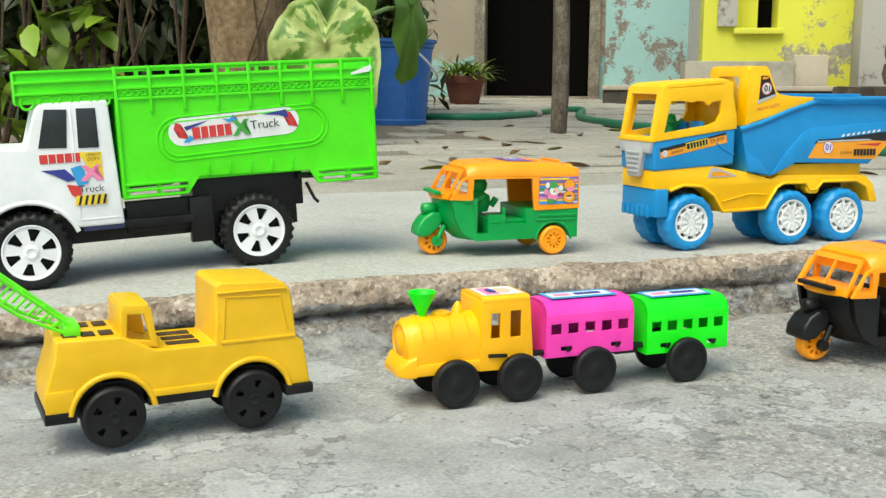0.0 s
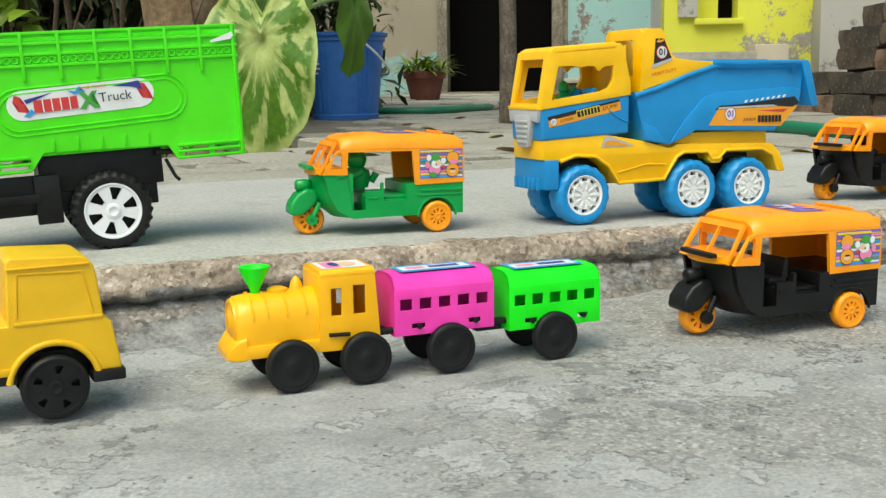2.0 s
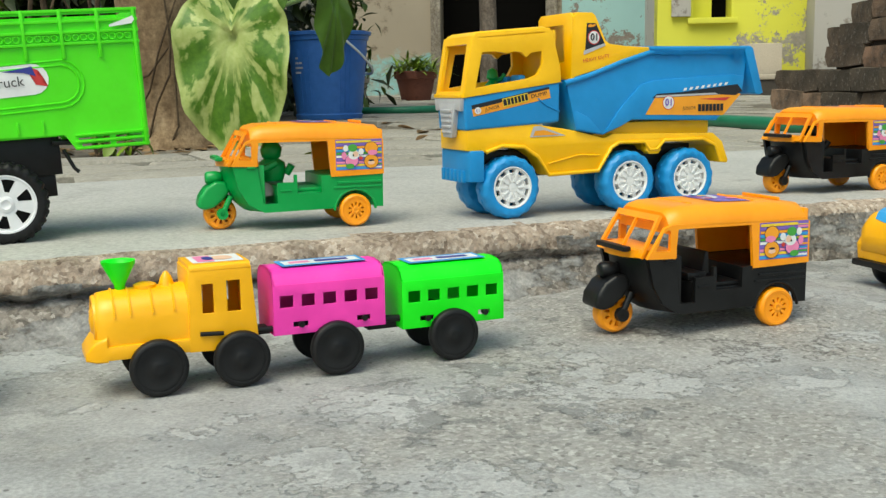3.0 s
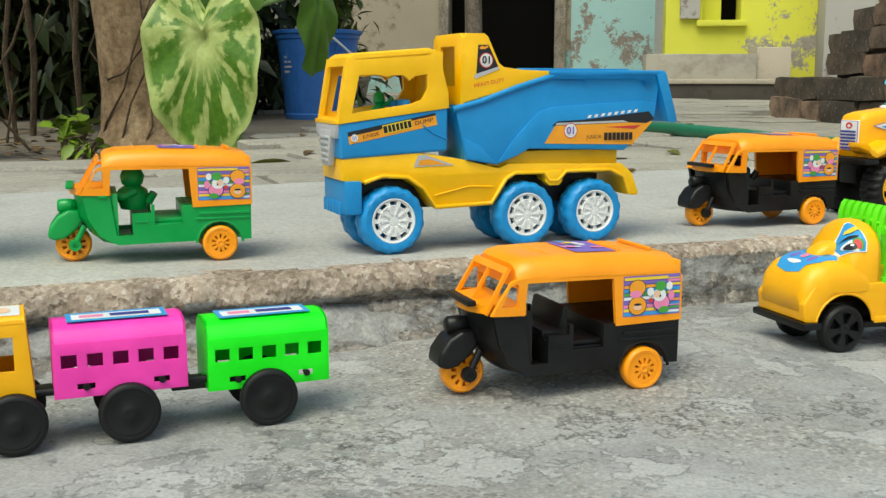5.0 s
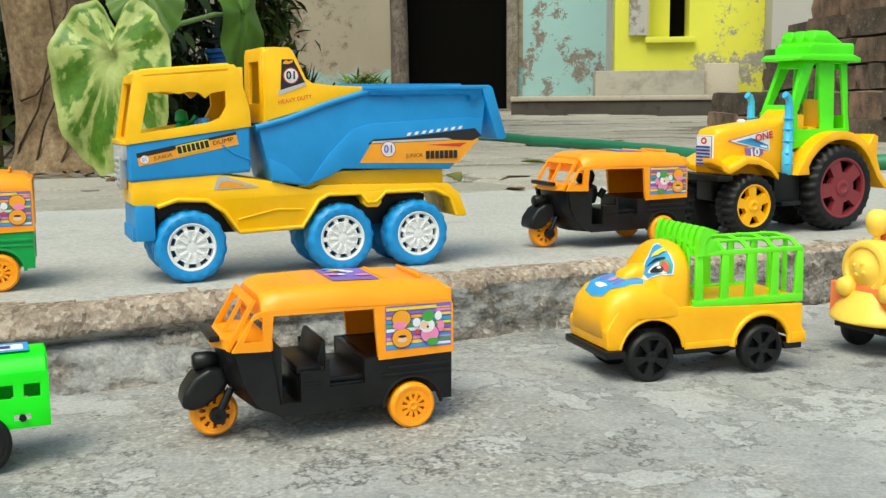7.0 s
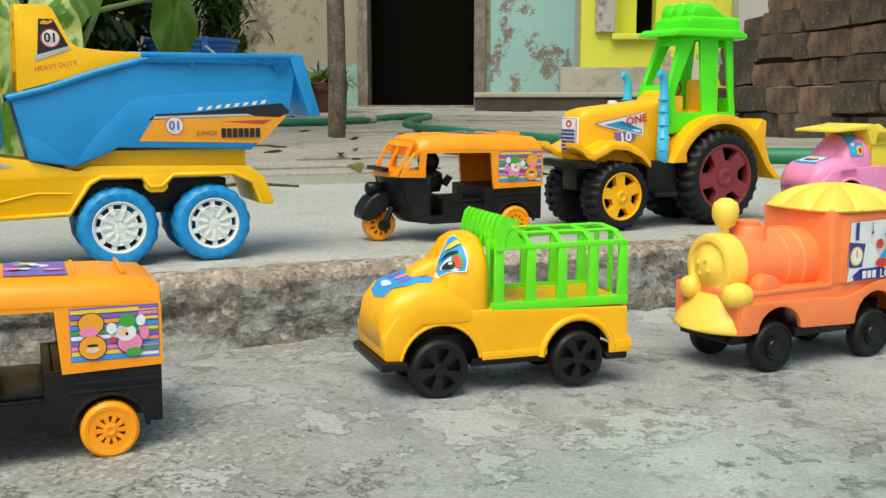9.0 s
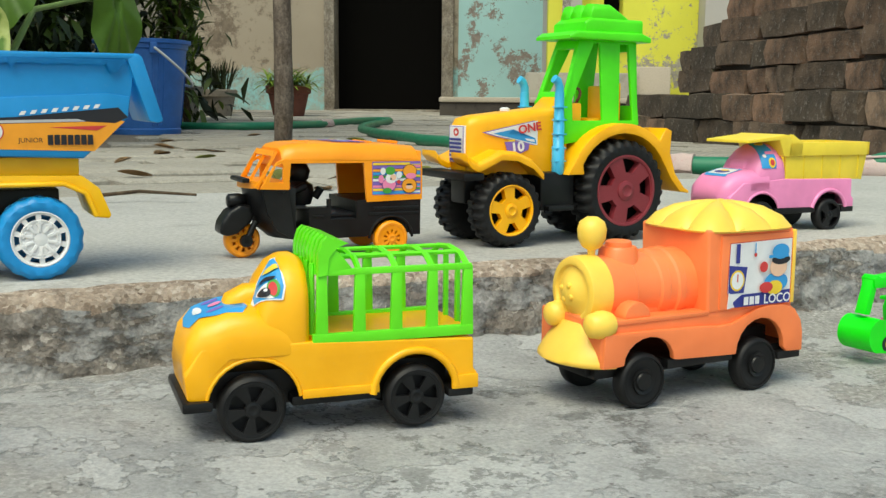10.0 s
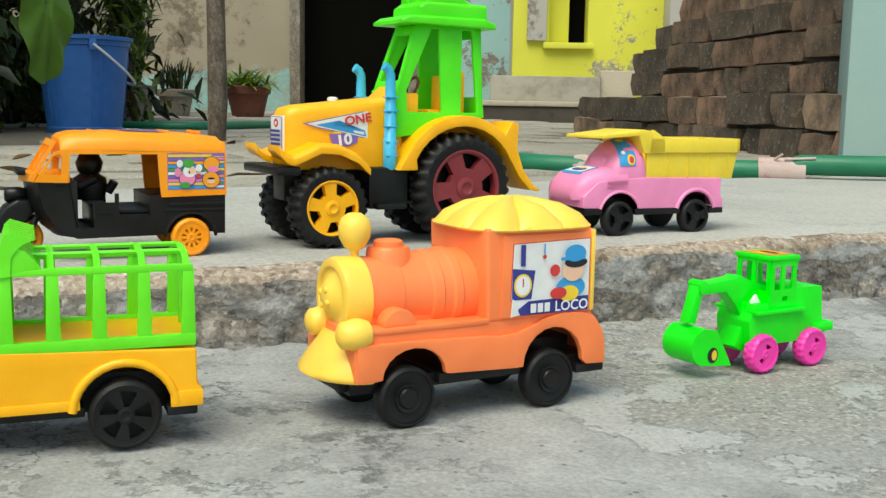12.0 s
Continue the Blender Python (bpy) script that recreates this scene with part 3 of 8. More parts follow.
def low_z(u, v):
    edge = max(0.0, 1 + v / 0.10)
    rise = 0.012 * edge ** 2 * min(1.0, max(0.0, (u - 0.55) / 0.5)) * (0.7 + 0.8 * fine((u, v), 7, 3))
    hump = 0.008 * math.exp(-((u - 0.66) / 0.10) ** 2 - ((v + 0.13) / 0.09) ** 2)
    fall = 0.0025 + 0.0035 * min(1.0, max(0.0, (u - 0.88) / 0.16)) + 0.0018 * min(1.0, max(0.0, (u - 1.12) / 0.12))
    z = 0.0012 * fine((u, v), 5) * min(1, -v * 6 + 0.3) + rise + hump - fall
    return z - 0.004 if v < -3 else z + 0.0007 * fine((u, v), 26, 7)


gu = [-80, -30, -10, -4, -1.5] + steps(-0.8, 2.2, 230) + [2.8, 4, 10, 30, 80]
gv = [-80, -30, -10, -4, -1.8] + steps(-1.0, 0.03, 100)
ground = part("ground", sheet(gu, gv, low_z, KERB), CONC)
tagged(ground, "grey worn concrete yard floor with dark stains", "ground", kind="structure")


def slab_top(u, v):
    dip = 0.009 * min(1.0, max(0.0, (0.16 - u) / 0.17))
    return UP - dip + 0.0012 * fine((u, v), 6, 5) - 0.0015 * max(0.0, 1 - v / 0.02)


def kerb_mesh():
    """The slab's top, its crumbled sandy edge, the crack under it and the cement-smeared foot, as one skin."""
    us = [-80, -20, -4, -1.5] + steps(-0.8, 2.2, 900) + [3, 5, 20, 80]
    rows = []
    prof = [(0.62, 1.0), (0.45, 1.0), (0.30, 1.0), (0.2, 1.0), (0.12, 1.0), (0.07, 1.0), (0.04, 1.0), (0.02, 1.0), (0.010, 0.995), (0.004, 0.985), (-0.001, 0.95), (-0.004, 0.89), (-0.006, 0.82), (-0.008, 0.75), (-0.009, 0.68), (-0.009, 0.61), (-0.006, 0.55), (0.000, 0.50), (0.002, 0.46), (-0.004, 0.42), (-0.010, 0.36), (-0.014, 0.29), (-0.018, 0.21), (-0.022, 0.13), (-0.027, 0.06), (-0.034, 0.0), (-0.05, -0.15)]
    bm = bmesh.new()
    for k, (v, h) in enumerate(prof):
        row = []
        for u in us:
            near = -0.8 <= u <= 2.2
            top = slab_top(u, max(v, 0.0))
            z, vv = top * h, v
            if near and k >= 7:
                right = min(1.0, max(0.0, (u - 0.42) / 0.3))
                straight = -0.004 - 0.014 * (1 - h)
                vv = v + (straight - v) * right if h < 0.9 else v
                low = max(0.0, 1 - h)
                amp = min(1.0, (k - 6) / 4)
                vv += amp * ((0.0026 + 0.003 * low) * fine((u, h * 0.05), 75, 9) + (0.0030 + 0.005 * low) * fine((u, h * 0.05), 24, 2) + 0.006 * fine((u, h * 0.02), 6, 1))
                z += amp * 0.0022 * fine((u, h * 0.05), 45, 4)
            row.append(bm.verts.new(KERB @ Vector((u, vv, z))))
        rows.append(row)
    for k, (a, c) in enumerate(zip(rows, rows[1:])):
        for i in range(len(us) - 1):
            f = bm.faces.new((a[i], a[i + 1], c[i + 1], c[i]))
            hang = 15 + round(1.5 * fine((us[i], 0), 9, 6)) - (3 if us[i] > 0.55 else 0)
            f.material_index = 0 if k < 8 + round(1.2 * fine((us[i], 0), 16, 8)) else (1 if k < hang else 2)
    return bm


kerb = part("kerb", kerb_mesh(), [SLAB, AGG, FOOT], angle=80)
tagged(kerb, "raised concrete slab with a crumbling pebbly edge", "kerb", kind="structure")


def yard_z(u, v):
    p = KERB @ Vector((u, v, 0))
    bed = min(1.0, max(0.0, (-0.22 - p.x) / 0.18)) * min(1.0, max(0.0, (p.y - 1.90) / 0.28)) * min(1.0, max(0.0, (3.9 - p.y) / 0.5))
    return UP - 0.012 - 0.040 * bed + 0.004 * fine((u, v), 2.5, 2) + 0.05 * min(1, max(0, (v - 3) / 5))


yard = part("yard", sheet([-80, -30, -10] + steps(-4, 5, 90) + [8, 20, 80], steps(0.58, 9.5, 90) + [15, 40, 90], yard_z, KERB), EARTH)
tagged(yard, "packed earth courtyard between worn paving stones", "courtyard", kind="structure")


# ---- house and walls ----
def wall(name, bm, mat, label):
    return tagged(part(name, bm, mat), label, "wall", kind="structure")


WY = 9.75
wall("wall_house", plate([(-6.0, 0.0), (-0.79, 0.0), (-0.79, 2.1), (0.19, 2.1), (0.19, 0.0), (0.3, 0.0), (0.3, 3.4), (-6.0, 3.4)], [], WY, WY + 0.25), TANWALL, "tan plastered house wall with flaking teal foot")
wall("wall_teal", plate([(0.302, 0.0), (1.14, 0.0), (1.14, 3.4), (0.302, 3.4)], [], WY - 0.02, WY + 0.25), TEAL, "teal lime-washed wall with flaked patches")
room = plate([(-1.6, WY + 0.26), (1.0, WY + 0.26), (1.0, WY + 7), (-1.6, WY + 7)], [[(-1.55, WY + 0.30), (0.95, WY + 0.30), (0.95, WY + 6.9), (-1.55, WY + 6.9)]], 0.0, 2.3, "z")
wall("wall_room", join(room, box(-1.6, 1.0, WY + 0.2, WY + 7, 2.3, 2.35, 0), box(-1.6, 1.0, WY + 0.0, WY + 7, 0.02, 0.085, 0)), DARKROOM, "room behind the open doorway, its lack of light painted near black")
frame_ob = thing("door_1", pose(0, 0, 0), "weathered pale wooden door frame round an open doorway", "door frame", kind="structure")
part("jamb", box(-0.86, -0.77, WY - 0.05, WY + 0.2, 0.08, 2.1, 0.006), OLDWOOD, frame_ob)
part("jamb", box(0.16, 0.26, WY - 0.05, WY + 0.2, 0.08, 2.1, 0.006), OLDWOOD, frame_ob)
part("lintel", box(-0.86, 0.26, WY - 0.04, WY + 0.2, 2.0, 2.12, 0.006), OLDWOOD, frame_ob)
part("threshold", box(-0.86, 0.26, WY - 0.06, WY + 0.2, 0.03, 0.10, 0.008), OLDWOOD, frame_ob)
YY = 8.4
ywall = plate([(1.02, 0.0), (2.10, 0.0), (2.10, 3.4), (1.02, 3.4)], [[(1.28, 0.63), (1.56, 0.63), (1.56, 1.9), (1.28, 1.9)]], YY, YY + 0.3)
wall("wall_yellow", ywall, LIMEY, "bright yellow-green wall with flaked plaster")
wall("wall_return", box(1.02, 1.06, YY + 0.3, WY + 0.2, 0, 3.4, 0), PALEW, "pale plaster wall joining the two houses")
wall("wall_pale", box(2.102, 4.2, YY - 0.25, YY + 0.3, 0, 3.4, 0.01), PALEW, "pale lime-washed wall")
win = thing("window_1", pose(0, 0, 0), "open window recess with a yellow shutter, its unlit inside painted near black", "window", kind="structure")
part("shutter", box(1.12, 1.26, YY - 0.04, YY - 0.005, 0.64, 1.9, 0.004), PALEW, win, "pale open shutter")
# Near-black panel stands in for the unlit space behind the window.
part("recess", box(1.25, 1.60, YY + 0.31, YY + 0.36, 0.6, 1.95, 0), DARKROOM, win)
part("reveal", box(1.285, 1.43, YY + 0.12, YY + 0.16, 0.632, 1.9, 0.003), LIMEY, win, "yellow painted reveal")
part("sill", box(1.24, 1.60, YY - 0.05, YY + 0.05, 0.585, 0.628, 0.006), LIMEY, win)
plinth = tagged(part("plinth", box(0.86, 1.62, YY - 0.45, YY - 0.002, 0.0, 0.375, 0.012), PLASTER), "grey plastered ledge at the foot of the house", "ledge", kind="structure")
tagged(part("plinth", box(1.622, 1.86, YY - 0.40, YY - 0.002, 0.0, 0.42, 0.012), LEDGE), "beige plastered block beside the ledge", "ledge", kind="structure")
front_step = tagged(part("step_slab", box(0.28, 2.4, YY - 0.75, YY - 0.452, 0.0, 0.165, 0.010), MORTAR), "low dark mossy stone step along the house", "step", kind="structure")
part("tread", box(0.275, 2.405, YY - 0.765, YY - 0.452, 0.166, 0.20, 0.010), LEDGE, front_step, "pale worn tread")
tagged(part("step_slab", box(0.302, 0.999, YY - 0.452, WY - 0.022, 0.0, 0.19, 0.01), PLASTER), "low grey stone step along the teal wall", "step", kind="structure")


# ---- brick steps ----
def brick_mesh(seed, sx, sy, sz):
    rnd = random.Random(seed)
    bm = box(-0.5, 0.5, -0.5, 0.5, -0.5, 0.5, 0)
    bmesh.ops.subdivide_edges(bm, edges=bm.edges, cuts=1, use_grid_fill=True)
    for v in bm.verts:
        corner = sum(abs(c) > 0.4 for c in v.co)
        f = {3: 0.94, 2: 0.975, 1: 1.0, 0: 1.0}[corner]
        v.co *= f
        v.co += Vector([rnd.uniform(-0.040, 0.040) for _ in range(3)])
        v.co = Vector((v.co.x * sx, v.co.y * sy, v.co.z * sz))
    me = bpy.data.meshes.new("brick")
    soft(bm, 60)
    bm.to_mesh(me)
    bm.free()
    me.materials.append(BRICK)
    return me


BRICKS = [brick_mesh(i, 0.215, 0.105, 0.078) for i in range(8)]
HEADS = [brick_mesh(20 + i, 0.108, 0.2, 0.078) for i in range(6)]


def brick_steps():
    """Old steps: local x runs along the risers towards the viewer, y climbs."""
    st = thing("brick_steps", pose(1.193, 4.725, 0.03, 0, 0, -77.4), "old soot-stained brick steps with crumbling edges", "steps", kind="structure")
    treads = [(0.0, 1.93, 0.0, 0.170, 0.0, 2), (0.03, 1.95, 0.170, 0.345, 0.21, 2), (0.13, 1.96, 0.345, 0.435, 0.25, 1), (0.16, 1.97, 0.435, 0.62, 0.34, 2), (0.18, 1.97, 0.62, 0.98, 0.40, 4)]
    for x0, x1, z0, h, back, rows in treads:
        part("core", box(x0 + 0.03, x1 - 0.02, back + 0.03, 1.7, z0 - 0.06, h - 0.010, 0.004), MORTAR, st)
        rh = (h - z0) / rows
        for j in range(rows):
            x = x0
            while x < x1 - 0.05:
                head = random.random() < 0.4
                w = min(random.uniform(0.09, 0.15) if head else random.uniform(0.18, 0.32), x1 - x)
                b = new("brick", random.choice(HEADS if head else BRICKS))
                b.parent = st
                sc = (w - 0.006) / (0.108 if head else 0.215)
                b.matrix_local = pose(x + w / 2, back + (0.10 if head else 0.0525) + random.uniform(-0.010, 0.010), z0 + rh * (j + 0.5) + random.uniform(-0.006, 0.006), random.uniform(-1.5, 1.5), random.uniform(-1.2, 1.2), random.uniform(-2, 2)) @ Matrix.Diagonal((sc, 1, rh / 0.083 * random.uniform(0.97, 1.05), 1))
                x += w
            for q in range(7):
                b = new("brick", random.choice(BRICKS))
                b.parent = st
                b.matrix_local = pose(x0 + 0.0525 + random.uniform(-0.008, 0.008), back + 0.11 + 0.222 * (q + 0.5), z0 + rh * (j + 0.5), 0, random.uniform(-2, 2), 90) @ Matrix.Diagonal((1, 1, rh / 0.083, 1))
    return st


brick_steps()
wall("wall_stair", box(0, 3.0, 0, 0.25, 0, 3.2, 0.01), PALETEAL, "pale teal wall beside the brick steps").matrix_world = pose(1.582, 2.80, 0, 0, 0, -14)


# ---- toys ----
def toy(name, x, y, z, ang, label, category, group="", pitch=0.0, size=1.0):
    return thing(name, pose(x, y, z, 0, pitch, ang) @ Matrix.Scale(size, 4), label, category, group)


def rickshaw(name, x, y, z, ang, body_mat, label, second=False):
    """Three-wheeler; rear axle at x=0, near side at y=0, nose towards -x."""
    t = toy(name, x, y, z, ang, label, "toy rickshaw", "toy rickshaws")
    W = 0.066
    arch = arc(0, 0.0125, 0.0155, 172, 8, 8)
    low = [(-0.094, 0.051), (-0.0755, 0.051), (-0.0715, 0.0206), (-0.0605, 0.0206), (-0.0605, 0.0362), (-0.0475, 0.0362), (-0.0475, 0.042), (-0.0452, 0.042), (-0.0452, 0.0275), (-0.0262, 0.0275), (-0.0262, 0.0402), (-0.019, 0.0405), (0.0228, 0.0405), (0.0225, 0.0146)] + arch[::-1] + [(-0.071, 0.0140), (-0.083, 0.021), (-0.090, 0.033)]
    inner = (box(-0.0262, -0.0222, 0.005, W - 0.005, 0.016, 0.0402, 0.0006), box(-0.0452, -0.0225, 0.005, W - 0.005, 0.016, 0.0285, 0.0008),
                 box(-0.071, -0.045, 0.004, W - 0.004, 0.0142, 0.0185, 0.0005), box(-0.0605, -0.0475, 0.006, W - 0.006, 0.018, 0.033, 0.001),
                 box(-0.03, 0.0222, 0.017, W - 0.017, 0.014, 0.030, 0.001), box(-0.022, 0.0222, 0.004, W - 0.004, 0.0305, 0.0402, 0.001))
    shield = loft([[(-0.070, 0.003, z_), (-0.092 + s, 0.010, z_), (-0.0985 + s, 0.022, z_), (-0.100 + s, W / 2, z_), (-0.0985 + s, W - 0.022, z_), (-0.092 + s, W - 0.010, z_), (-0.070, W - 0.003, z_)] for z_, s in ((0.0142, 0.018), (0.021, 0.010), (0.033, 0.003), (0.0505, 0.0))])
    part("side_panel", plate(low, [], 0.0022, 0.0052), body_mat, t, angle=35)
    part("side_panel", plate(low, [], W - 0.0052, W - 0.0022), body_mat, t, angle=35)
    for nm, piece in zip(("seat_back", "bench", "floor_pan", "driver_bench", "tunnel", "boot"), inner):
        part(nm, piece, body_mat, t, angle=35)
    part("front_shield", edged(shield, 0.0008), body_mat, t, angle=35)
    trims = (box(-0.014, 0.0215, 0.0012, 0.003, 0.0335, 0.0355, 0.0005), box(-0.017, 0.0215, 0.0012, 0.003, 0.0300, 0.0315, 0.0005), box(-0.0585, -0.050, 0.0014, 0.003, 0.0295, 0.0308, 0.0003),
                 box(-0.0440, -0.0275, 0.0035, 0.006, 0.0205, 0.0215, 0.0003), box(-0.083, -0.077, 0.0008, 0.003, 0.0475, 0.0495, 0.0006), tube([(px, 0.0026, pz) for px, pz in arc(0, 0.0125, 0.0165, 178, 2, 10)], 0.0011, 6))
    for tr in trims:
        part("trim", tr, body_mat, t)
    side = [(-0.0952, 0.0500), (-0.0755, 0.0492), (-0.0738, 0.0672), (-0.0208, 0.0668), (-0.0187, 0.0392), (0.0235, 0.0402), (0.0235, 0.0665), (0.0200, 0.0695), (-0.070, 0.0702), (-0.0785, 0.0700), (-0.0835, 0.0682)]
    hole = [(-0.0893, 0.0548), (-0.0795, 0.0540), (-0.0790, 0.0662), (-0.0805, 0.0674), (-0.0842, 0.0655)]
    top = []
    for xx, zz, dw in ((-0.0795, 0.0768, 0.004), (-0.0770, 0.0790, 0.0032), (-0.070, 0.0806, 0.0025), (-0.045, 0.0812, 0.0022), (0.0, 0.0800, 0.0022), (0.019, 0.0782, 0.0026), (0.0236, 0.074, 0.0034)):
        top.append(rrect(xx, dw - 0.0012, W - dw + 0.0012, zz - 0.0125, zz, 0.0112, 0.0008, 8))
    front = plate([(0.006, 0.0), (W - 0.006, 0.0), (W - 0.008, 0.029), (0.008, 0.029)], [[(0.0085, 0.005), (W / 2 - 0.0008, 0.005), (W / 2 - 0.0008, 0.0248), (0.0105, 0.0248)], [(W / 2 + 0.0008, 0.005), (W - 0.0085, 0.005), (W - 0.0105, 0.0248), (W / 2 + 0.0008, 0.0248)]], -0.001, 0.001, "x")
    moved(front, pose(-0.0965, 0, 0.050, 0, 30, 0))
    band = loft([[(-0.0745, 0.0018, z_), (-0.0950, 0.010, z_), (-0.101, 0.022, z_), (-0.1025, W / 2, z_), (-0.101, W - 0.022, z_), (-0.0950, W - 0.010, z_), (-0.0745, W - 0.0018, z_)] for z_ in (0.0495, 0.0545)])
    part("hood", join(plate(side, [hole], 0.0012, 0.0040), plate(side, [hole], W - 0.0040, W - 0.0012), loft(top), front, band, box(0.0200, 0.0236, 0.003, W - 0.003, 0.0402, 0.075, 0.001)), ORANGE, t, "orange moulded hood", angle=40)
    for xx in (-0.058, -0.012, 0.008):
        part("hood_rib", box(xx, xx + 0.0018, 0.014, W - 0.014, 0.0795, 0.0816, 0.0007), ORANGE, t)
    # mudguard over the front wheel, and its lamp
    mg = [(-0.1185, 0.0180), (-0.1170, 0.0260), (-0.1115, 0.0335), (-0.1040, 0.0378), (-0.0960, 0.0375), (-0.0935, 0.0300), (-0.0985, 0.0235), (-0.1060, 0.0175), (-0.1125, 0.0160)]
    part("mudguard", prism(mg, W / 2 - 0.0105, W / 2 + 0.0105, 0.0045, 4), body_mat, t, angle=80)
    part("headlamp", lathe([(-0.0045, 0.0035), (-0.003, 0.0050), (0.004, 0.0052), (0.008, 0.0042), (0.0095, 0.0015)], 18, "x", (-0.1065, W / 2, 0.0400)), body_mat, t)
    part("fork", join(tube([(-0.100, W / 2 - 0.010, 0.0125), (-0.093, W / 2 - 0.009, 0.026)], 0.0022), tube([(-0.100, W / 2 + 0.010, 0.0125), (-0.093, W / 2 + 0.009, 0.026)], 0.0022), lathe([(-0.012, 0.0042), (-0.0085, 0.0046)], 14, "y", (-0.100, W / 2, 0.0125)), tube([(-0.100, W / 2 - 0.012, 0.0125), (-0.100, W / 2 + 0.012, 0.0125)], 0.0018)), body_mat, t)
    wheel(t, -0.1010, W / 2 - 0.0055, 0.0125, 0.0125, 0.011, ORANGE, ORANGE, 10, 0.80, gap=0.5, r0=0.5, r1=0.8)
    for yy, far in ((0.0, False), (W, True)):
        wh = wheel(t, 0.0, yy, 0.0126, 0.0126, 0.009, ORANGE, ORANGE, 10, 0.80, gap=0.45, r0=0.34, r1=0.62, far=far, squeeze=0.6)
    part("wiper_ledge", box(-0.1045, -0.0990, 0.014, 0.050, 0.0535, 0.0568, 0.0012), body_mat, t)
    part("seat", join(box(-0.0470, -0.0240, 0.006, W - 0.006, 0.0285, 0.0315, 0.001)), body_mat, t)
    drv = join(lathe([(0.0, 0.009), (0.008, 0.0115), (0.014, 0.0105), (0.017, 0.006), (0.0185, 0.0075), (0.024, 0.0088), (0.030, 0.006), (0.032, 0.002)], 16, "z", (-0.0585, 0.036, 0.036)), tube([(-0.057, 0.024, 0.050), (-0.066, 0.022, 0.046), (-0.074, 0.026, 0.048)], 0.003), tube([(-0.048, 0.030, 0.041), (-0.044, 0.028, 0.048)], 0.003))
    if second:
        drv.free()
        part("driver_seat", join(box(-0.0610, -0.0470, 0.010, W - 0.010, 0.0330, 0.0380, 0.0018), prism([(-0.0500, 0.0360), (-0.0470, 0.0500), (-0.0445, 0.0505), (-0.0440, 0.0360)], 0.012, W - 0.012, 0.0015)), body_mat, t)
    else:
        part("driver_figure", drv, body_mat, t)
    # side sticker: stripes and plain coloured shapes
    x0, x1, z0, z1 = -0.0148, 0.0222, 0.0440, 0.0675
    lay = [(rect(x0, z0, x1, z1), P_VIO)]
    tints = (P_BLUE, P_YEL, P_PINK, P_VIO, P_WHITE, P_GREEN, P_BLUE, P_ORA, P_VIO, P_YEL)
    for i, c in enumerate(tints):
        zz = z0 + 0.0005 + i * 0.00228
        lay.append((rect(x0 + 0.0004, zz, x1 - 0.0004 - (0.010 if i % 3 == 1 else 0), zz + 0.0017), c))
        lay.append((rect(x1 - 0.0085, zz + 0.0006, x1 - 0.0004, zz + 0.0019), tints[(i + 4) % 10]))
    q = -1 if second else 1
    cx = (x0 + x1) / 2
    shapes = [(0.0095, 0.0062, 0.0120, 0.0112, P_BLACK), (0.0095, 0.0062, 0.0112, 0.0104, P_ORA), (0.0098, 0.0165, 0.0112, 0.0100, P_BLACK), (0.0098, 0.0165, 0.0104, 0.0093, P_ORA), (0.0108, 0.0130, 0.0080, 0.0042, P_PINK), (0.0095, 0.0052, 0.0056, 0.0030, P_SKIN), (0.0095, 0.0070, 0.0048, 0.0014, P_BLACK),
              (-0.0060, 0.0070, 0.0112, 0.0100, P_NAVY), (-0.0060, 0.0072, 0.0103, 0.0090, P_PINK), (-0.0045, 0.0118, 0.0086, 0.0076, P_WHITE), (-0.0030, 0.0122, 0.0046, 0.0044, P_SKIN), (-0.0052, 0.0170, 0.0074, 0.0060, P_GREEN), (-0.0075, 0.0030, 0.0070, 0.0040, P_GREEN), (0.0015, 0.0140, 0.0044, 0.0050, P_WHITE), (-0.0108, 0.0168, 0.0040, 0.0050, P_WHITE), (-0.0122, 0.0112, 0.0040, 0.0060, P_PINK), (0.0012, 0.0090, 0.0030, 0.0028, P_RED), (-0.0048, 0.0112, 0.0012, 0.0016, P_BLACK)]
    lay += [(oval(cx + q * a, z0 + b_, w_, h_, 14), c) for a, b_, w_, h_, c in shapes]
    sticker(t, lay, 0.0011, step=0.00003)
    roof = [(rect(-0.040, 0.012, -0.014, 0.052), P_VIO)]
    rnd = random.Random(5)
    for i in range(12):
        roof.append((oval(-0.027 + rnd.uniform(-0.010, 0.010), 0.032 + rnd.uniform(-0.016, 0.016), rnd.uniform(0.004, 0.009), rnd.uniform(0.004, 0.008), 10), rnd.choice([P_WHITE, P_PINK, P_YEL, P_BLUE, P_WHITE])))
    crown = lambda x, y: np.interp(x, [-0.070, -0.045, 0.0], [0.0806, 0.0812, 0.0800]) - round_off(abs(y - W / 2) - (W / 2 - 0.0010 - 0.0112), 0.0112)
    sticker(t, roof, 0, step=0.00008, drape=crown)
    return t


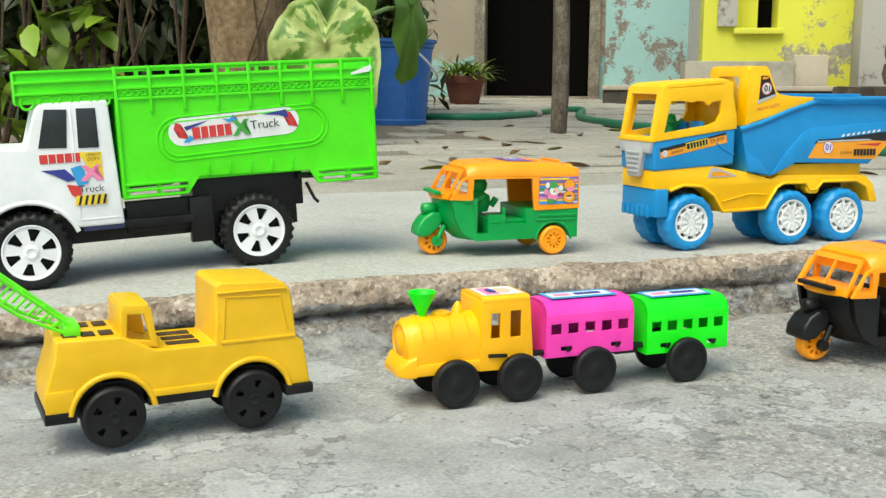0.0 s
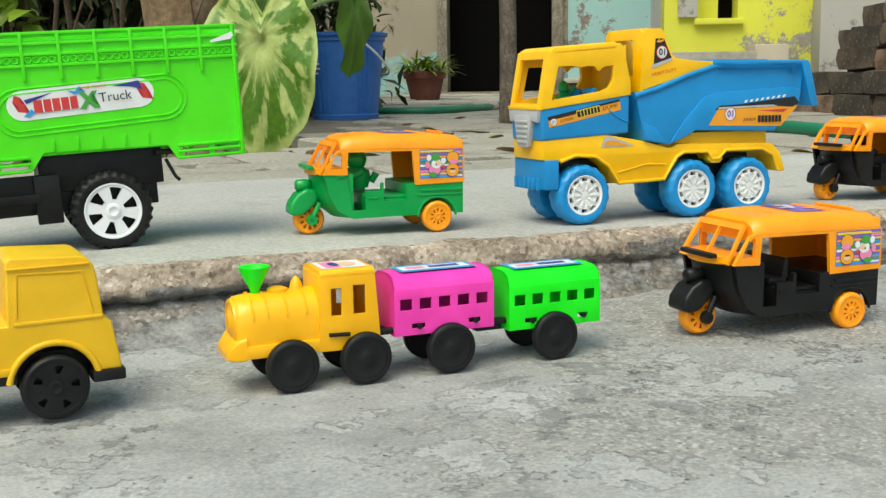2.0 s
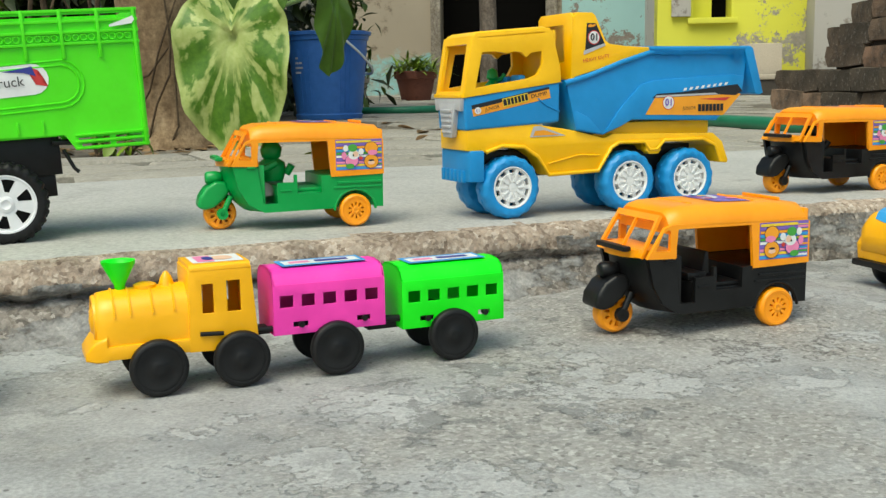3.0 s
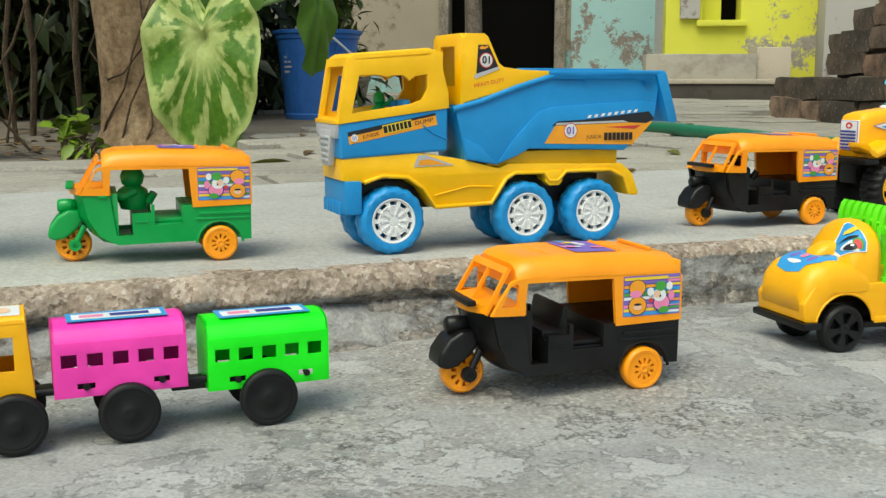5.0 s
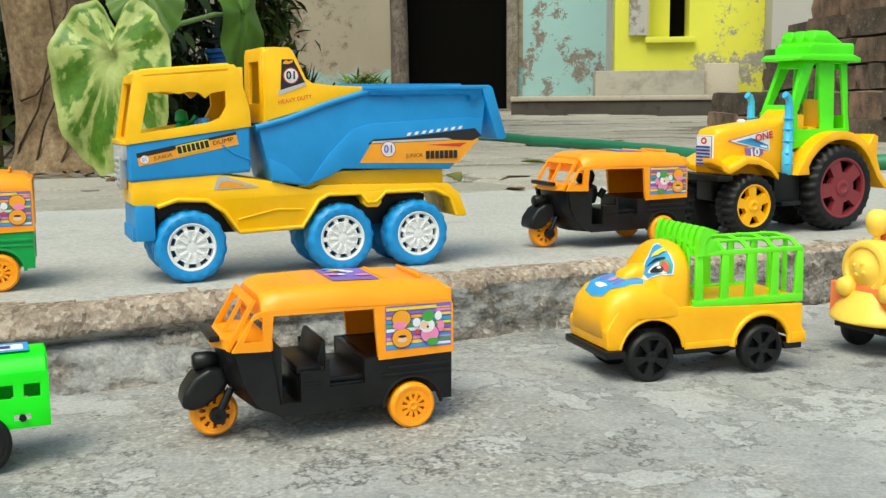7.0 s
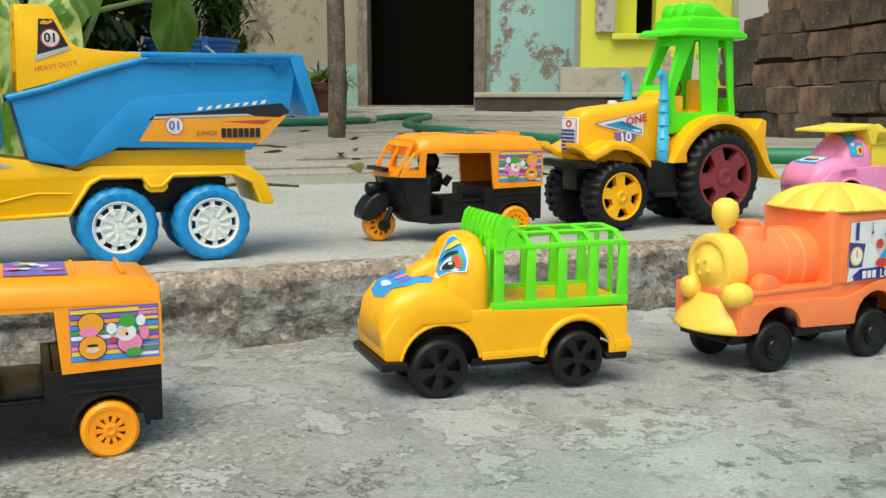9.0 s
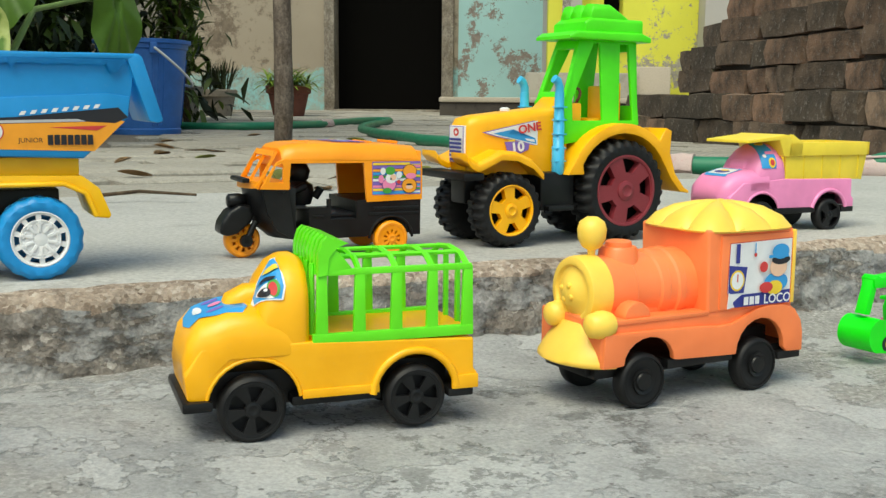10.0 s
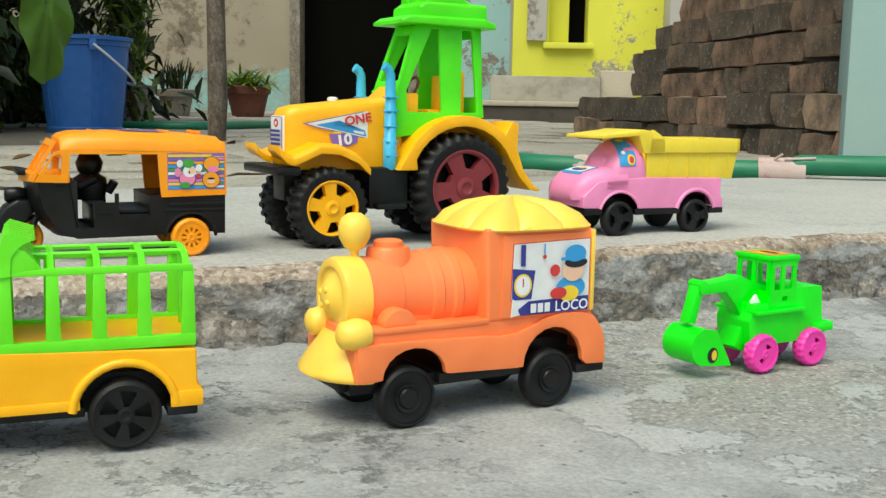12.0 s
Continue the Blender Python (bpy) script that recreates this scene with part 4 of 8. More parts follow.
def lorry():
    """Big truck: rear axle at x=0, nose towards -x."""
    t = toy("toy_truck", -0.0409, 0.9145, UP - 0.0006, 31, "large toy truck with white cab and lime green slatted cargo box", "toy truck", pitch=-2.9)
    W = 0.092
    F = -0.1697
    # cargo box
    side = [(-0.0990, 0.0624), (-0.0503, 0.0632), (-0.0405, 0.0767), (0.0487, 0.0750), (0.0557, 0.0632), (0.1079, 0.0628), (0.1082, 0.1637), (-0.0999, 0.1631)]
    slots = [rect(-0.096 + k * 0.0255, 0.1565, -0.0735 + k * 0.0255, 0.1600) for k in range(8)] + [rect(-0.0945, 0.0655, -0.0735, 0.0680), rect(-0.0945, 0.0705, -0.0735, 0.0725), rect(-0.0705, 0.0655, -0.0525, 0.0680), rect(-0.0705, 0.0705, -0.050, 0.0725), rect(0.0600, 0.0655, 0.0800, 0.0680), rect(0.0840, 0.0655, 0.1030, 0.0680), rect(0.0580, 0.0705, 0.0800, 0.0722), rect(0.0840, 0.0705, 0.1030, 0.0722)]
    part("cargo_side", plate(side, slots, 0.0030, 0.0060), LIME, t)
    part("cargo_side", plate(side, slots, W - 0.0060, W - 0.0030), LIME, t)
    part("tailboard", box(0.1050, 0.1082, 0.006, W - 0.006, 0.063, 0.1637, 0.0006), LIME, t)
    part("front_board", box(-0.0999, -0.0965, 0.006, W - 0.006, 0.063, 0.1631, 0.0006), LIME, t)
    part("tail_label", box(0.1083, 0.1087, 0.020, 0.050, 0.118, 0.134, 0), P_WHITE, t, "white and yellow paper label")
    part("side_label", prism([(0.088, 0.1500), (0.104, 0.1520), (0.1060, 0.1545), (0.1050, 0.1575), (0.1010, 0.1560), (0.088, 0.1515)], 0.0002, 0.0010, 0), P_WHITE, t, "scrap of white tape")
    part("cargo_floor", box(-0.098, 0.107, 0.006, W - 0.006, 0.074, 0.078, 0.0004), LIME, t)
    ribs = []
    for zz in (0.1625, 0.1552, 0.1475, 0.1395):
        ribs.append(box(-0.0999, 0.1085, 0.0012, 0.0035, zz - 0.0011, zz + 0.0011, 0.0004))
    for k in range(9):
        xx = -0.0985 + k * 0.0255
        ribs.append(box(xx - 0.0012, xx + 0.0012, 0.0008, 0.0035, 0.1290 if 0 < k < 8 else 0.0632, 0.1637, 0.0004))
        if k < 8:
            ribs += [tube([(xx + 0.004 + 0.0055 * q + 0.0022 * math.cos(a), 0.0022, 0.1435 + 0.0022 * math.sin(a)) for a in [i * math.pi / 4 for i in range(9)]], 0.0007, 5) for q in range(4)]
    for zz in (0.0645, 0.0693, 0.0740):
        ribs += [box(-0.0985, -0.0505, 0.0012, 0.0035, zz - 0.0008, zz + 0.0008, 0.0003), box(0.0560, 0.1080, 0.0012, 0.0035, zz - 0.0008, zz + 0.0008, 0.0003)]
    ribs += [box(-0.034 + k * 0.017, -0.0325 + k * 0.017, 0.0015, 0.0035, 0.0775, 0.086, 0.0003) for k in range(5)]
    for g in (0.0, 0.0035):
        o = arc(0.0495, 0.1115, 0.017 - g, 80, -90, 8) + arc(-0.0540, 0.1065, 0.017 - g, 260, 95, 8)
        ribs.append(tube([(p[0], 0.0028, p[1]) for p in o + o[:1]], 0.0007, 6))
    part("cargo_rib", join(*ribs), LIME, t)
    # headboard over the cab
    head = [plate([(-0.1692, 0.1385), (-0.1692, 0.1628), (-0.0999, 0.1631), (-0.0999, 0.1400), (-0.104, 0.1395)], [], 0.003, 0.006), plate([(-0.1692, 0.1400), (-0.1692, 0.1628), (-0.0999, 0.1631), (-0.0999, 0.1400)], [], W - 0.006, W - 0.003),
            box(-0.1700, -0.1665, 0.003, W - 0.003, 0.138, 0.163, 0.0006), box(-0.1692, -0.099, 0.006, W - 0.006, 0.1400, 0.1430, 0.0004)]
    head += [box(-0.1695, -0.099, 0.0012, 0.0035, zz - 0.001, zz + 0.001, 0.0004) for zz in (0.1620, 0.1545, 0.1460)]
    head += [tube([(-0.1615 + q * 0.0135 + 0.0046 * math.cos(a), 0.0030, 0.1395 + 0.0046 * math.sin(a)) for a in [i * math.pi / 6 for i in range(13)]], 0.0010, 6) for q in range(5)]
    part("headboard", join(*head), LIME, t, "lime green carrier over the cab")
    # cab
    cabp = [(-0.1002, 0.0446), (-0.1340, 0.0446)] + arc(F, 0.0290, 0.0365, 28, 150, 10) + [(-0.2080, 0.0460), (-0.2260, 0.0480), (-0.2300, 0.0900), (-0.2250, 0.1020), (-0.1831, 0.1070), (-0.1660, 0.1064), (-0.1573, 0.1355), (-0.1530, 0.1392), (-0.1050, 0.1396)]
    part("cab", prism(cabp, 0.002, W - 0.002, 0.0020, 3), WHITE, t, "glossy white cab")
    part("wheel_arch", tube([(p[0], 0.0022, p[1]) for p in arc(F, 0.0290, 0.0375, 20, 160, 14)], 0.0018, 8), WHITE, t)
    part("grille", join(*[box(-0.2325, -0.2285, 0.016, W - 0.016, 0.058 + k * 0.007, 0.062 + k * 0.007, 0.0006) for k in range(5)]), GLASSY, t)
    for w_ in ([(-0.1506, 0.1345), (-0.1347, 0.1338), (-0.1372, 0.1053), (-0.1572, 0.1062)], [(-0.1282, 0.1342), (-0.1143, 0.1338), (-0.1140, 0.1043), (-0.1290, 0.1046)]):
        part("side_window", prism(w_, 0.0012, 0.0024, 0.0004), GLASSY, t, "dark plastic side window")
    part("door_seam", join(box(-0.1325, -0.1317, 0.0014, 0.0024, 0.05, 0.136, 0.0002), box(-0.1320, -0.1035, 0.0014, 0.0024, 0.0500, 0.0508, 0.0002)), WHITE, t)
    for nm, piece in zip(("chassis", "battery_box", "subframe", "step", "side_rail", "exhaust_pipe", "tow_bar"), (box(-0.200, 0.040, 0.018, W - 0.018, 0.030, 0.048, 0.001), box(-0.098, -0.045, 0.008, 0.018, 0.036, 0.060, 0.001), box(-0.0455, 0.045, 0.014, W - 0.014, 0.046, 0.074, 0.001), box(-0.050, -0.032, 0.004, 0.014, 0.024, 0.060, 0.001), box(-0.1000, -0.046, 0.003, 0.008, 0.0405, 0.0470, 0.001), tube([(0.047, 0.01, 0.064), (0.053, 0.008, 0.050), (0.056, 0.007, 0.047)], 0.0014), tube([(0.040, 0.01, 0.0700), (0.058, 0.01, 0.0690)], 0.0022))):
        part(nm, piece, BLACK, t)
    part("mud_flap", box(-0.131, -0.100, 0.003, 0.010, 0.041, 0.0455, 0.001), NAVYP, t)
    for xx in (F, 0.003):
        for yy, far in ((-0.001, False), (W + 0.001, True)):
            wheel(t, xx, yy, 0.0292, 0.0300, 0.021, RUBBER, WHITE, 6, 0.70, lugs=26, deep=0.05, gap=0.50, far=far, r0=0.40, r1=0.84, turn=12, squeeze=0.35)
    # rounded side sticker
    m = Matrix.Translation((-0.0097, 0, 0.1137)) @ pose(0, 0, 0, 0, -3.0, 0)
    o = arc(0.0415, 0, 0.0108, -90, 90, 8) + arc(-0.0415, 0, 0.0108, 90, 270, 8)
    zig = lambda x, s: [(x, 0.008), (x + s * 0.004, 0.006), (x + s * 0.003, 0.003), (x + s * 0.007, 0.000), (x + s * 0.005, -0.002), (x + s * 0.009, -0.006), (x + s * 0.001, -0.004), (x + s * 0.002, 0.000), (x - s * 0.002, 0.003)]
    lay = [(o, P_WHITE), (zig(-0.046, 1), P_RED), (zig(0.042, 1), P_RED), ([(-0.040, 0.004), (-0.020, 0.0072), (-0.032, 0.003), (-0.0385, 0.001)], P_NAVY), ([(0.022, 0.007), (0.042, 0.009), (0.044, 0.002), (0.036, 0.005)], P_NAVY),
           ([(-0.042, -0.008), (-0.036, -0.003), (-0.033, -0.006), (-0.038, -0.0085)], P_BLUE), ([(-0.010, 0.0075), (-0.004, 0.0062), (-0.001, 0.0095), (-0.001, 0.0065), (0.003, 0.005), (-0.005, 0.004)], P_BLUE),
           (rect(-0.034, -0.0062, -0.0035, 0.0028), P_RED), ([(-0.003, -0.0075), (0.0015, -0.0075), (0.0045, -0.003), (0.0075, -0.0075), (0.012, -0.0075), (0.0065, -0.001), (0.0115, 0.005), (0.0075, 0.005), (0.0045, 0.0015), (0.002, 0.005), (-0.002, 0.005), (0.0022, -0.001)], P_GREEN)]
    for k in range(4):
        lay.append((rect(-0.0338 + 0.0062 * (k + 1) - 0.0004, -0.0062, -0.0338 + 0.0062 * (k + 1) + 0.0004, 0.0028), P_WHITE))
    sticker(t, lay, 0.0026, m)
    words(t, "Truck", 0.0235, -0.0008, 0.0098, 0.0010, P_BLACK, 1.0, m)
    words(t, "SUPER POWER", 0.0085, 0.0078, 0.0030, 0.0010, P_RED, 1.0, m)
    # door sticker
    lay = [([(-0.1300, 0.1015), (-0.1128, 0.1010), (-0.1130, 0.0800), (-0.1210, 0.0860)], P_YEL), (rect(-0.1572, 0.0945, -0.1285, 0.1012), P_RED), ([(-0.157, 0.0895), (-0.140, 0.0895), (-0.132, 0.0810), (-0.139, 0.0800), (-0.1475, 0.0850)], P_NAVY),
           ([(-0.136, 0.090), (-0.128, 0.092), (-0.124, 0.078), (-0.132, 0.076)], P_BLUE), ([(-0.1300, 0.0795), (-0.1250, 0.0795), (-0.1215, 0.084), (-0.118, 0.0795), (-0.113, 0.0795), (-0.1195, 0.0865), (-0.1135, 0.0915), (-0.1175, 0.0915), (-0.1215, 0.0885), (-0.1250, 0.0915), (-0.1290, 0.0915), (-0.1240, 0.0865)], P_PINK),
           ([(-0.1400, 0.0780), (-0.1300, 0.0760), (-0.1300, 0.0640), (-0.1370, 0.0700)], P_RED), ([(-0.1350, 0.0615), (-0.1120, 0.0615), (-0.1120, 0.0690), (-0.1340, 0.0690)], P_YEL)]
    for k in range(5):
        lay.append(([(-0.1330 + k * 0.0044, 0.0618), (-0.1312 + k * 0.0044, 0.0618), (-0.1292 + k * 0.0044, 0.0688), (-0.1310 + k * 0.0044, 0.0688)], P_BLACK))
    for k in range(4):
        lay.append((rect(-0.1514 + 0.0057 * k, 0.0945, -0.1508 + 0.0057 * k, 0.1012), P_WHITE))
    sticker(t, lay, 0.0017)
    words(t, "Truck", -0.1225, 0.0735, 0.0075, 0.0002, P_BLACK)
    words(t, "HEAVY\nDUTY", -0.1190, 0.0975, 0.0034, 0.0002, P_BLACK)
    return t


def dumper():
    t = toy("toy_dump_truck", 0.3148, 1.0530, UP, 29.6, "large blue and yellow toy dump truck with six wheels", "toy dump truck")
    W = 0.061
    B0, B1 = 0.003, W - 0.003
    ch = [(-0.0385, 0.056), (-0.0385, 0.0722), (0.018, 0.0762), (0.060, 0.0690), (0.0873, 0.0620), (0.095, 0.0655), (0.197, 0.0630), (0.207, 0.055), (0.2135, 0.0385), (0.2125, 0.0362), (0.203, 0.0372), (0.198, 0.0520), (0.186, 0.0575), (0.146, 0.0575), (0.1385, 0.0500), (0.131, 0.0500), (0.126, 0.0570), (0.100, 0.0570), (0.0935, 0.0530), (0.0814, 0.0345), (0.0336, 0.0332), (0.0240, 0.0480), (0.0120, 0.0560), (-0.010, 0.0575), (-0.022, 0.0540)]
    part("chassis", prism(ch, B0 + 0.001, B1 - 0.001, 0.0014), CHROME_Y, t, "yellow moulded chassis with wheel arches")
    lips = join(tube([(p[0], 0.0035, p[1]) for p in ((-0.022, 0.0545), (-0.008, 0.0590), (0.012, 0.0575), (0.0245, 0.0490), (0.0345, 0.0340), (0.081, 0.0352), (0.0935, 0.0540), (0.101, 0.0580), (0.126, 0.0578), (0.131, 0.0508), (0.1385, 0.0508), (0.146, 0.0582), (0.186, 0.0582), (0.1985, 0.0525), (0.2045, 0.0380))], 0.0016, 8), tube([(0.034, 0.0035, 0.0430), (0.062, 0.0032, 0.0490), (0.082, 0.0035, 0.0480)], 0.0007, 6))
    part("arch_lip", lips, CHROME_Y, t)
    part("deck", box(0.080, 0.196, 0.010, W - 0.010, 0.0630, 0.0745, 0.001), CHROME_Y, t)
    part("bracket", prism([(0.1275, 0.0590), (0.1275, 0.0500), (0.1310, 0.0470), (0.1400, 0.0470), (0.1425, 0.0500), (0.1425, 0.0590)], 0.003, 0.012, 0.0012), CHROME_Y, t)
    part("bumper", join(box(-0.0370, -0.0240, 0.002, W - 0.002, 0.0311, 0.0560, 0.0018), *[box(-0.0385, -0.035, 0.012 + k * 0.008, 0.017 + k * 0.008, 0.030, 0.040, 0.001) for k in range(6)]), BLUE, t)
    part("cab_base", prism([(-0.0395, 0.0720), (0.0440, 0.0764), (0.0446, 0.1093), (-0.0405, 0.0986)], B0, B1, 0.0022, 3), BLUE, t, "blue lower cab")
    part("cab_crease", tube([(0.024, 0.0028, 0.0960), (0.032, 0.0026, 0.0900), (0.044, 0.0028, 0.0850)], 0.0006, 6), BLUE, t)
    up = [(-0.0415, 0.0975), (0.0450, 0.1085), (0.0445, 0.1200), (0.0370, 0.1490), (0.0340, 0.1518), (-0.0290, 0.1475), (-0.0335, 0.1440)]
    hole = [(-0.0310, 0.1052), (0.0150, 0.1118), (0.0235, 0.1150), (0.0280, 0.1230), (0.0275, 0.1335), (0.018, 0.1320), (0.0135, 0.1285), (0.009, 0.1325), (0.003, 0.1330), (-0.004, 0.1315), (-0.012, 0.1330), (-0.0250, 0.1325)]
    part("cab_top", join(plate(up, [hole], B0 - 0.001, B0 + 0.003, b=0.0005), plate(up, [hole], B1 - 0.003, B1 + 0.001, b=0.0005),
                         loft([rrect(-0.0325, B0, B1, 0.1400, 0.1445, 0.003), rrect(-0.0280, B0 - 0.001, B1 + 0.001, 0.1425, 0.1485, 0.004), rrect(0.0300, B0 - 0.001, B1 + 0.001, 0.1465, 0.1530, 0.004), rrect(0.0375, B0, B1, 0.1450, 0.1495, 0.003)]),
                         moved(plate([(0, 0), (W - 0.006, 0), (W - 0.006, 0.048), (0, 0.048)], [[(0.006, 0.005), (W - 0.012, 0.005), (W - 0.013, 0.042), (0.007, 0.042)]], -0.0015, 0.0015, "x"), pose(-0.0405, 0.003, 0.0975, 0, 10, 0)),
                         moved(box(0.0375, 0.0405, B0, B1, 0.1085, 0.1500, 0.0006), Matrix.Identity(4)), box(-0.044, 0.044, B0 + 0.001, B1 - 0.001, 0.0975, 0.1005, 0.0005)), CHROME_Y, t, "yellow upper cab with open windows", angle=40)
    part("seat", join(box(0.012, 0.018, 0.012, 0.028, 0.100, 0.1150, 0.002), box(-0.002, 0.014, 0.010, 0.032, 0.100, 0.104, 0.002), box(0.012, 0.018, 0.036, 0.052, 0.100, 0.1140, 0.002)), BLUE, t)
    part("doll", join(lathe([(0.0, 0.006), (0.010, 0.0065), (0.014, 0.003), (0.016, 0.005), (0.022, 0.004), (0.024, 0.001)], 12, "z", (0.004, 0.045, 0.097)), tube([(0.004, 0.045, 0.109), (0.011, 0.043, 0.112), (0.014, 0.042, 0.116)], 0.0018)), GREEN, t)
    grl = [prism([(0.014, 0.0930), (W - 0.014, 0.0930), (W - 0.022, 0.0660), (0.022, 0.0660)], -0.0440, -0.039, 0.0010, axis="x"), prism([(0.004, 0.0975), (W - 0.004, 0.0975), (W - 0.006, 0.0870), (W - 0.014, 0.0880), (0.014, 0.0880), (0.006, 0.0870)], -0.0435, -0.039, 0.0010, axis="x")]
    grl += [box(-0.0453, -0.0435, 0.020 + 0.0006 * k, W - 0.020 - 0.0006 * k, 0.0865 - k * 0.0042, 0.0885 - k * 0.0042, 0.0004) for k in range(5)]
    part("grille", join(*grl), P_GREY, t, "silver-grey plastic grille")
    # tipper
    bs = [(0.0590, 0.0694), (0.0844, 0.0650), (0.1020, 0.0715), (0.1120, 0.0765), (0.1978, 0.0736), (0.2248, 0.0982), (0.2300, 0.1340), (0.1297, 0.1316), (0.0500, 0.1080)]
    part("tipper_side", plate(bs, [], 0.002, 0.0045, b=0.0004), BLUE, t)
    part("tipper_side", plate(bs, [], W - 0.0045, W - 0.002, b=0.0004), BLUE, t)
    part("tipper_floor", join(prism([(0.0590, 0.0694), (0.0844, 0.0650), (0.1120, 0.0765), (0.1978, 0.0736), (0.2248, 0.0982), (0.2215, 0.1000), (0.1965, 0.0775), (0.1110, 0.0800), (0.0840, 0.0690), (0.0620, 0.0730), (0.0540, 0.1085), (0.0505, 0.1080)], 0.004, W - 0.004, 0.0005)), BLUE, t)
    rim = [tube([(0.0480, yy, 0.1075), (0.0700, yy, 0.1130), (0.1000, yy, 0.1235), (0.1297, yy, 0.1320), (0.1600, yy, 0.1340), (0.2000, yy, 0.1348), (0.2320, yy, 0.1348)], 0.0024, 8) for yy in (0.0018, W - 0.0018)]
    rim += [box(0.128, 0.2330, yy, yy + 0.0065, 0.1338, z_, 0.0010) for yy, z_ in ((-0.0006, 0.1366), (W - 0.0059, 0.1392))]
    rim.append(prism([(0.2310, 0.1372), (0.2340, 0.1352), (0.2460, 0.0965), (0.2425, 0.0950), (0.2375, 0.0960), (0.2250, 0.1335)], -0.0008, W + 0.0008, 0.0010))
    part("tipper_rim", join(*rim), BLUE, t, "blue rim with a ragged moulding edge")
    low_panel = [(0.0850, 0.0662), (0.1000, 0.0860), (0.1200, 0.1055), (0.1330, 0.1088), (0.1700, 0.1108), (0.2130, 0.1130), (0.2262, 0.1110), (0.2244, 0.0985), (0.1976, 0.0742), (0.1120, 0.0770), (0.1020, 0.0722)]
    part("tipper_panel", plate(low_panel, [], 0.0008, 0.0024, b=0.0007), BLUE, t)
    part("tipper_panel", plate([(0.0596, 0.0702), (0.0835, 0.0660), (0.0700, 0.0800), (0.0560, 0.0860)], [], 0.0012, 0.0024, b=0.0005), BLUE, t)
    # rag-edged flash of plastic under the rim
    fl = bmesh.new()
    prev = None
    for k in range(41):
        xx = 0.132 + k * 0.0023
        zz = 0.1318 - 0.0012 - 0.0040 * abs(noise.noise(Vector((xx * 160, 1, 0)))) - (0.004 if k in (12, 36, 37, 38) else 0)
        cur = (fl.verts.new((xx, -0.0008, 0.1335)), fl.verts.new((xx, -0.0012, zz)))
        if prev:
            fl.faces.new((prev[0], cur[0], cur[1], prev[1]))
        prev = cur
    bmesh.ops.solidify(fl, geom=fl.faces[:], thickness=0.0005)
    part("flash", fl, BLUE, t)
    # yellow rock guard
    gs = [(0.0555, 0.1120), (0.1300, 0.1325), (0.1300, 0.1362), (0.1050, 0.1372), (0.0900, 0.1390), (0.0858, 0.1420), (0.0765, 0.1615), (0.0735, 0.1640), (0.0600, 0.1640), (0.0565, 0.1610)]
    part("rock_guard", join(plate(gs, [], 0.0012, 0.0050, b=0.0006), plate(gs, [], W - 0.0050, W - 0.0012, b=0.0006),
                            moved(plate([(0.0012, 0.0), (W - 0.0012, 0.0), (W - 0.0016, 0.050), (W - 0.006, 0.0535), (0.006, 0.0535), (0.0016, 0.050)], [[(0.014, 0.014), (W - 0.014, 0.014), (W - 0.016, 0.044), (0.016, 0.044)]], -0.0015, 0.0015, "x", b=0.0005), pose(0.0555, 0, 0.1105, 0, 1, 0)),
                            box(0.0570, 0.0740, 0.002, W - 0.002, 0.1595, 0.1640, 0.0015), box(0.098, 0.128, 0.003, W - 0.003, 0.1330, 0.1365, 0.001)), CHROME_Y, t, "yellow arched guard behind the cab", angle=40)
    for xx in (0.0, 0.1105, 0.1712):
        for yy, far in ((0.0, False), (W, True)):
            wh = wheel(t, xx, yy, 0.0254, 0.0256, 0.021, BLUE, P_WHITE, 10, 0.66, lugs=16, deep=0.028, gap=0.66, far=far, turn=xx * 300, r0=0.68, r1=0.86, bolt=False)
            ribs = [moved(box(-0.0009, 0.0009, 0.0002, 0.0014, 0.0044, 0.0118, 0.0004), Matrix.Rotation(radians(36 * q + 18), 4, "Y")) for q in range(10)]
            ribs += [moved(box(-0.0021, 0.0021, 0.0002, 0.0014, 0.0090, 0.0102, 0.0003), Matrix.Rotation(radians(36 * q + 18), 4, "Y")) for q in range(10)]
            ribs.append(hoop([(0.0014, 0.0120), (0.0004, 0.0117), (0.0006, 0.0108), (0.0014, 0.0106)], 30))
            part("rim_rib", join(*ribs), P_WHITE, wh)
    part("axle", join(*[tube([(xx, 0.012, 0.0254), (xx, W - 0.012, 0.0254)], 0.004) for xx in (0.0, 0.1105, 0.1712)], box(-0.02, 0.185, 0.022, W - 0.022, 0.032, 0.054, 0.001)), BLACK, t)
    # stickers
    m = Matrix.Translation((0.0005, 0, 0.0942)) @ pose(0, 0, 0, 0, -11.0, 0)
    lay = [(rect(-0.0350, -0.0048, 0.0350, 0.0040), P_ORA), ([(-0.0350, 0.0010), (-0.010, 0.0010), (-0.006, 0.0024), (0.0350, 0.0024), (0.0350, 0.0042), (-0.0350, 0.0042)], P_BLACK), (rect(-0.008, -0.0030, 0.0150, 0.0036), P_YEL), (rect(-0.0075, -0.0022, 0.0145, 0.0028), P_BLACK), (oval(-0.0305, -0.0010, 0.0056, 0.0056), P_WHITE)]
    for k in range(6):
        lay.append((rect(-0.0046 + 0.0031 * k, -0.0022, -0.0039 + 0.0031 * k, 0.0028), P_YEL))
    sticker(t, lay, B0 - 0.0002, m)
    words(t, "01", -0.0305, -0.0010, 0.0038, B0 - 0.0012, P_VIO, 1, m)
    words(t, "JUNIOR", -0.0180, -0.0016, 0.0034, B0 - 0.0012, P_BLACK, 1.1, m)
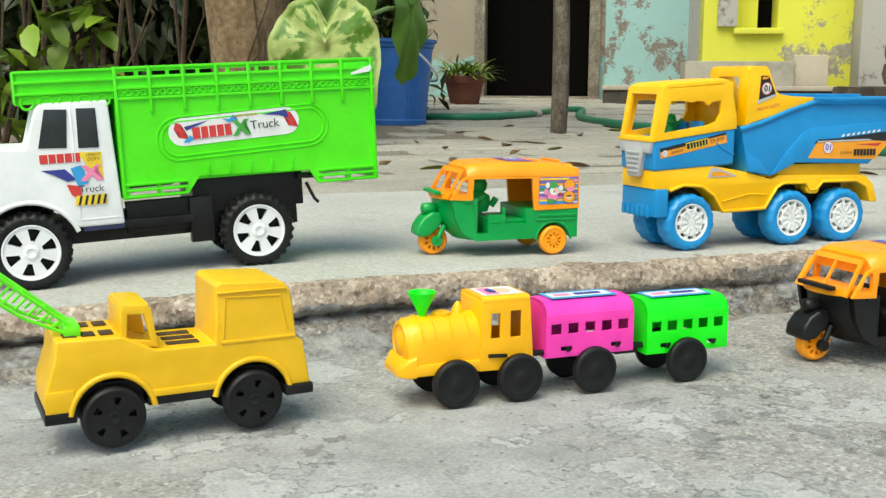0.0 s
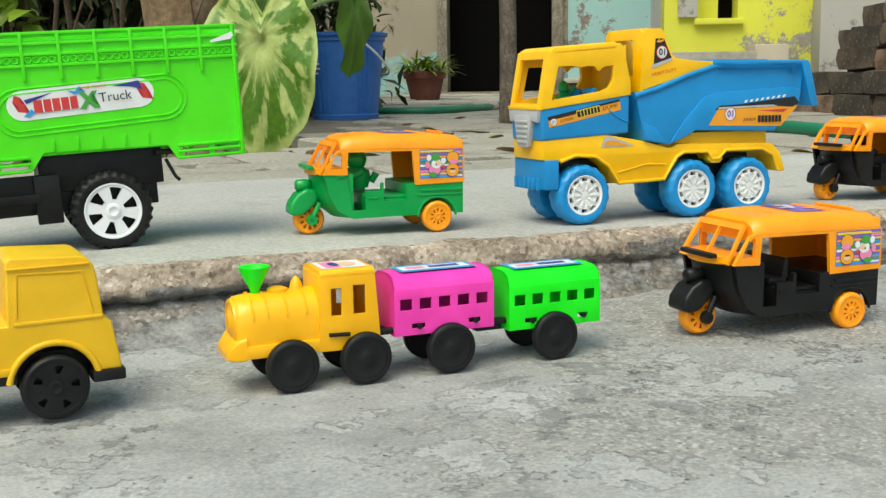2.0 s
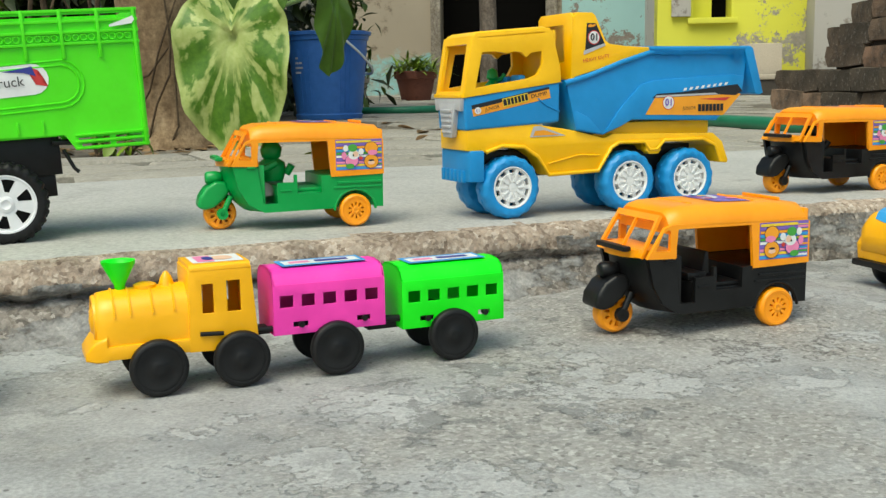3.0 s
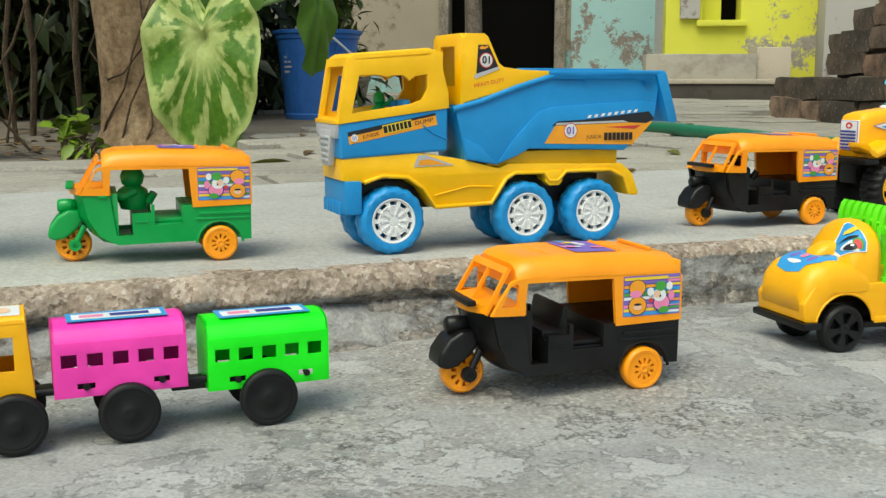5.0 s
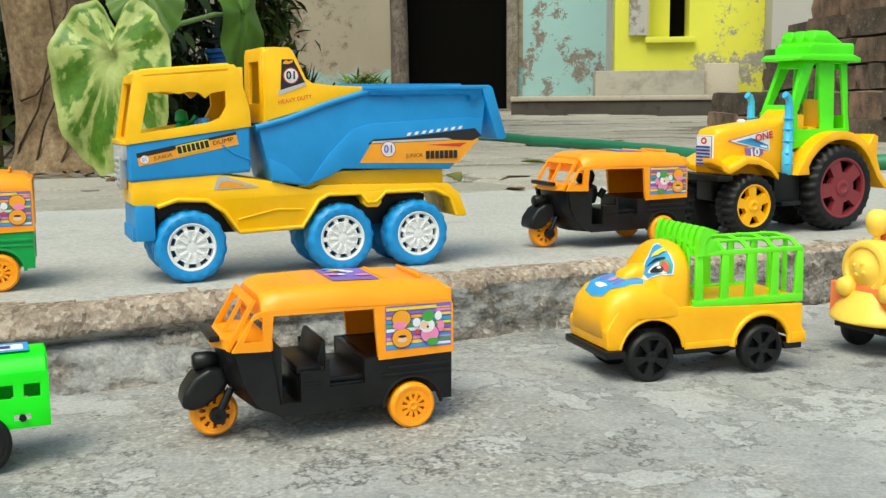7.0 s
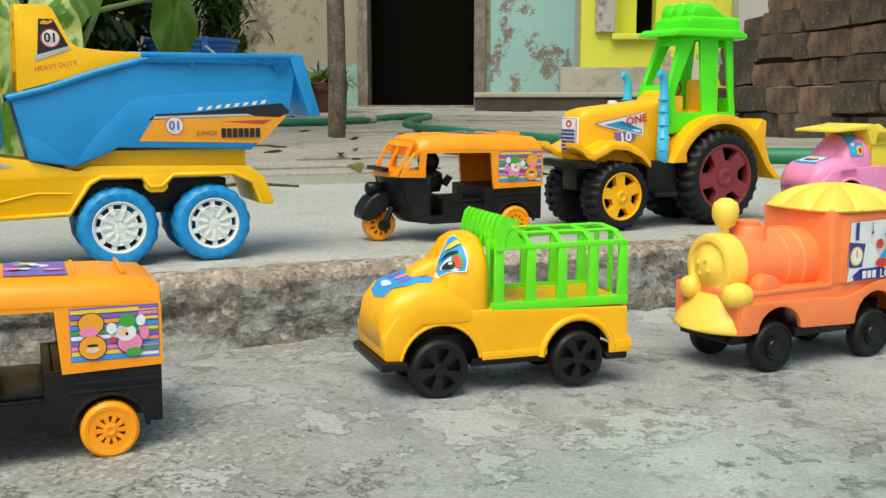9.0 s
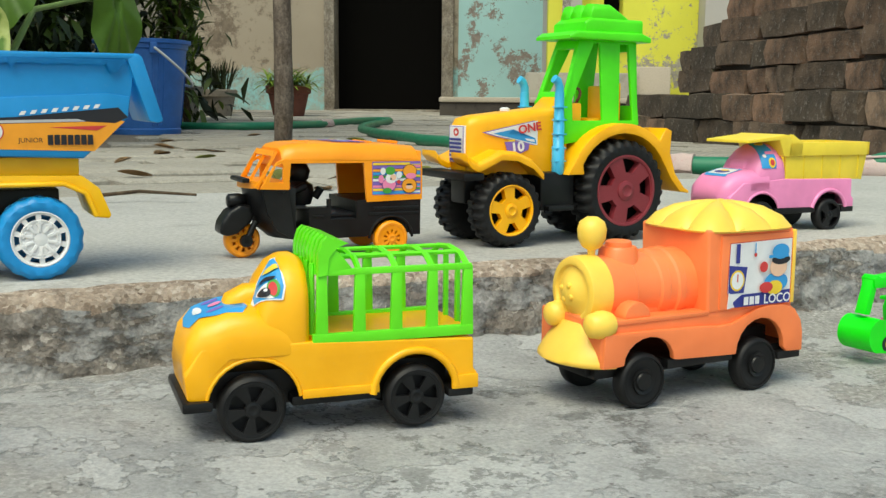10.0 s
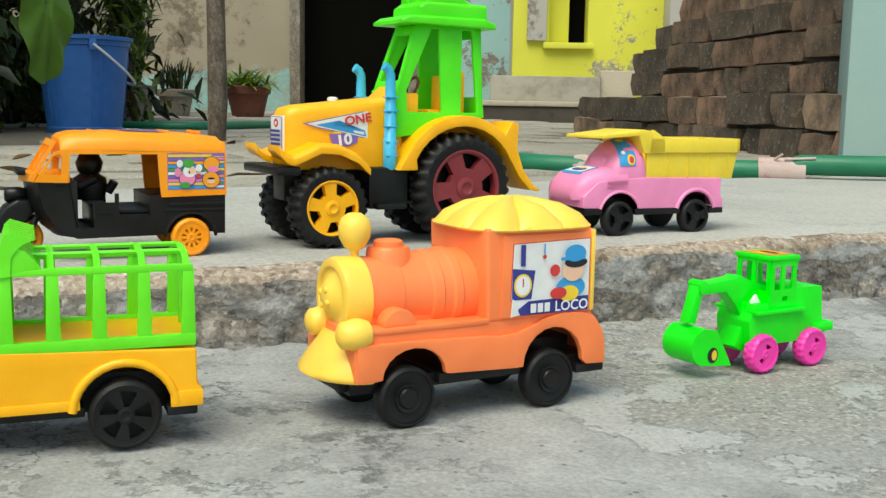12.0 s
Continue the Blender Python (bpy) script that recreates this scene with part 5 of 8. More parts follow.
    words(t, "DUMP", 0.0245, -0.0002, 0.0042, B0 - 0.0012, P_BLACK, 1.3, m)
    lay = [([(0.1247, 0.0804), (0.1343, 0.0947), (0.2080, 0.1000), (0.2225, 0.0960), (0.2042, 0.0780)], P_ORA), ([(0.1310, 0.0940), (0.1360, 0.0975), (0.1600, 0.0985), (0.2190, 0.1045), (0.2245, 0.0985), (0.2170, 0.0950), (0.2000, 0.0958)], P_BLACK), ([(0.1340, 0.0945), (0.2000, 0.0960), (0.1950, 0.0975), (0.1350, 0.0962)], P_GREY), ([(0.1780, 0.0925), (0.2120, 0.0935), (0.2060, 0.0905)], P_RED), (oval(0.1475, 0.0900, 0.0120, 0.0120), P_RED), (oval(0.1475, 0.0900, 0.0108, 0.0108), P_WHITE)]
    lay += [([(0.1620 + k * 0.0060, 0.0996 + k * 0.0006), (0.1650 + k * 0.0060, 0.0998 + k * 0.0006), (0.1665 + k * 0.0060, 0.1022 + k * 0.0006), (0.1635 + k * 0.0060, 0.1020 + k * 0.0006)], P_WHITE) for k in range(8)]
    lay += [(rect(0.1775 + k * 0.0038, 0.0820, 0.1806 + k * 0.0038, 0.0880), P_BLACK) for k in range(7)]
    sticker(t, lay, 0.0006, step=0.00006)
    words(t, "01", 0.1475, 0.0900, 0.0080, -0.0006, P_VIO, bold=0.0002)
    words(t, "JUNIOR", 0.1680, 0.0848, 0.0040, -0.0009, P_BLACK, 1.0)
    lay = [([(0.0665, 0.1330), (0.0680, 0.1555), (0.0765, 0.1555), (0.0850, 0.1390)], P_BLACK), ([(0.0650, 0.1300), (0.0855, 0.1375), (0.0850, 0.1395), (0.0652, 0.1335)], P_GREY), (oval(0.0745, 0.1440, 0.0115, 0.0115), P_RED), (oval(0.0745, 0.1440, 0.0100, 0.0100), P_WHITE), ([(0.0690, 0.1535), (0.0710, 0.1550), (0.0730, 0.1540), (0.0760, 0.1552), (0.0760, 0.1535), (0.0730, 0.1522), (0.0690, 0.1522)], P_ORA)]
    sticker(t, lay, 0.0010)
    words(t, "01", 0.0745, 0.1440, 0.0078, -0.0006, P_BLACK, bold=0.0002)
    words(t, "HEAVY DUTY", 0.0770, 0.1272, 0.0042, 0.0006, P_RED, 1.0, turn=10)
    sticker(t, [([(0.0170, 0.0650), (0.0205, 0.0735), (0.0260, 0.0740), (0.0500, 0.0655)], P_GREY), ([(0.0200, 0.0660), (0.0220, 0.0700), (0.0300, 0.0705), (0.0440, 0.0662)], P_ORA)], B0 + 0.0006)
    return t


def crane_truck():
    """Recovery truck that faces +x; its rear wheel at x=0."""
    t = toy("toy_crane_truck", -0.024, 0.613, 0, 35, "mustard yellow toy recovery truck with green ladder boom", "toy crane truck")
    W = 0.054
    A0, A1 = arc(0.0008, 0.0180, 0.0206, 168, 14, 10), arc(0.0780, 0.0180, 0.0206, 166, 14, 10)
    prof = [(-0.0335, 0.0225)] + [(-0.0225, 0.0225)] + A0 + [(0.0232, 0.0258), (0.0560, 0.0258)] + A1 + [(0.1002, 0.0222), (0.1120, 0.0222), (0.1110, 0.0300), (0.1080, 0.0480), (0.1040, 0.0505), (0.1022, 0.0700), (0.1005, 0.0790), (0.0975, 0.0828), (0.0940, 0.0840), (0.0605, 0.0856), (0.0580, 0.0835), (0.0570, 0.0510), (0.0240, 0.0515), (0.0068, 0.0605), (-0.0268, 0.0612), (-0.0282, 0.0500), (-0.0330, 0.0352)]
    part("body", hollow(prof, 28, 0.003, W - 0.003), MUST, t, "mustard yellow moulded body and cab")
    part("arch", join(tube([(p[0], 0.0032, p[1]) for p in arc(0.0008, 0.0180, 0.0222, 174, 8, 14)], 0.0018, 8), tube([(p[0], 0.0032, p[1]) for p in arc(0.0780, 0.0180, 0.0222, 172, 6, 14)], 0.0018, 8), box(0.0195, 0.0590, 0.0020, 0.004, 0.0255, 0.0295, 0.0008), box(-0.0338, -0.019, 0.0022, 0.004, 0.0225, 0.0345, 0.0008), box(0.060, 0.1035, 0.0022, 0.004, 0.0505, 0.0525, 0.0008), tube([(0.0615, 0.0028, 0.0545), (0.0630, 0.0028, 0.0770), (0.0945, 0.0028, 0.0760), (0.0985, 0.0028, 0.0545)], 0.0006, 6), box(0.0580, 0.0985, 0.0015, 0.004, 0.0795, 0.0803, 0.0003)), MUST, t)
    post = [(0.0065, 0.0560), (0.0072, 0.0745), (0.0087, 0.0768), (0.0212, 0.0762), (0.0230, 0.0740), (0.0262, 0.0520)]
    part("boom_post", join(plate(post, [[(0.0095, 0.0580), (0.0105, 0.0715), (0.0190, 0.0710), (0.0225, 0.0560)]], 0.006, 0.010, b=0.0006), plate(post, [], W - 0.012, W - 0.008, b=0.0006), box(0.0076, 0.0222, 0.008, W - 0.010, 0.0738, 0.0766, 0.0010), box(0.0065, 0.0085, 0.008, W - 0.010, 0.056, 0.075, 0.0006)), MUST, t)
    # No holes here: thin boxes whose dark brown paints the shade inside each slot.
    slots = [box(-0.0225 + k * 0.0095, -0.0155 + k * 0.0095, yy, yy + 0.010, 0.0609, 0.0616, 0.0002) for k in range(3) for yy in (0.010, 0.034)]
    slots += [box(0.032, 0.0500, 0.011 + k * 0.012, 0.018 + k * 0.012, 0.0509, 0.0519, 0.0002) for k in range(3)]
    for sl in slots:
        part("slot_shade", sl, TWIG, t, "dark brown panel painted as a shaded opening in the deck")
    part("underframe", join(box(-0.0345, -0.018, 0.002, W - 0.002, 0.0165, 0.0230, 0.0012), box(0.019, 0.0600, 0.003, W - 0.003, 0.0205, 0.0265, 0.0010), box(0.0965, 0.1135, 0.001, W - 0.001, 0.0165, 0.0228, 0.0014), box(-0.02, 0.10, 0.016, W - 0.016, 0.0180, 0.0330, 0.0008)), BLACK, t)
    lad = []
    for yy in (0.016, 0.034):
        lad += [tube([(-0.0150, yy, 0.0640), (-0.0620, yy, 0.1040)], 0.0013, 6), tube([(-0.0205, yy, 0.0625), (-0.0400, yy, 0.0720), (-0.0680, yy, 0.0930)], 0.0011, 6)]
        for k in range(9):
            f = k / 8
            lad.append(tube([(-0.0165 - 0.044 * f, yy, 0.0650 + 0.037 * f), (-0.0210 - 0.047 * f, yy, 0.0628 + 0.030 * f)], 0.0008, 5))
    lad += [tube([(-0.018 - 0.011 * k, 0.016, 0.0660 + 0.0092 * k), (-0.018 - 0.011 * k, 0.034, 0.0660 + 0.0092 * k)], 0.0009, 5) for k in range(5)]
    lad.append(box(-0.0215, -0.0130, 0.012, 0.038, 0.0605, 0.0665, 0.001))
    part("ladder_boom", join(*lad), CAGE, t, "translucent green lattice ladder")
    part("windscreen", box(0.1005, 0.1028, 0.010, W - 0.010, 0.0580, 0.0740, 0.001), YEL, t)
    for xx in (0.0008, 0.0780):
        for yy, far in ((0.0, False), (W, True)):
            wheel(t, xx, yy, 0.0168, 0.0170, 0.011, RUBBER, BLACK, 5, 0.86, gap=0.30, far=far, turn=10, r0=0.5, r1=0.78, squeeze=0.4)
    return t


def train():
    """Engine and two carriages on one coupled underframe."""
    t = toy("toy_train", 0.1470, 0.7222, -0.0025, 29.8, "toy train, yellow engine with pink and green carriages", "toy train", size=1.014)
    W = 0.040
    C = W / 2
    eng = []
    eng.append(loft([rrect(x, 0.0045 + d, W - 0.0045 - d, 0.0255, z1, r) for x, d, z1, r in ((-0.0290, 0.002, 0.0512, 0.0120), (-0.0270, 0.0003, 0.0536, 0.0140), (-0.020, 0.0, 0.0545, 0.0145), (0.018, 0.0, 0.0557, 0.0150))]))
    eng.append(box(0.016, 0.0530, 0.0040, W - 0.0040, 0.0205, 0.0290, 0.001))
    eng.append(box(-0.027, 0.0180, 0.003, W - 0.003, 0.0205, 0.0280, 0.0015))
    eng.append(loft([rrect(-0.0350, 0.007, W - 0.007, 0.0205, 0.0245, 0.001), rrect(-0.0300, 0.0035, W - 0.0035, 0.0198, 0.0310, 0.002), rrect(-0.0245, 0.003, W - 0.003, 0.0198, 0.0330, 0.002)]))
    part("engine_body", join(*eng), YEL, t, "yellow boiler and running board", angle=40)
    cabs = [(0.0165, 0.0205), (0.0533, 0.0198), (0.0502, 0.0635), (0.0482, 0.0655), (0.0200, 0.0650), (0.0175, 0.0630)]
    holes = [rect(0.0240, 0.0405, 0.0300, 0.0560), rect(0.0370, 0.0405, 0.0442, 0.0570)]
    part("engine_cab", join(plate(cabs, holes, 0.003, 0.0045, b=0.0003), plate(cabs, holes, W - 0.0045, W - 0.003, b=0.0003), loft([rrect(x, 0.003, W - 0.003, 0.0620, 0.0665, 0.003) for x in (0.0178, 0.0500)]), box(0.0170, 0.0186, 0.004, W - 0.004, 0.025, 0.064, 0.0004), box(0.0492, 0.0506, 0.004, W - 0.004, 0.025, 0.064, 0.0004)), YEL, t)
    part("boiler_band", join(*[tube([(x, C + 0.0158 * math.cos(a), 0.0398 + 0.0150 * math.sin(a) + (x + 0.02) * 0.03) for a in [radians(10 + 160 * i / 14) for i in range(15)]], 0.0006, 5) for x in (-0.020, -0.012, -0.001, 0.010)]), YEL, t)
    part("dome", join(lathe([(0.0, 0.006), (0.002, 0.006), (0.003, 0.0035)], 14, "z", (-0.0025, C, 0.0540)), lathe([(0.0, 0.0042), (0.004, 0.0032), (0.006, 0.002), (0.0075, 0.0008)], 12, "z", (0.0085, C, 0.0545))), YEL, t)
    part("funnel", lathe([(0.0, 0.0022), (0.0035, 0.0028), (0.0150, 0.0086), (0.0165, 0.0088), (0.0160, 0.0075), (0.006, 0.0030)], 20, "z", (-0.0152, C, 0.0530)), NEON, t, "green flared funnel")
    part("boiler_front", lathe([(-0.0285, 0.0135), (-0.0300, 0.0130), (-0.0302, 0.0112), (-0.0294, 0.0104), (-0.0298, 0.0070), (-0.0310, 0.0058), (-0.0312, 0.0030), (-0.0316, 0.0010)], 28, "x", (0, C, 0.0390)), YEL, t)
    flat = Matrix(((1, 0, 0, 0), (0, 0, 1, 0), (0, -1, 0, 0), (0, 0, 0, 1)))
    sticker(t, [(rect(0.021, 0.008, 0.048, 0.032), P_WHITE), (rect(0.024, 0.010, 0.033, 0.030), P_PINK), (oval(0.038, 0.020, 0.012, 0.014), P_SKIN), (oval(0.0305, 0.020, 0.006, 0.012), P_NAVY)], -0.0666, flat)

    def carriage(x0, x1, z0, mat, label):
        prof = [[(y_, z_) for y_, z_ in ((0.0025, z0), (0.0025, z0 + 0.0270), (0.0050, z0 + 0.0325), (0.010, z0 + 0.0350), (C, z0 + 0.0358), (W - 0.010, z0 + 0.0350), (W - 0.0050, z0 + 0.0325), (W - 0.0025, z0 + 0.0270), (W - 0.0025, z0))]][0]
        L = x1 - x0
        hol = [rect(x0 + L * (0.06 + 0.19 * k), z0 + 0.0150, x0 + L * (0.06 + 0.19 * k + 0.115), z0 + 0.0215) for k in range(5)] + [rect(x0 + L * 0.17, z0 + 0.0040, x0 + L * 0.30, z0 + 0.0068), rect(x0 + L * 0.74, z0 + 0.0040, x0 + L * 0.86, z0 + 0.0068)]
        sd = rect(x0, z0, x1, z0 + 0.0275)
        roof = prof[1:8]
        inner = [(y_ if abs(y_ - C) < 0.001 else (y_ + 0.0012 if y_ < C else y_ - 0.0012), z_ - 0.0012) for y_, z_ in roof][::-1]
        c = part("carriage", join(plate(sd, hol, 0.0022, 0.0035, b=0.0003), plate(sd, hol, W - 0.0035, W - 0.0022, b=0.0003), prism(roof + inner, x0, x1, 0, axis="x"),
                                  prism(prof, x0, x0 + 0.0012, 0, axis="x"), prism(prof, x1 - 0.0012, x1, 0, axis="x")), mat, t, label, 40)
        top = [(rect(x0 + L * 0.12, C - 0.010, x1 - L * 0.12, C + 0.010), P_BLUE), (rect(x0 + L * 0.16, C - 0.006, x1 - L * 0.16, C + 0.006), P_WHITE), (rect(x0 + L * 0.22, C - 0.003, x0 + L * 0.40, C + 0.003), P_PINK), (rect(x0 + L * 0.45, C - 0.003, x0 + L * 0.75, C + 0.003), P_NAVY)]
        sticker(t, top, -(z0 + 0.0361), flat)
        for q in (0.235, 0.80):
            part("coupling_peg", lathe([(0.0, 0.0018), (0.004, 0.0014)], 8, "y", (x0 + L * q, 0.0, z0 + 0.0055)), BLACK, t)

    carriage(0.0612, 0.1248, 0.0245, MAGENTA, "magenta pink carriage with window openings")
    carriage(0.1350, 0.1985, 0.0203, NEON, "neon green carriage with window openings")
    part("underframe", join(box(-0.008, 0.052, 0.012, W - 0.012, 0.0185, 0.0235, 0.0006), box(0.050, 0.128, 0.014, W - 0.014, 0.0235, 0.0270, 0.0006), box(0.118, 0.180, 0.013, W - 0.013, 0.0195, 0.0240, 0.0006), tube([(0.049, 0.006, 0.0285), (0.062, 0.006, 0.0280)], 0.0018), tube([(0.120, 0.008, 0.0270), (0.136, 0.008, 0.0260)], 0.0020), tube([(0.022, 0.0020, 0.0300), (0.034, 0.0015, 0.0295)], 0.0012)), BLACK, t)
    for xx in (0.0, 0.0430, 0.0958, 0.1655):
        for yy, far in ((-0.0025, False), (W + 0.0025, True)):
            wheel(t, xx, yy, 0.0149, 0.0150, 0.0065, RUBBER, RUBBER, 5, 0.80, far=far, solid=True)
        part("axle", tube([(xx, 0.0, 0.0149), (xx, W, 0.0149)], 0.0014), BLACK, t)
    return t


def cage_car():
    """Yellow bonneted pick-up with a green cage on its bed."""
    t = toy("toy_pickup_car", 0.6262, 0.9940, -0.0010, 24.0, "yellow toy pick-up with bulging bonnet and green cage body", "toy car", size=1.03)
    W = 0.056
    low = [(-0.0280, 0.0215), (-0.0212, 0.0200)] + arc(0.0024, 0.0175, 0.0215, 170, 10, 10) + [(0.0245, 0.0185), (0.0580, 0.0180)] + arc(0.0790, 0.0165, 0.0200, 170, 10, 10) + [(0.1005, 0.0165), (0.1105, 0.0165), (0.1110, 0.0240), (0.1090, 0.0260), (0.1088, 0.0415), (0.0270, 0.0450), (-0.0215, 0.0450), (-0.0292, 0.0330)]
    part("body", hollow(low, 28, 0.002, W - 0.002), YEL2, t, "amber yellow lower body")
    hood = []
    for x, z1, dy, r in ((-0.0330, 0.0400, 0.007, 0.005), (-0.0295, 0.0495, 0.0035, 0.009), (-0.0215, 0.0562, 0.0022, 0.011), (-0.0090, 0.0602, 0.0013, 0.012), (0.0020, 0.0610, 0.0012, 0.012), (0.0080, 0.0600, 0.0012, 0.012), (0.0150, 0.0570, 0.0014, 0.012), (0.0215, 0.0520, 0.0024, 0.010), (0.0262, 0.0462, 0.0034, 0.007)):
        x = x if x > -0.019 else -0.019 + (x + 0.019) * 0.72
        hood.append(rrect(x, dy, W - dy, 0.0280 if x < -0.02 else 0.0390, z1, r))
    part("bonnet", loft(hood), YEL2, t, angle=80)
    cabr = []
    for x, z1, dy, r in ((0.0040, 0.0600, 0.0035, 0.014), (0.0090, 0.0720, 0.0030, 0.016), (0.0140, 0.0800, 0.0030, 0.019), (0.0190, 0.0830, 0.0025, 0.021), (0.0240, 0.0832, 0.0025, 0.021), (0.0275, 0.0815, 0.0035, 0.020)):
        cabr.append(rrect(x, dy, W - dy, 0.0400, z1, r))
    part("cab", loft(cabr), YEL2, t, angle=80)
    part("nose_bump", loft([rrect(x, 0.020 + d, W - 0.020 - d, 0.0560, z1, r) for x, z1, d, r in ((-0.0085, 0.0595, 0.004, 0.001), (-0.0065, 0.0645, 0.001, 0.004), (0.002, 0.0690, 0.0, 0.006), (0.012, 0.0695, 0.0, 0.006))]), YEL2, t, angle=80)
    part("arch", join(tube([(p[0], 0.0024, p[1]) for p in arc(0.0018, 0.0170, 0.0218, 172, 8, 14)], 0.0010, 8), tube([(p[0], 0.0024, p[1]) for p in arc(0.0790, 0.0160, 0.0212, 176, 6, 14)], 0.0020, 8), box(0.0240, 0.0610, 0.0014, 0.003, 0.0182, 0.0225, 0.0008), box(0.0975, 0.1112, 0.0010, 0.003, 0.0165, 0.0235, 0.0008)), YEL2, t)
    part("underframe", join(box(-0.0308, -0.0170, -0.001, W + 0.001, 0.0165, 0.0215, 0.0016), box(0.020, 0.0630, 0.006, W - 0.006, 0.0140, 0.0185, 0.001), box(0.0960, 0.1090, 0.002, W - 0.002, 0.0125, 0.0168, 0.0012), box(-0.02, 0.10, 0.016, W - 0.016, 0.0130, 0.030, 0.001)), BLACK, t)
    bars = []
    z0, z1 = 0.0435, 0.0770
    for yy in (0.0035, W - 0.0035):
        bars += [box(0.0290, 0.1085, yy - 0.0014, yy + 0.0014, z0 - 0.0006, z0 + 0.0045, 0.0005), box(0.0320, 0.1075, yy - 0.0014, yy + 0.0014, z1 - 0.0020, z1 + 0.0010, 0.0005)]
        for k in range(5):
            xx = 0.0335 + 0.0180 * k
            bars.append(prism([(xx - 0.0031, z0), (xx + 0.0031, z0), (xx + 0.0025, z1), (xx - 0.0021, z1)], yy - 0.0012, yy + 0.0012, 0.0004))
    for k in range(5):
        xx = 0.0335 + 0.0180 * k
        bars.append(tube([(xx, 0.0035, z1 - 0.0005), (xx, 0.012, z1 + 0.0042), (xx, W / 2, z1 + 0.0058), (xx, W - 0.012, z1 + 0.0042), (xx, W - 0.0035, z1 - 0.0005)], 0.0016, 6))
    bars += [tube([(0.033, yy, z1 + dz), (0.1065, yy, z1 + dz)], 0.0012, 6) for yy, dz in ((0.016, 0.0048), (W - 0.016, 0.0048))]
    for q in range(4):
        bars.append(tube([(0.0308, 0.011 + q * 0.0112, z0), (0.0308, 0.011 + q * 0.0112, z1 + 0.003)], 0.0013, 6))
    for q in range(2):
        bars.append(box(0.1058, 0.1080, 0.0185 + q * 0.0165, 0.0215 + q * 0.0165, z0, z1 + 0.004, 0.0004))
    for yy in [0.0035 + 0.0070 * k for k in range(8)]:
        bars.append(loft([[(0.0315 + dx, yy - 0.0022, z1 + dz), (0.0315 + dx, yy + 0.0022, z1 + dz), (0.0360 + dx * 2.2, yy + 0.0022, z1 + dz * 0.8), (0.0360 + dx * 2.2, yy - 0.0022, z1 + dz * 0.8)] for dx, dz in ((0, -0.002), (0.0003, 0.008), (0.0022, 0.0140), (0.0045, 0.0162))]))
    bars.append(prism([(0.0325, z1 - 0.002), (0.0360, z1 + 0.0120), (0.0420, z1 + 0.0085), (0.0480, z1 + 0.001)], 0.002, W - 0.002, 0.0010))
    cage = part("cage", join(bars[0], bars[1], bars[7], bars[8], bars[-1]), CAGE, t, "bright green slatted cage", angle=45)
    for bar in bars[2:7] + bars[9:-1]:
        part("cage_bar", bar, CAGE, cage, angle=45)
    part("bed", box(0.029, 0.1075, 0.004, W - 0.004, 0.0440, 0.0462, 0.0004), YEL2, t)
    for xx, zz, r in ((0.0008, 0.0155, 0.0156), (0.0790, 0.0149, 0.0150)):
        for yy, far in ((0.0, False), (W, True)):
            wheel(t, xx, yy, zz, r, 0.010, RUBBER, BLACK, 5, 0.82, gap=0.55, far=far, turn=8, r0=0.3, r1=0.84, squeeze=0.2)
    # printed panels: blue with plain coloured shapes
    cabf = over_cab(((0.0040, 0.0600, 0.0035, 0.014), (0.0090, 0.0720, 0.0030, 0.016), (0.0140, 0.0800, 0.0030, 0.019), (0.0190, 0.0830, 0.0025, 0.021), (0.0240, 0.0832, 0.0025, 0.021)), W)
    lay = [([(0.0065, 0.006), (0.0185, 0.006), (0.0200, 0.014), (0.0195, 0.022), (0.0175, 0.032), (0.0190, 0.042), (0.0170, 0.044), (0.0150, 0.040), (0.0100, 0.030), (0.0070, 0.020)], P_WHITE), ([(0.0072, 0.0068), (0.0178, 0.0068), (0.0192, 0.014), (0.0187, 0.022), (0.0168, 0.031), (0.0180, 0.041), (0.0160, 0.041), (0.0108, 0.0295), (0.0078, 0.019)], P_BLUE),
           (oval(0.0128, 0.0125, 0.0088, 0.0110), P_WHITE), (oval(0.0150, 0.0135, 0.0055, 0.0115), P_GREEN), (oval(0.0146, 0.0130, 0.0036, 0.0090), P_RED), (oval(0.0112, 0.0112, 0.0048, 0.0066), P_BLACK), (oval(0.0118, 0.0125, 0.0016, 0.0022), P_WHITE), ([(0.0090, 0.0205), (0.0125, 0.0225), (0.0165, 0.0205), (0.0150, 0.0190), (0.0115, 0.0195)], P_BLACK), ([(0.0140, 0.0250), (0.0185, 0.0265), (0.0150, 0.0280), (0.0180, 0.0305), (0.0135, 0.0300), (0.0120, 0.0270)], P_YEL)]
    lay = [([(x - 0.0026, 0.0150 + (y - 0.006) * 0.76) for x, y in poly], mat) for poly, mat in lay]
    sticker(t, lay, 0, drape=cabf)
    flat = Matrix(((1, 0, 0, 0), (0, 0, 1, 0), (0, -1, 0, 0), (0, 0, 0, 1)))
    top = lambda x, y: np.interp(x, [-0.0291, -0.0266, -0.0208, -0.0090, 0.0020, 0.0080], [0.0400, 0.0495, 0.0562, 0.0602, 0.0610, 0.0600]) - round_off(abs(y - W / 2) - (W / 2 - 0.003 - 0.011), 0.011)
    mid = -0.0118
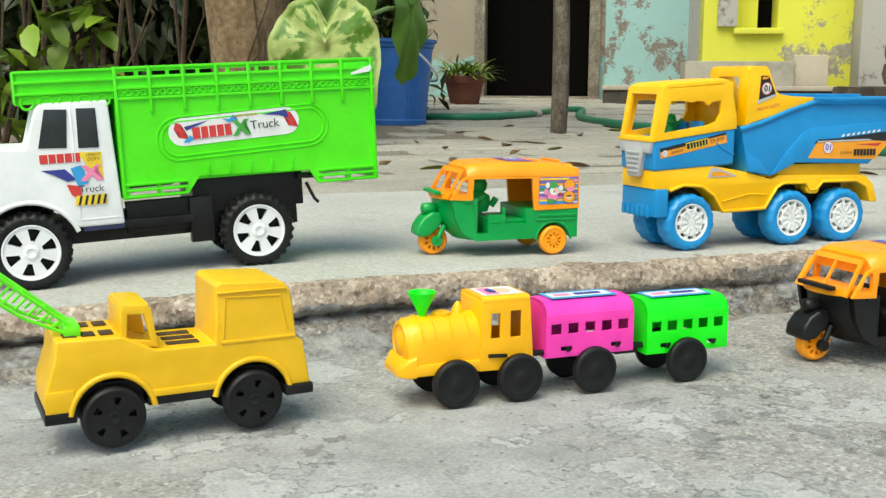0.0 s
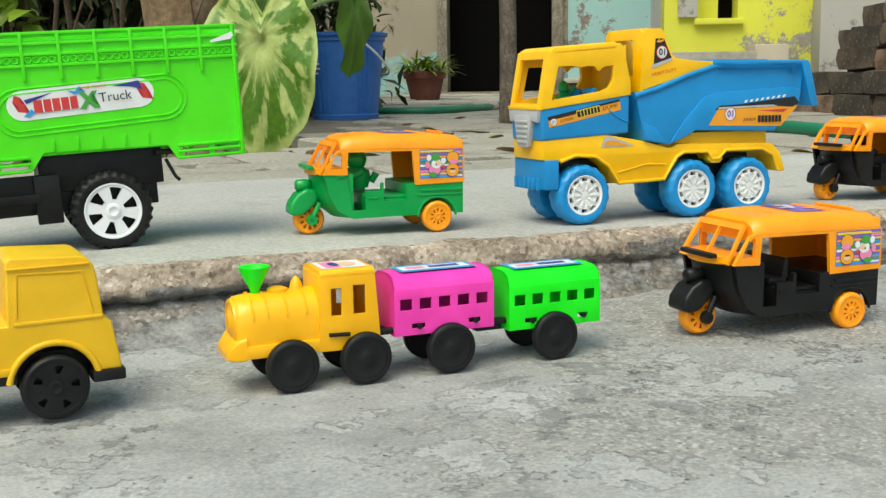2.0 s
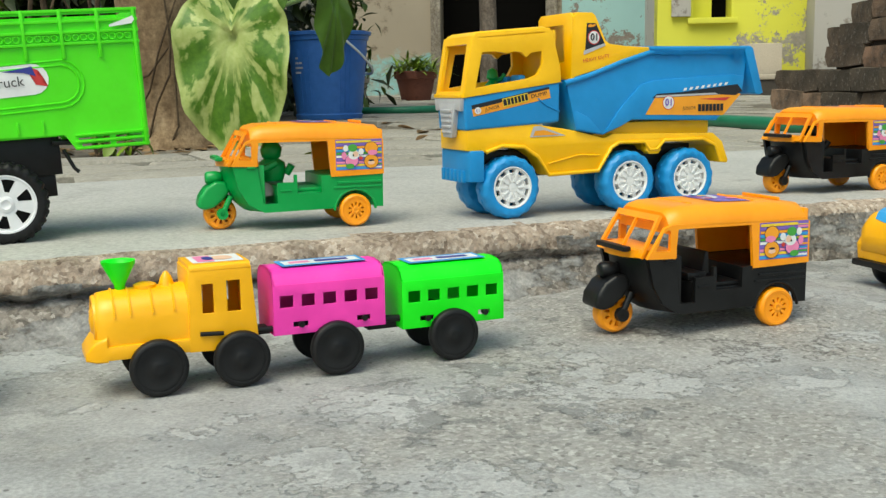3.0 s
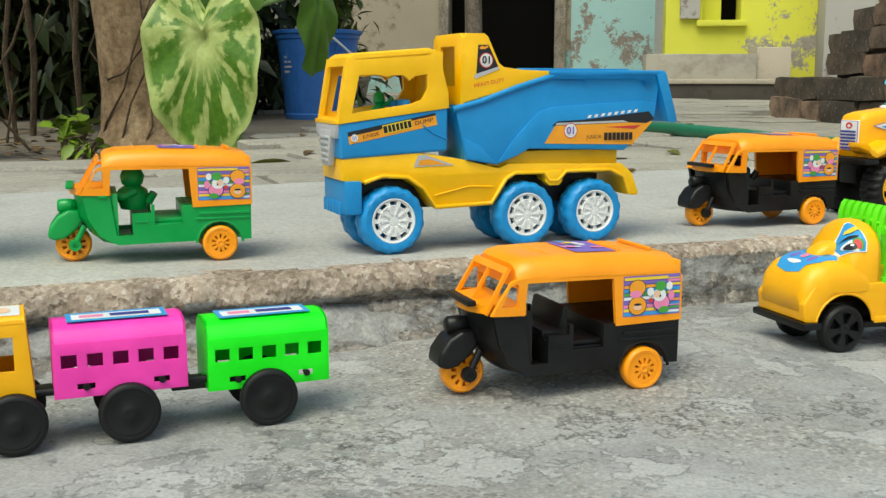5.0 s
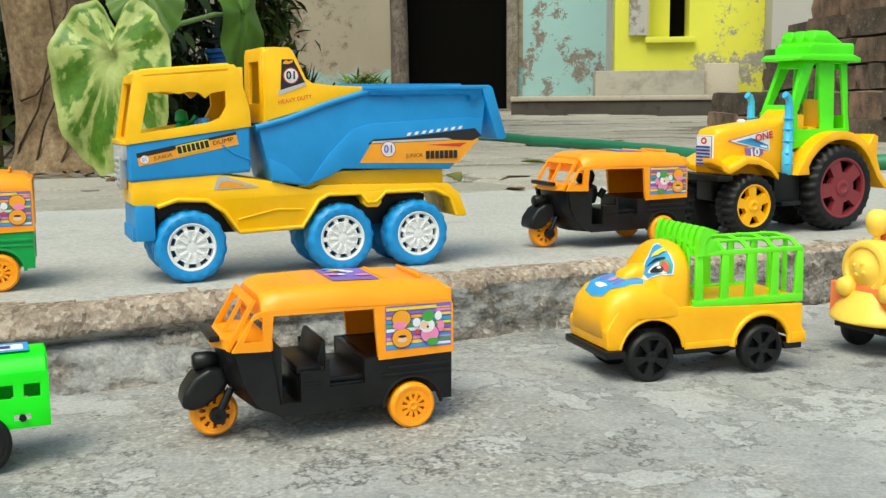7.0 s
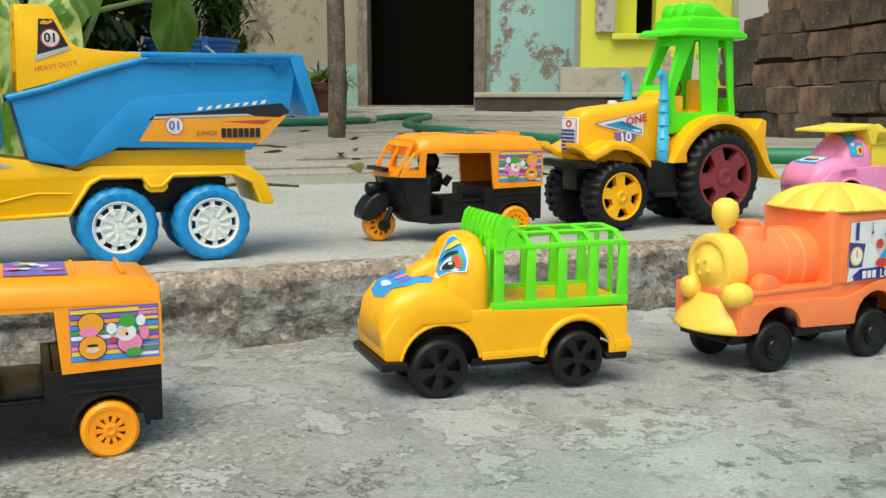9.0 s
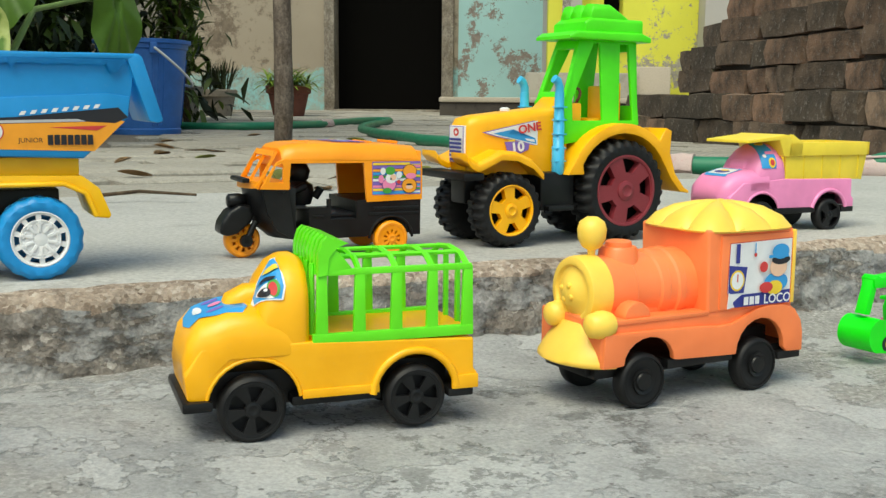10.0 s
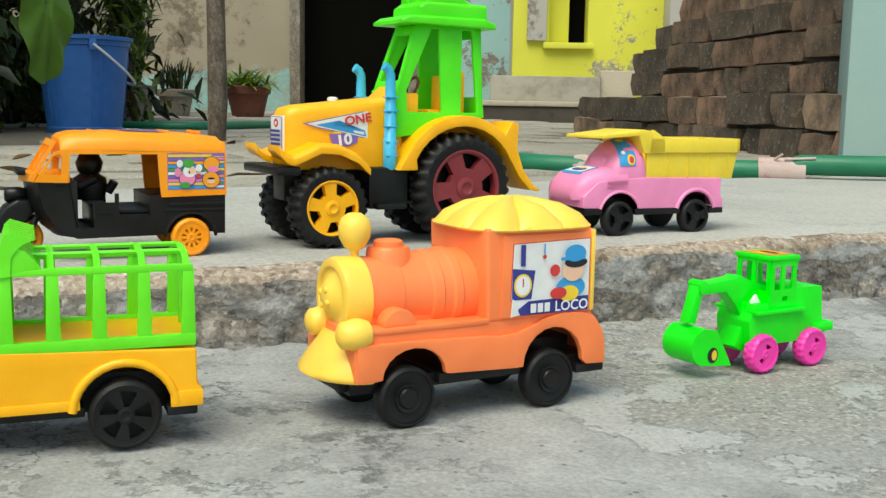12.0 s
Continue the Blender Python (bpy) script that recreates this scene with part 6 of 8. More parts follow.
    lay = [([(mid - 0.0130, 0.016), (mid - 0.002, 0.010), (mid + 0.0100, 0.008), (mid + 0.0130, 0.013), (mid + 0.0060, 0.018), (mid + 0.0060, 0.038), (mid + 0.0130, 0.043), (mid + 0.0100, 0.048), (mid - 0.002, 0.046), (mid - 0.0130, 0.040), (mid - 0.0145, 0.028)], P_BLUE), (oval(mid - 0.001, 0.019, 0.008, 0.005), P_VIO), (oval(mid - 0.001, 0.037, 0.008, 0.005), P_VIO), (oval(mid - 0.008, 0.028, 0.004, 0.014), P_WHITE), (oval(mid, 0.028, 0.006, 0.006), P_PINK)]
    sticker(t, lay, 0, drape=top)
    return t


def loco():
    t = toy("toy_locomotive", 0.8172, 1.0836, -0.0055, 32.5, "salmon orange toy steam locomotive with yellow front and roof", "toy locomotive", size=1.04)
    W = 0.056
    C = W / 2
    low = [(-0.0260, 0.0240), (-0.0180, 0.0240)] + [(0.0040 + 0.0165 * math.cos(a), 0.0245 + 0.0135 * math.sin(a)) for a in [math.pi * (1 - i / 10) for i in range(11)]] + [(0.0235, 0.0240), (0.0605, 0.0225)] + [(0.0825 + 0.0180 * math.cos(a), 0.0225 + 0.0185 * math.sin(a)) for a in [math.pi * (1 - i / 10) for i in range(11)]] + [(0.1035, 0.0200), (0.1150, 0.0195), (0.1150, 0.0300), (0.1095, 0.0440), (0.1060, 0.0470), (0.0470, 0.0470), (0.0430, 0.0480), (-0.0260, 0.0480)]
    part("body", hollow(low, 28, 0.001, W - 0.001, 0.0014), SALMON, t, "salmon orange lower body")
    skirt_line = [(0.1148, 0.0300), (0.1130, 0.0372), (0.1080, 0.0440), (0.1000, 0.0472), (0.0880, 0.0478), (0.0780, 0.0462), (0.0690, 0.0425), (0.0610, 0.0398), (0.0520, 0.0392), (0.0400, 0.0402), (0.0100, 0.0412), (-0.0250, 0.0418)]
    part("side_moulding", plate(low[:28] + skirt_line, [], -0.0012, 0.0025, b=0.0007), SALMON, t)
    part("side_moulding", box(-0.0255, 0.0450, 0.0002, 0.003, 0.0455, 0.0482, 0.001), SALMON, t)
    boil = [(-0.0200, 0.0176), (-0.0170, 0.0180), (0.0040, 0.0184), (0.0045, 0.0180), (0.0190, 0.0186), (0.0200, 0.0198), (0.0245, 0.0202), (0.0255, 0.0192), (0.0300, 0.0196), (0.0310, 0.0208), (0.0345, 0.0209), (0.0355, 0.0199), (0.0450, 0.0202)]
    part("boiler", join(lathe(boil, 40, "x", (0, C, 0.0595)), box(-0.020, 0.045, 0.012, W - 0.012, 0.046, 0.058, 0.001)), SALMON, t, angle=30)
    part("splasher", prism(arc(-0.0020, 0.0478, 0.0085, 0, 180, 12), 0.002, 0.012, 0.0012), SALMON, t)
    part("splasher", prism(arc(-0.0020, 0.0478, 0.0085, 0, 180, 12), W - 0.012, W - 0.002, 0.0012), SALMON, t)
    part("chimney", lathe([(0.0, 0.0118), (0.0030, 0.0108), (0.0070, 0.0104), (0.0085, 0.0094), (0.0086, 0.0072), (0.0110, 0.0070), (0.0118, 0.0058)], 24, "z", (0.0042, C, 0.0735)), SALMON, t)
    cabp = [(0.0440, 0.0460), (0.1075, 0.0460), (0.1060, 0.0900), (0.0425, 0.0915)]
    part("cab", join(prism(cabp, 0.0005, W - 0.0005, 0.0020, 3), box(0.0515, 0.1040, -0.0006, 0.002, 0.0478, 0.0880, 0.0006)), SALMON, t)
    roof = []
    for f, z_ in ((1.0, 0.0895), (1.02, 0.0905), (0.97, 0.0925), (0.88, 0.0965), (0.62, 0.1015), (0.3, 0.1040), (0.05, 0.1045)):
        ring = []
        for i in range(48):
            a = 2 * math.pi * i / 48
            q = 1 / (abs(math.cos(a)) ** 4 + abs(math.sin(a)) ** 4) ** 0.25
            lobe = 1 - 0.05 * (1 - abs(math.cos(a * 4))) ** 2 * (1 if 0.2 < f < 0.98 else 0.0)
            ring.append((0.0745 + 0.0355 * q * f * lobe * math.cos(a), C + 0.0310 * q * f * lobe * math.sin(a), z_ - (0.0032 * (1 - abs(math.cos(a * 4))) ** 2 if 0.2 < f < 0.98 else 0)))
        roof.append(ring)
    part("roof", loft(roof), BUFF, t, "scalloped yellow roof", angle=35)
    fr = [(-0.0125, 0.0190), (-0.0225, 0.0190), (-0.0250, 0.0182), (-0.0260, 0.0162), (-0.0258, 0.0145), (-0.0244, 0.0132), (-0.0252, 0.0100), (-0.0280, 0.0070), (-0.0295, 0.0035)]
    face = join(lathe(fr, 36, "x", (0, C, 0.0595)), *[lathe([(-0.0285, 0.0016), (-0.0298, 0.0014), (-0.0302, 0.0006)], 10, "x", (0, C + 0.0044 * math.cos(a), 0.0595 + 0.0044 * math.sin(a))) for a in (0.5, 2.1, 3.6, 5.2)])
    part("smokebox", face, BUFF, t, "yellow round front plate", angle=35)
    skirt = []
    for z_, f in ((0.0440, 0.50), (0.0390, 0.62), (0.0320, 0.82), (0.0265, 1.02), (0.0245, 1.04), (0.0235, 0.98)):
        ring = []
        for i in range(17):
            a = radians(-90 - 180 * i / 16)
            ring.append((-0.0170 + 0.0215 * f * math.cos(a), C + (0.0245 + 0.004 * f) * math.sin(a) * min(1, f + 0.12), z_))
        skirt.append(ring)
    part("cowcatcher", loft(skirt), BUFF, t, "flared yellow cowcatcher", angle=60)
    for yy in (0.0045, W - 0.0160):
        part("lamp", join(lathe([(-0.0330, 0.0020), (-0.0320, 0.0045), (-0.0305, 0.0062), (-0.0270, 0.0068), (-0.0255, 0.0074), (-0.0220, 0.0074), (-0.0180, 0.0060)], 20, "x", (0, yy, 0.0460))), BUFF, t)
    part("whistle", join(lathe([(0.0, 0.0016), (0.0060, 0.0022), (0.0075, 0.0050), (0.0120, 0.0074), (0.0170, 0.0078), (0.0210, 0.0066), (0.0235, 0.0030)], 18, "z", (-0.0135, C, 0.0750))), BUFF, t, "yellow bulb-shaped bell")
    part("underframe", join(box(-0.0260, 0.113, 0.006, W - 0.006, 0.0170, 0.0235, 0.001), box(-0.0290, -0.015, 0.010, W - 0.010, 0.0180, 0.0236, 0.001), box(0.0180, 0.0640, 0.001, W - 0.001, 0.0190, 0.0240, 0.0008), box(0.0985, 0.1160, 0.001, W - 0.001, 0.0150, 0.0198, 0.001), box(0.062, 0.104, 0.016, W - 0.016, 0.0230, 0.0320, 0.001)), BLACK, t)
    for xx in (0.0010, 0.0815):
        for yy, far in ((-0.001, False), (W + 0.001, True)):
            w_ = wheel(t, xx, yy, 0.0147, 0.0148, 0.0095, RUBBER, RUBBER, 5, 0.84, far=far, solid=True)
            part("hubcap", lathe([(0.0012, 0.0070), (-0.0002, 0.0068), (0.0004, 0.0050), (-0.0006, 0.0044), (-0.0008, 0.0015)], 20), BLACK, w_)
    x0, x1, z0, z1 = 0.0560, 0.1035, 0.0482, 0.0848
    lay = [([(x0 + 0.006, z0), (x1, z0 - 0.0002), (x1, z1), (x0 + 0.001, z1 - 0.001), (x0, z0 + 0.0085)], P_RED), ([(x0 + 0.0062, z0 + 0.0003), (x1 - 0.0004, z0), (x1 - 0.0004, z1 - 0.0004), (x0 + 0.0014, z1 - 0.0014), (x0 + 0.0004, z0 + 0.0086)], P_WHITE), ([(x0 + 0.0060, z0 + 0.0003), (x1 - 0.0006, z0 + 0.0001), (x1 - 0.0006, z0 + 0.0075), (x0 + 0.0105, z0 + 0.0070), (x0 + 0.0040, z0 + 0.0030)], P_NAVY),
           ([(x0 + 0.0006, z0 + 0.0080), (x0 + 0.0120, z0 + 0.0080), (x0 + 0.0140, z0 + 0.0220), (x0 + 0.0008, z0 + 0.0235)], P_NAVY), (oval(x0 + 0.0068, z0 + 0.0150, 0.0105, 0.0115), P_YEL), (oval(x0 + 0.0068, z0 + 0.0150, 0.0085, 0.0095), P_WHITE), (rect(x0 + 0.0064, z0 + 0.0142, x0 + 0.0072, z0 + 0.0185), P_RED),
           (rect(x0 + 0.0050, z0 + 0.0245, x0 + 0.0078, z1 - 0.0016), P_NAVY), (rect(x0 + 0.0185, z0 + 0.0290, x0 + 0.0193, z1 - 0.0016), P_BLUE), (oval(x0 + 0.0189, z0 + 0.0285, 0.0022, 0.0022), P_RED),
           (oval(x1 - 0.0125, z0 + 0.0125, 0.0180, 0.0110), P_BLUE), (oval(x1 - 0.0135, z0 + 0.0095, 0.0120, 0.0080), P_YEL), (oval(x1 - 0.0200, z0 + 0.0100, 0.0100, 0.0060), P_RED), (oval(x1 - 0.0225, z0 + 0.0215, 0.0060, 0.0060), P_RED), (oval(x1 - 0.0115, z0 + 0.0210, 0.0130, 0.0110), P_SKIN), (oval(x1 - 0.0100, z0 + 0.0250, 0.0140, 0.0055), P_BLACK), (oval(x1 - 0.0105, z0 + 0.0295, 0.0130, 0.0085), P_BLUE), (rect(x1 - 0.0195, z0 + 0.0262, x1 - 0.0045, z0 + 0.0278), P_BLUE),
           (rect(x0 + 0.0105, z0 + 0.0015, x0 + 0.0220, z0 + 0.0060), P_WHITE)]
    lay += [(rect(x0 + 0.0138 + 0.0040 * k, z0 + 0.0010, x0 + 0.0146 + 0.0040 * k, z0 + 0.0065), P_NAVY) for k in range(2)]
    sticker(t, lay, -0.0006)
    words(t, "LOCO", x1 - 0.0130, z0 + 0.0037, 0.0072, -0.0006 - 0.0032, P_WHITE, 1.0, bold=0.00012)
    part("sticker_curl", moved(prism([(0, 0), (0.0065, 0.0005), (0.0075, 0.0015), (0.0060, 0.0045), (0.0010, 0.0088)], -0.0004, 0.0, 0), pose(x0, -0.0012, z0, 0, 0, 8)), P_WHITE, t, "peeling sticker corner")
    part("corner_post", box(0.1045, 0.1068, -0.0008, 0.002, 0.0478, 0.0890, 0.0005), BUFF, t)
    return t


def tractor():
    t = toy("toy_tractor", 0.7448, 1.3174, UP, 32, "large toy tractor with amber body and lime green cab", "toy tractor")
    W = 0.082
    C = W / 2
    H0, H1 = 0.026, W - 0.026
    hood = []
    for x, z0, z1, d, r in ((-0.0215, 0.058, 0.0930, 0.003, 0.004), (-0.0185, 0.056, 0.0975, 0.0005, 0.006), (-0.010, 0.054, 0.0998, 0.0, 0.007), (0.030, 0.054, 0.1040, -0.001, 0.007), (0.054, 0.054, 0.1065, -0.002, 0.007), (0.064, 0.054, 0.1150, -0.002, 0.006), (0.068, 0.054, 0.1160, -0.002, 0.006)):
        hood.append(rrect(x, H0 + d, H1 - d, z0, z1, r))
    part("bonnet", loft(hood), YEL2, t, "amber yellow bonnet", angle=50)
    part("grille", join(box(-0.0230, -0.0195, H0 + 0.0035, H1 - 0.0035, 0.0635, 0.0920, 0.0008)), P_WHITE, t)
    sticker(t, [(rect(-0.0110, 0.0, 0.0110, 0.0275), P_VIO), (rect(-0.0102, 0.0006, 0.0102, 0.0270), P_WHITE), (oval(0, 0.0230, 0.0085, 0.0062), P_RED), (oval(0, 0.0228, 0.0040, 0.0028), P_WHITE)] + [(rect(-0.0095, 0.0010 + k * 0.0031, 0.0095, 0.0028 + k * 0.0031), P_NAVY) for k in range(6)], 0.0, pose(-0.0232, C, 0.064, 0, 0, -90))
    # front wings
    for s in (0, 1):
        wing = []
        for x, z in ((-0.034, 0.0690), (-0.030, 0.0645), (-0.024, 0.0620), (-0.015, 0.0655), (-0.004, 0.0705), (0.010, 0.0695), (0.024, 0.0635), (0.034, 0.0545)):
            y0, y1 = (0.004, 0.030) if s == 0 else (W - 0.030, W - 0.004)
            wing.append([(x, y0, z - 0.004), (x, y0, z + 0.001), (x, y0 + 0.004, z + 0.0035), (x, y1, z + 0.0035), (x, y1, z - 0.001), (x, (y0 + y1) / 2, z - 0.001)])
        part("front_wing", edged(loft(wing), 0.0008), YEL2, t, angle=60)
    part("bumper", join(box(-0.0360, -0.0180, 0.006, W - 0.006, 0.0515, 0.0575, 0.002), box(-0.022, 0.040, 0.030, W - 0.030, 0.032, 0.056, 0.002)), BLACK, t)
    part("engine_block", join(box(0.000, 0.120, 0.030, W - 0.030, 0.028, 0.058, 0.002), box(0.036, 0.068, 0.012, W - 0.012, 0.026, 0.056, 0.002), box(0.040, 0.064, 0.006, 0.014, 0.026, 0.0300, 0.001), tube([(0.0, 0.01, 0.0285), (0.0, W - 0.01, 0.0285)], 0.004), tube([(0.111, 0.01, 0.0405), (0.111, W - 0.01, 0.0405)], 0.006)), BLACK, t)
    # mudguards over the rear wheels
    for y0, y1 in ((0.004, 0.034), (W - 0.034, W - 0.004)):
        o = [(0.0565, 0.0540)] + arc(0.111, 0.0405, 0.0535, 152, 48, 12) + [(0.1530, 0.0905), (0.1590, 0.0880), (0.1580, 0.070), (0.1640, 0.0530), (0.1740, 0.0410), (0.1790, 0.0385), (0.1800, 0.0360), (0.1700, 0.0375), (0.1600, 0.0480), (0.1525, 0.0600)]
        i = arc(0.111, 0.0405, 0.0455, 26, 152, 12) + [(0.0720, 0.0540)]
        part("rear_wing", prism(o + i, y0, y1, 0.0012), YEL2, t)
        inn = (y1 - 0.0035, y1) if y0 < C else (y0, y0 + 0.0035)
        part("wing_inner", prism([(0.0600, 0.0520)] + arc(0.111, 0.0405, 0.0500, 150, 30, 10) + [(0.152, 0.045)], inn[0], inn[1], 0.0005), YEL2, t)
    # cab: sides lean in towards the roof
    cy0, cy1 = 0.0195, W - 0.0195
    sd = [(0.0600, 0.0770), (0.0740, 0.0790), (0.1000, 0.0915), (0.1365, 0.0925), (0.1325, 0.1600), (0.0800, 0.1600), (0.0650, 0.1180), (0.0615, 0.1100)]
    hl = [[(0.0705, 0.0960), (0.1000, 0.0960), (0.0990, 0.1575), (0.0930, 0.1575), (0.0705, 0.1120)], [(0.1160, 0.0960), (0.1305, 0.0960), (0.1275, 0.1575), (0.1190, 0.1575)]]
    for far in (0, 1):
        sidep = plate(sd, hl, 0.0, 0.0032, b=0.0006)
        for v in sidep.verts:
            lean = 0.0055 * max(0.0, (v.co.z - 0.09) / 0.07)
            v.co.y = cy0 + lean + v.co.y if not far else cy1 - lean - 0.0032 + v.co.y
        part("cab_side", sidep, LIME, t, "lime green cab side with open windows", angle=40)
    back = plate([(cy0 + 0.001, 0.092), (cy1 - 0.001, 0.092), (cy1 - 0.006, 0.160), (cy0 + 0.006, 0.160)], [[(cy0 + 0.005, 0.108), (cy1 - 0.005, 0.108), (cy1 - 0.009, 0.152), (cy0 + 0.009, 0.152)]], -0.0015, 0.0015, "x", b=0.0004)
    part("cab_back", moved(back, pose(0.1345, 0, 0)), LIME, t)
    front = plate([(cy0 + 0.001, 0.0), (cy1 - 0.001, 0.0), (cy1 - 0.0055, 0.053), (cy0 + 0.0055, 0.053)], [[(cy0 + 0.006, 0.010), (cy1 - 0.006, 0.010), (cy1 - 0.0095, 0.046), (cy0 + 0.0095, 0.046)]], -0.0015, 0.0015, "x", b=0.0005)
    part("cab_front", moved(front, pose(0.0630, 0, 0.1090, 0, 19, 0)), LIME, t)
    part("dashboard", box(0.0610, 0.0645, cy0 + 0.001, cy1 - 0.001, 0.080, 0.112, 0.001), LIME, t)
    ry0, ry1 = 0.0150, W - 0.0150
    roof = part("cab_roof", loft([rrect(0.0640, ry0 + 0.002, ry1 - 0.002, 0.1600, 0.1625, 0.001), rrect(0.0700, ry0, ry1, 0.1600, 0.1660, 0.002), rrect(0.1340, ry0, ry1, 0.1590, 0.1660, 0.002), rrect(0.1425, ry0, ry1, 0.1585, 0.1630, 0.002)]), LIME, t, "lime green roof with air humps", angle=40)
    part("roof_box", loft([rrect(0.0800, ry0 + 0.004, ry1 - 0.004, 0.1650, 0.1735, 0.002), rrect(0.0850, ry0 + 0.003, ry1 - 0.003, 0.1650, 0.1770, 0.003), rrect(0.1360, ry0 + 0.003, ry1 - 0.003, 0.1640, 0.1765, 0.003)]), LIME, roof, angle=40)
    for yy in (ry0 + 0.005, C - 0.0065, ry1 - 0.018):
        part("air_hump", loft([rrect(0.0860, yy, yy + 0.013, 0.1750, 0.1830, 0.004), rrect(0.0880, yy - 0.0005, yy + 0.0135, 0.1750, 0.1880, 0.005), rrect(0.1060, yy - 0.0005, yy + 0.0135, 0.1750, 0.1880, 0.005), rrect(0.1220, yy, yy + 0.013, 0.1740, 0.1775, 0.001)]), LIME, roof, angle=40)
    part("seat", join(box(0.108, 0.114, 0.029, W - 0.029, 0.096, 0.124, 0.002), box(0.092, 0.112, 0.029, W - 0.029, 0.092, 0.098, 0.002), box(0.118, 0.124, 0.028, 0.040, 0.092, 0.127, 0.002), box(0.064, 0.082, 0.024, W - 0.024, 0.092, 0.110, 0.002)), YEL2, t)
    part("steering_wheel", tube([(0.084 + 0.004 * math.cos(a), C + 0.010 * math.sin(a), 0.114 + 0.008 * math.cos(a)) for a in [i * math.pi / 6 for i in range(13)]], 0.0012, 6), TERRA, t)
    for yy in (0.0160, W - 0.0160):
        st = join(lathe([(0.0540, 0.0042), (0.0555, 0.0050), (0.0760, 0.0050), (0.0765, 0.0044), (0.0980, 0.0044), (0.0985, 0.0040), (0.1180, 0.0036), (0.1182, 0.0030)], 14, "z", (0.0545, yy, 0)), tube([(0.0545, yy, 0.1130), (0.0545, yy, 0.1220), (0.0525, yy, 0.1265), (0.0490, yy, 0.1285)], 0.0034, 10), *[box(0.0498, 0.0592, yy - 0.0046, yy + 0.0030, z_, z_ + 0.0010, 0.0003) for z_ in (0.064, 0.074, 0.085, 0.096, 0.106)])
        part("exhaust", st, SKYB, t, "sky blue exhaust stack")
    part("cap", lathe([(0.0, 0.004), (0.002, 0.004), (0.003, 0.002)], 10, "z", (0.020, C, 0.1030)), P_WHITE, t)
    for yy, far in ((0.002, False), (W - 0.002, True)):
        wheel(t, 0.0040, yy, 0.0285, 0.0287, 0.024, RUBBER, YEL2, 5, 0.68, lugs=24, deep=0.065, gap=0.56, far=far, turn=30, r0=0.5, r1=0.88, squeeze=0.35)
        wheel(t, 0.1110, yy - 0.002 if not far else yy + 0.002, 0.0405, 0.0408, 0.030, RUBBER, MAROON, 5, 0.70, lugs=28, deep=0.065, gap=0.56, far=far, turn=12, r0=0.5, r1=0.88, squeeze=0.35)
    y = H0 - 0.0012
    lay = [([(-0.0100, 0.0869), (0.0280, 0.0942), (0.0440, 0.0972), (0.0462, 0.0948), (0.0450, 0.0895), (0.0418, 0.0872), (0.0442, 0.0752), (0.0160, 0.0812), (0.0020, 0.0838)], P_VIO),
           ([(-0.0070, 0.0868), (0.0280, 0.0936), (0.0437, 0.0966), (0.0456, 0.0946), (0.0444, 0.0898), (0.0411, 0.0874), (0.0435, 0.0760), (0.0160, 0.0818), (0.0030, 0.0842)], P_WHITE),
           ([(0.0000, 0.0860), (0.0180, 0.0892), (0.0130, 0.0856), (0.0385, 0.0822), (0.0395, 0.0778), (0.0060, 0.0846)], P_BLUE), ([(0.0290, 0.0822), (0.0375, 0.0812), (0.0380, 0.0790), (0.0300, 0.0806)], P_WHITE),
           ([(0.0100, 0.0795), (0.0200, 0.0800), (0.0330, 0.0778), (0.0320, 0.0735), (0.0250, 0.0705), (0.0130, 0.0715)], P_VIO), ([(0.0130, 0.0812), (0.0200, 0.0815), (0.0190, 0.0798), (0.0140, 0.0798)], P_YEL)]
    sticker(t, lay, y)
    words(t, "ONE", 0.0325, 0.0900, 0.0088, y - 0.0014, P_RED, 1.15, turn=9, bold=0.0003)
    words(t, "10", 0.0215, 0.0752, 0.0105, y - 0.0014, P_WHITE, 1.2, turn=8, bold=0.0004)
    return t


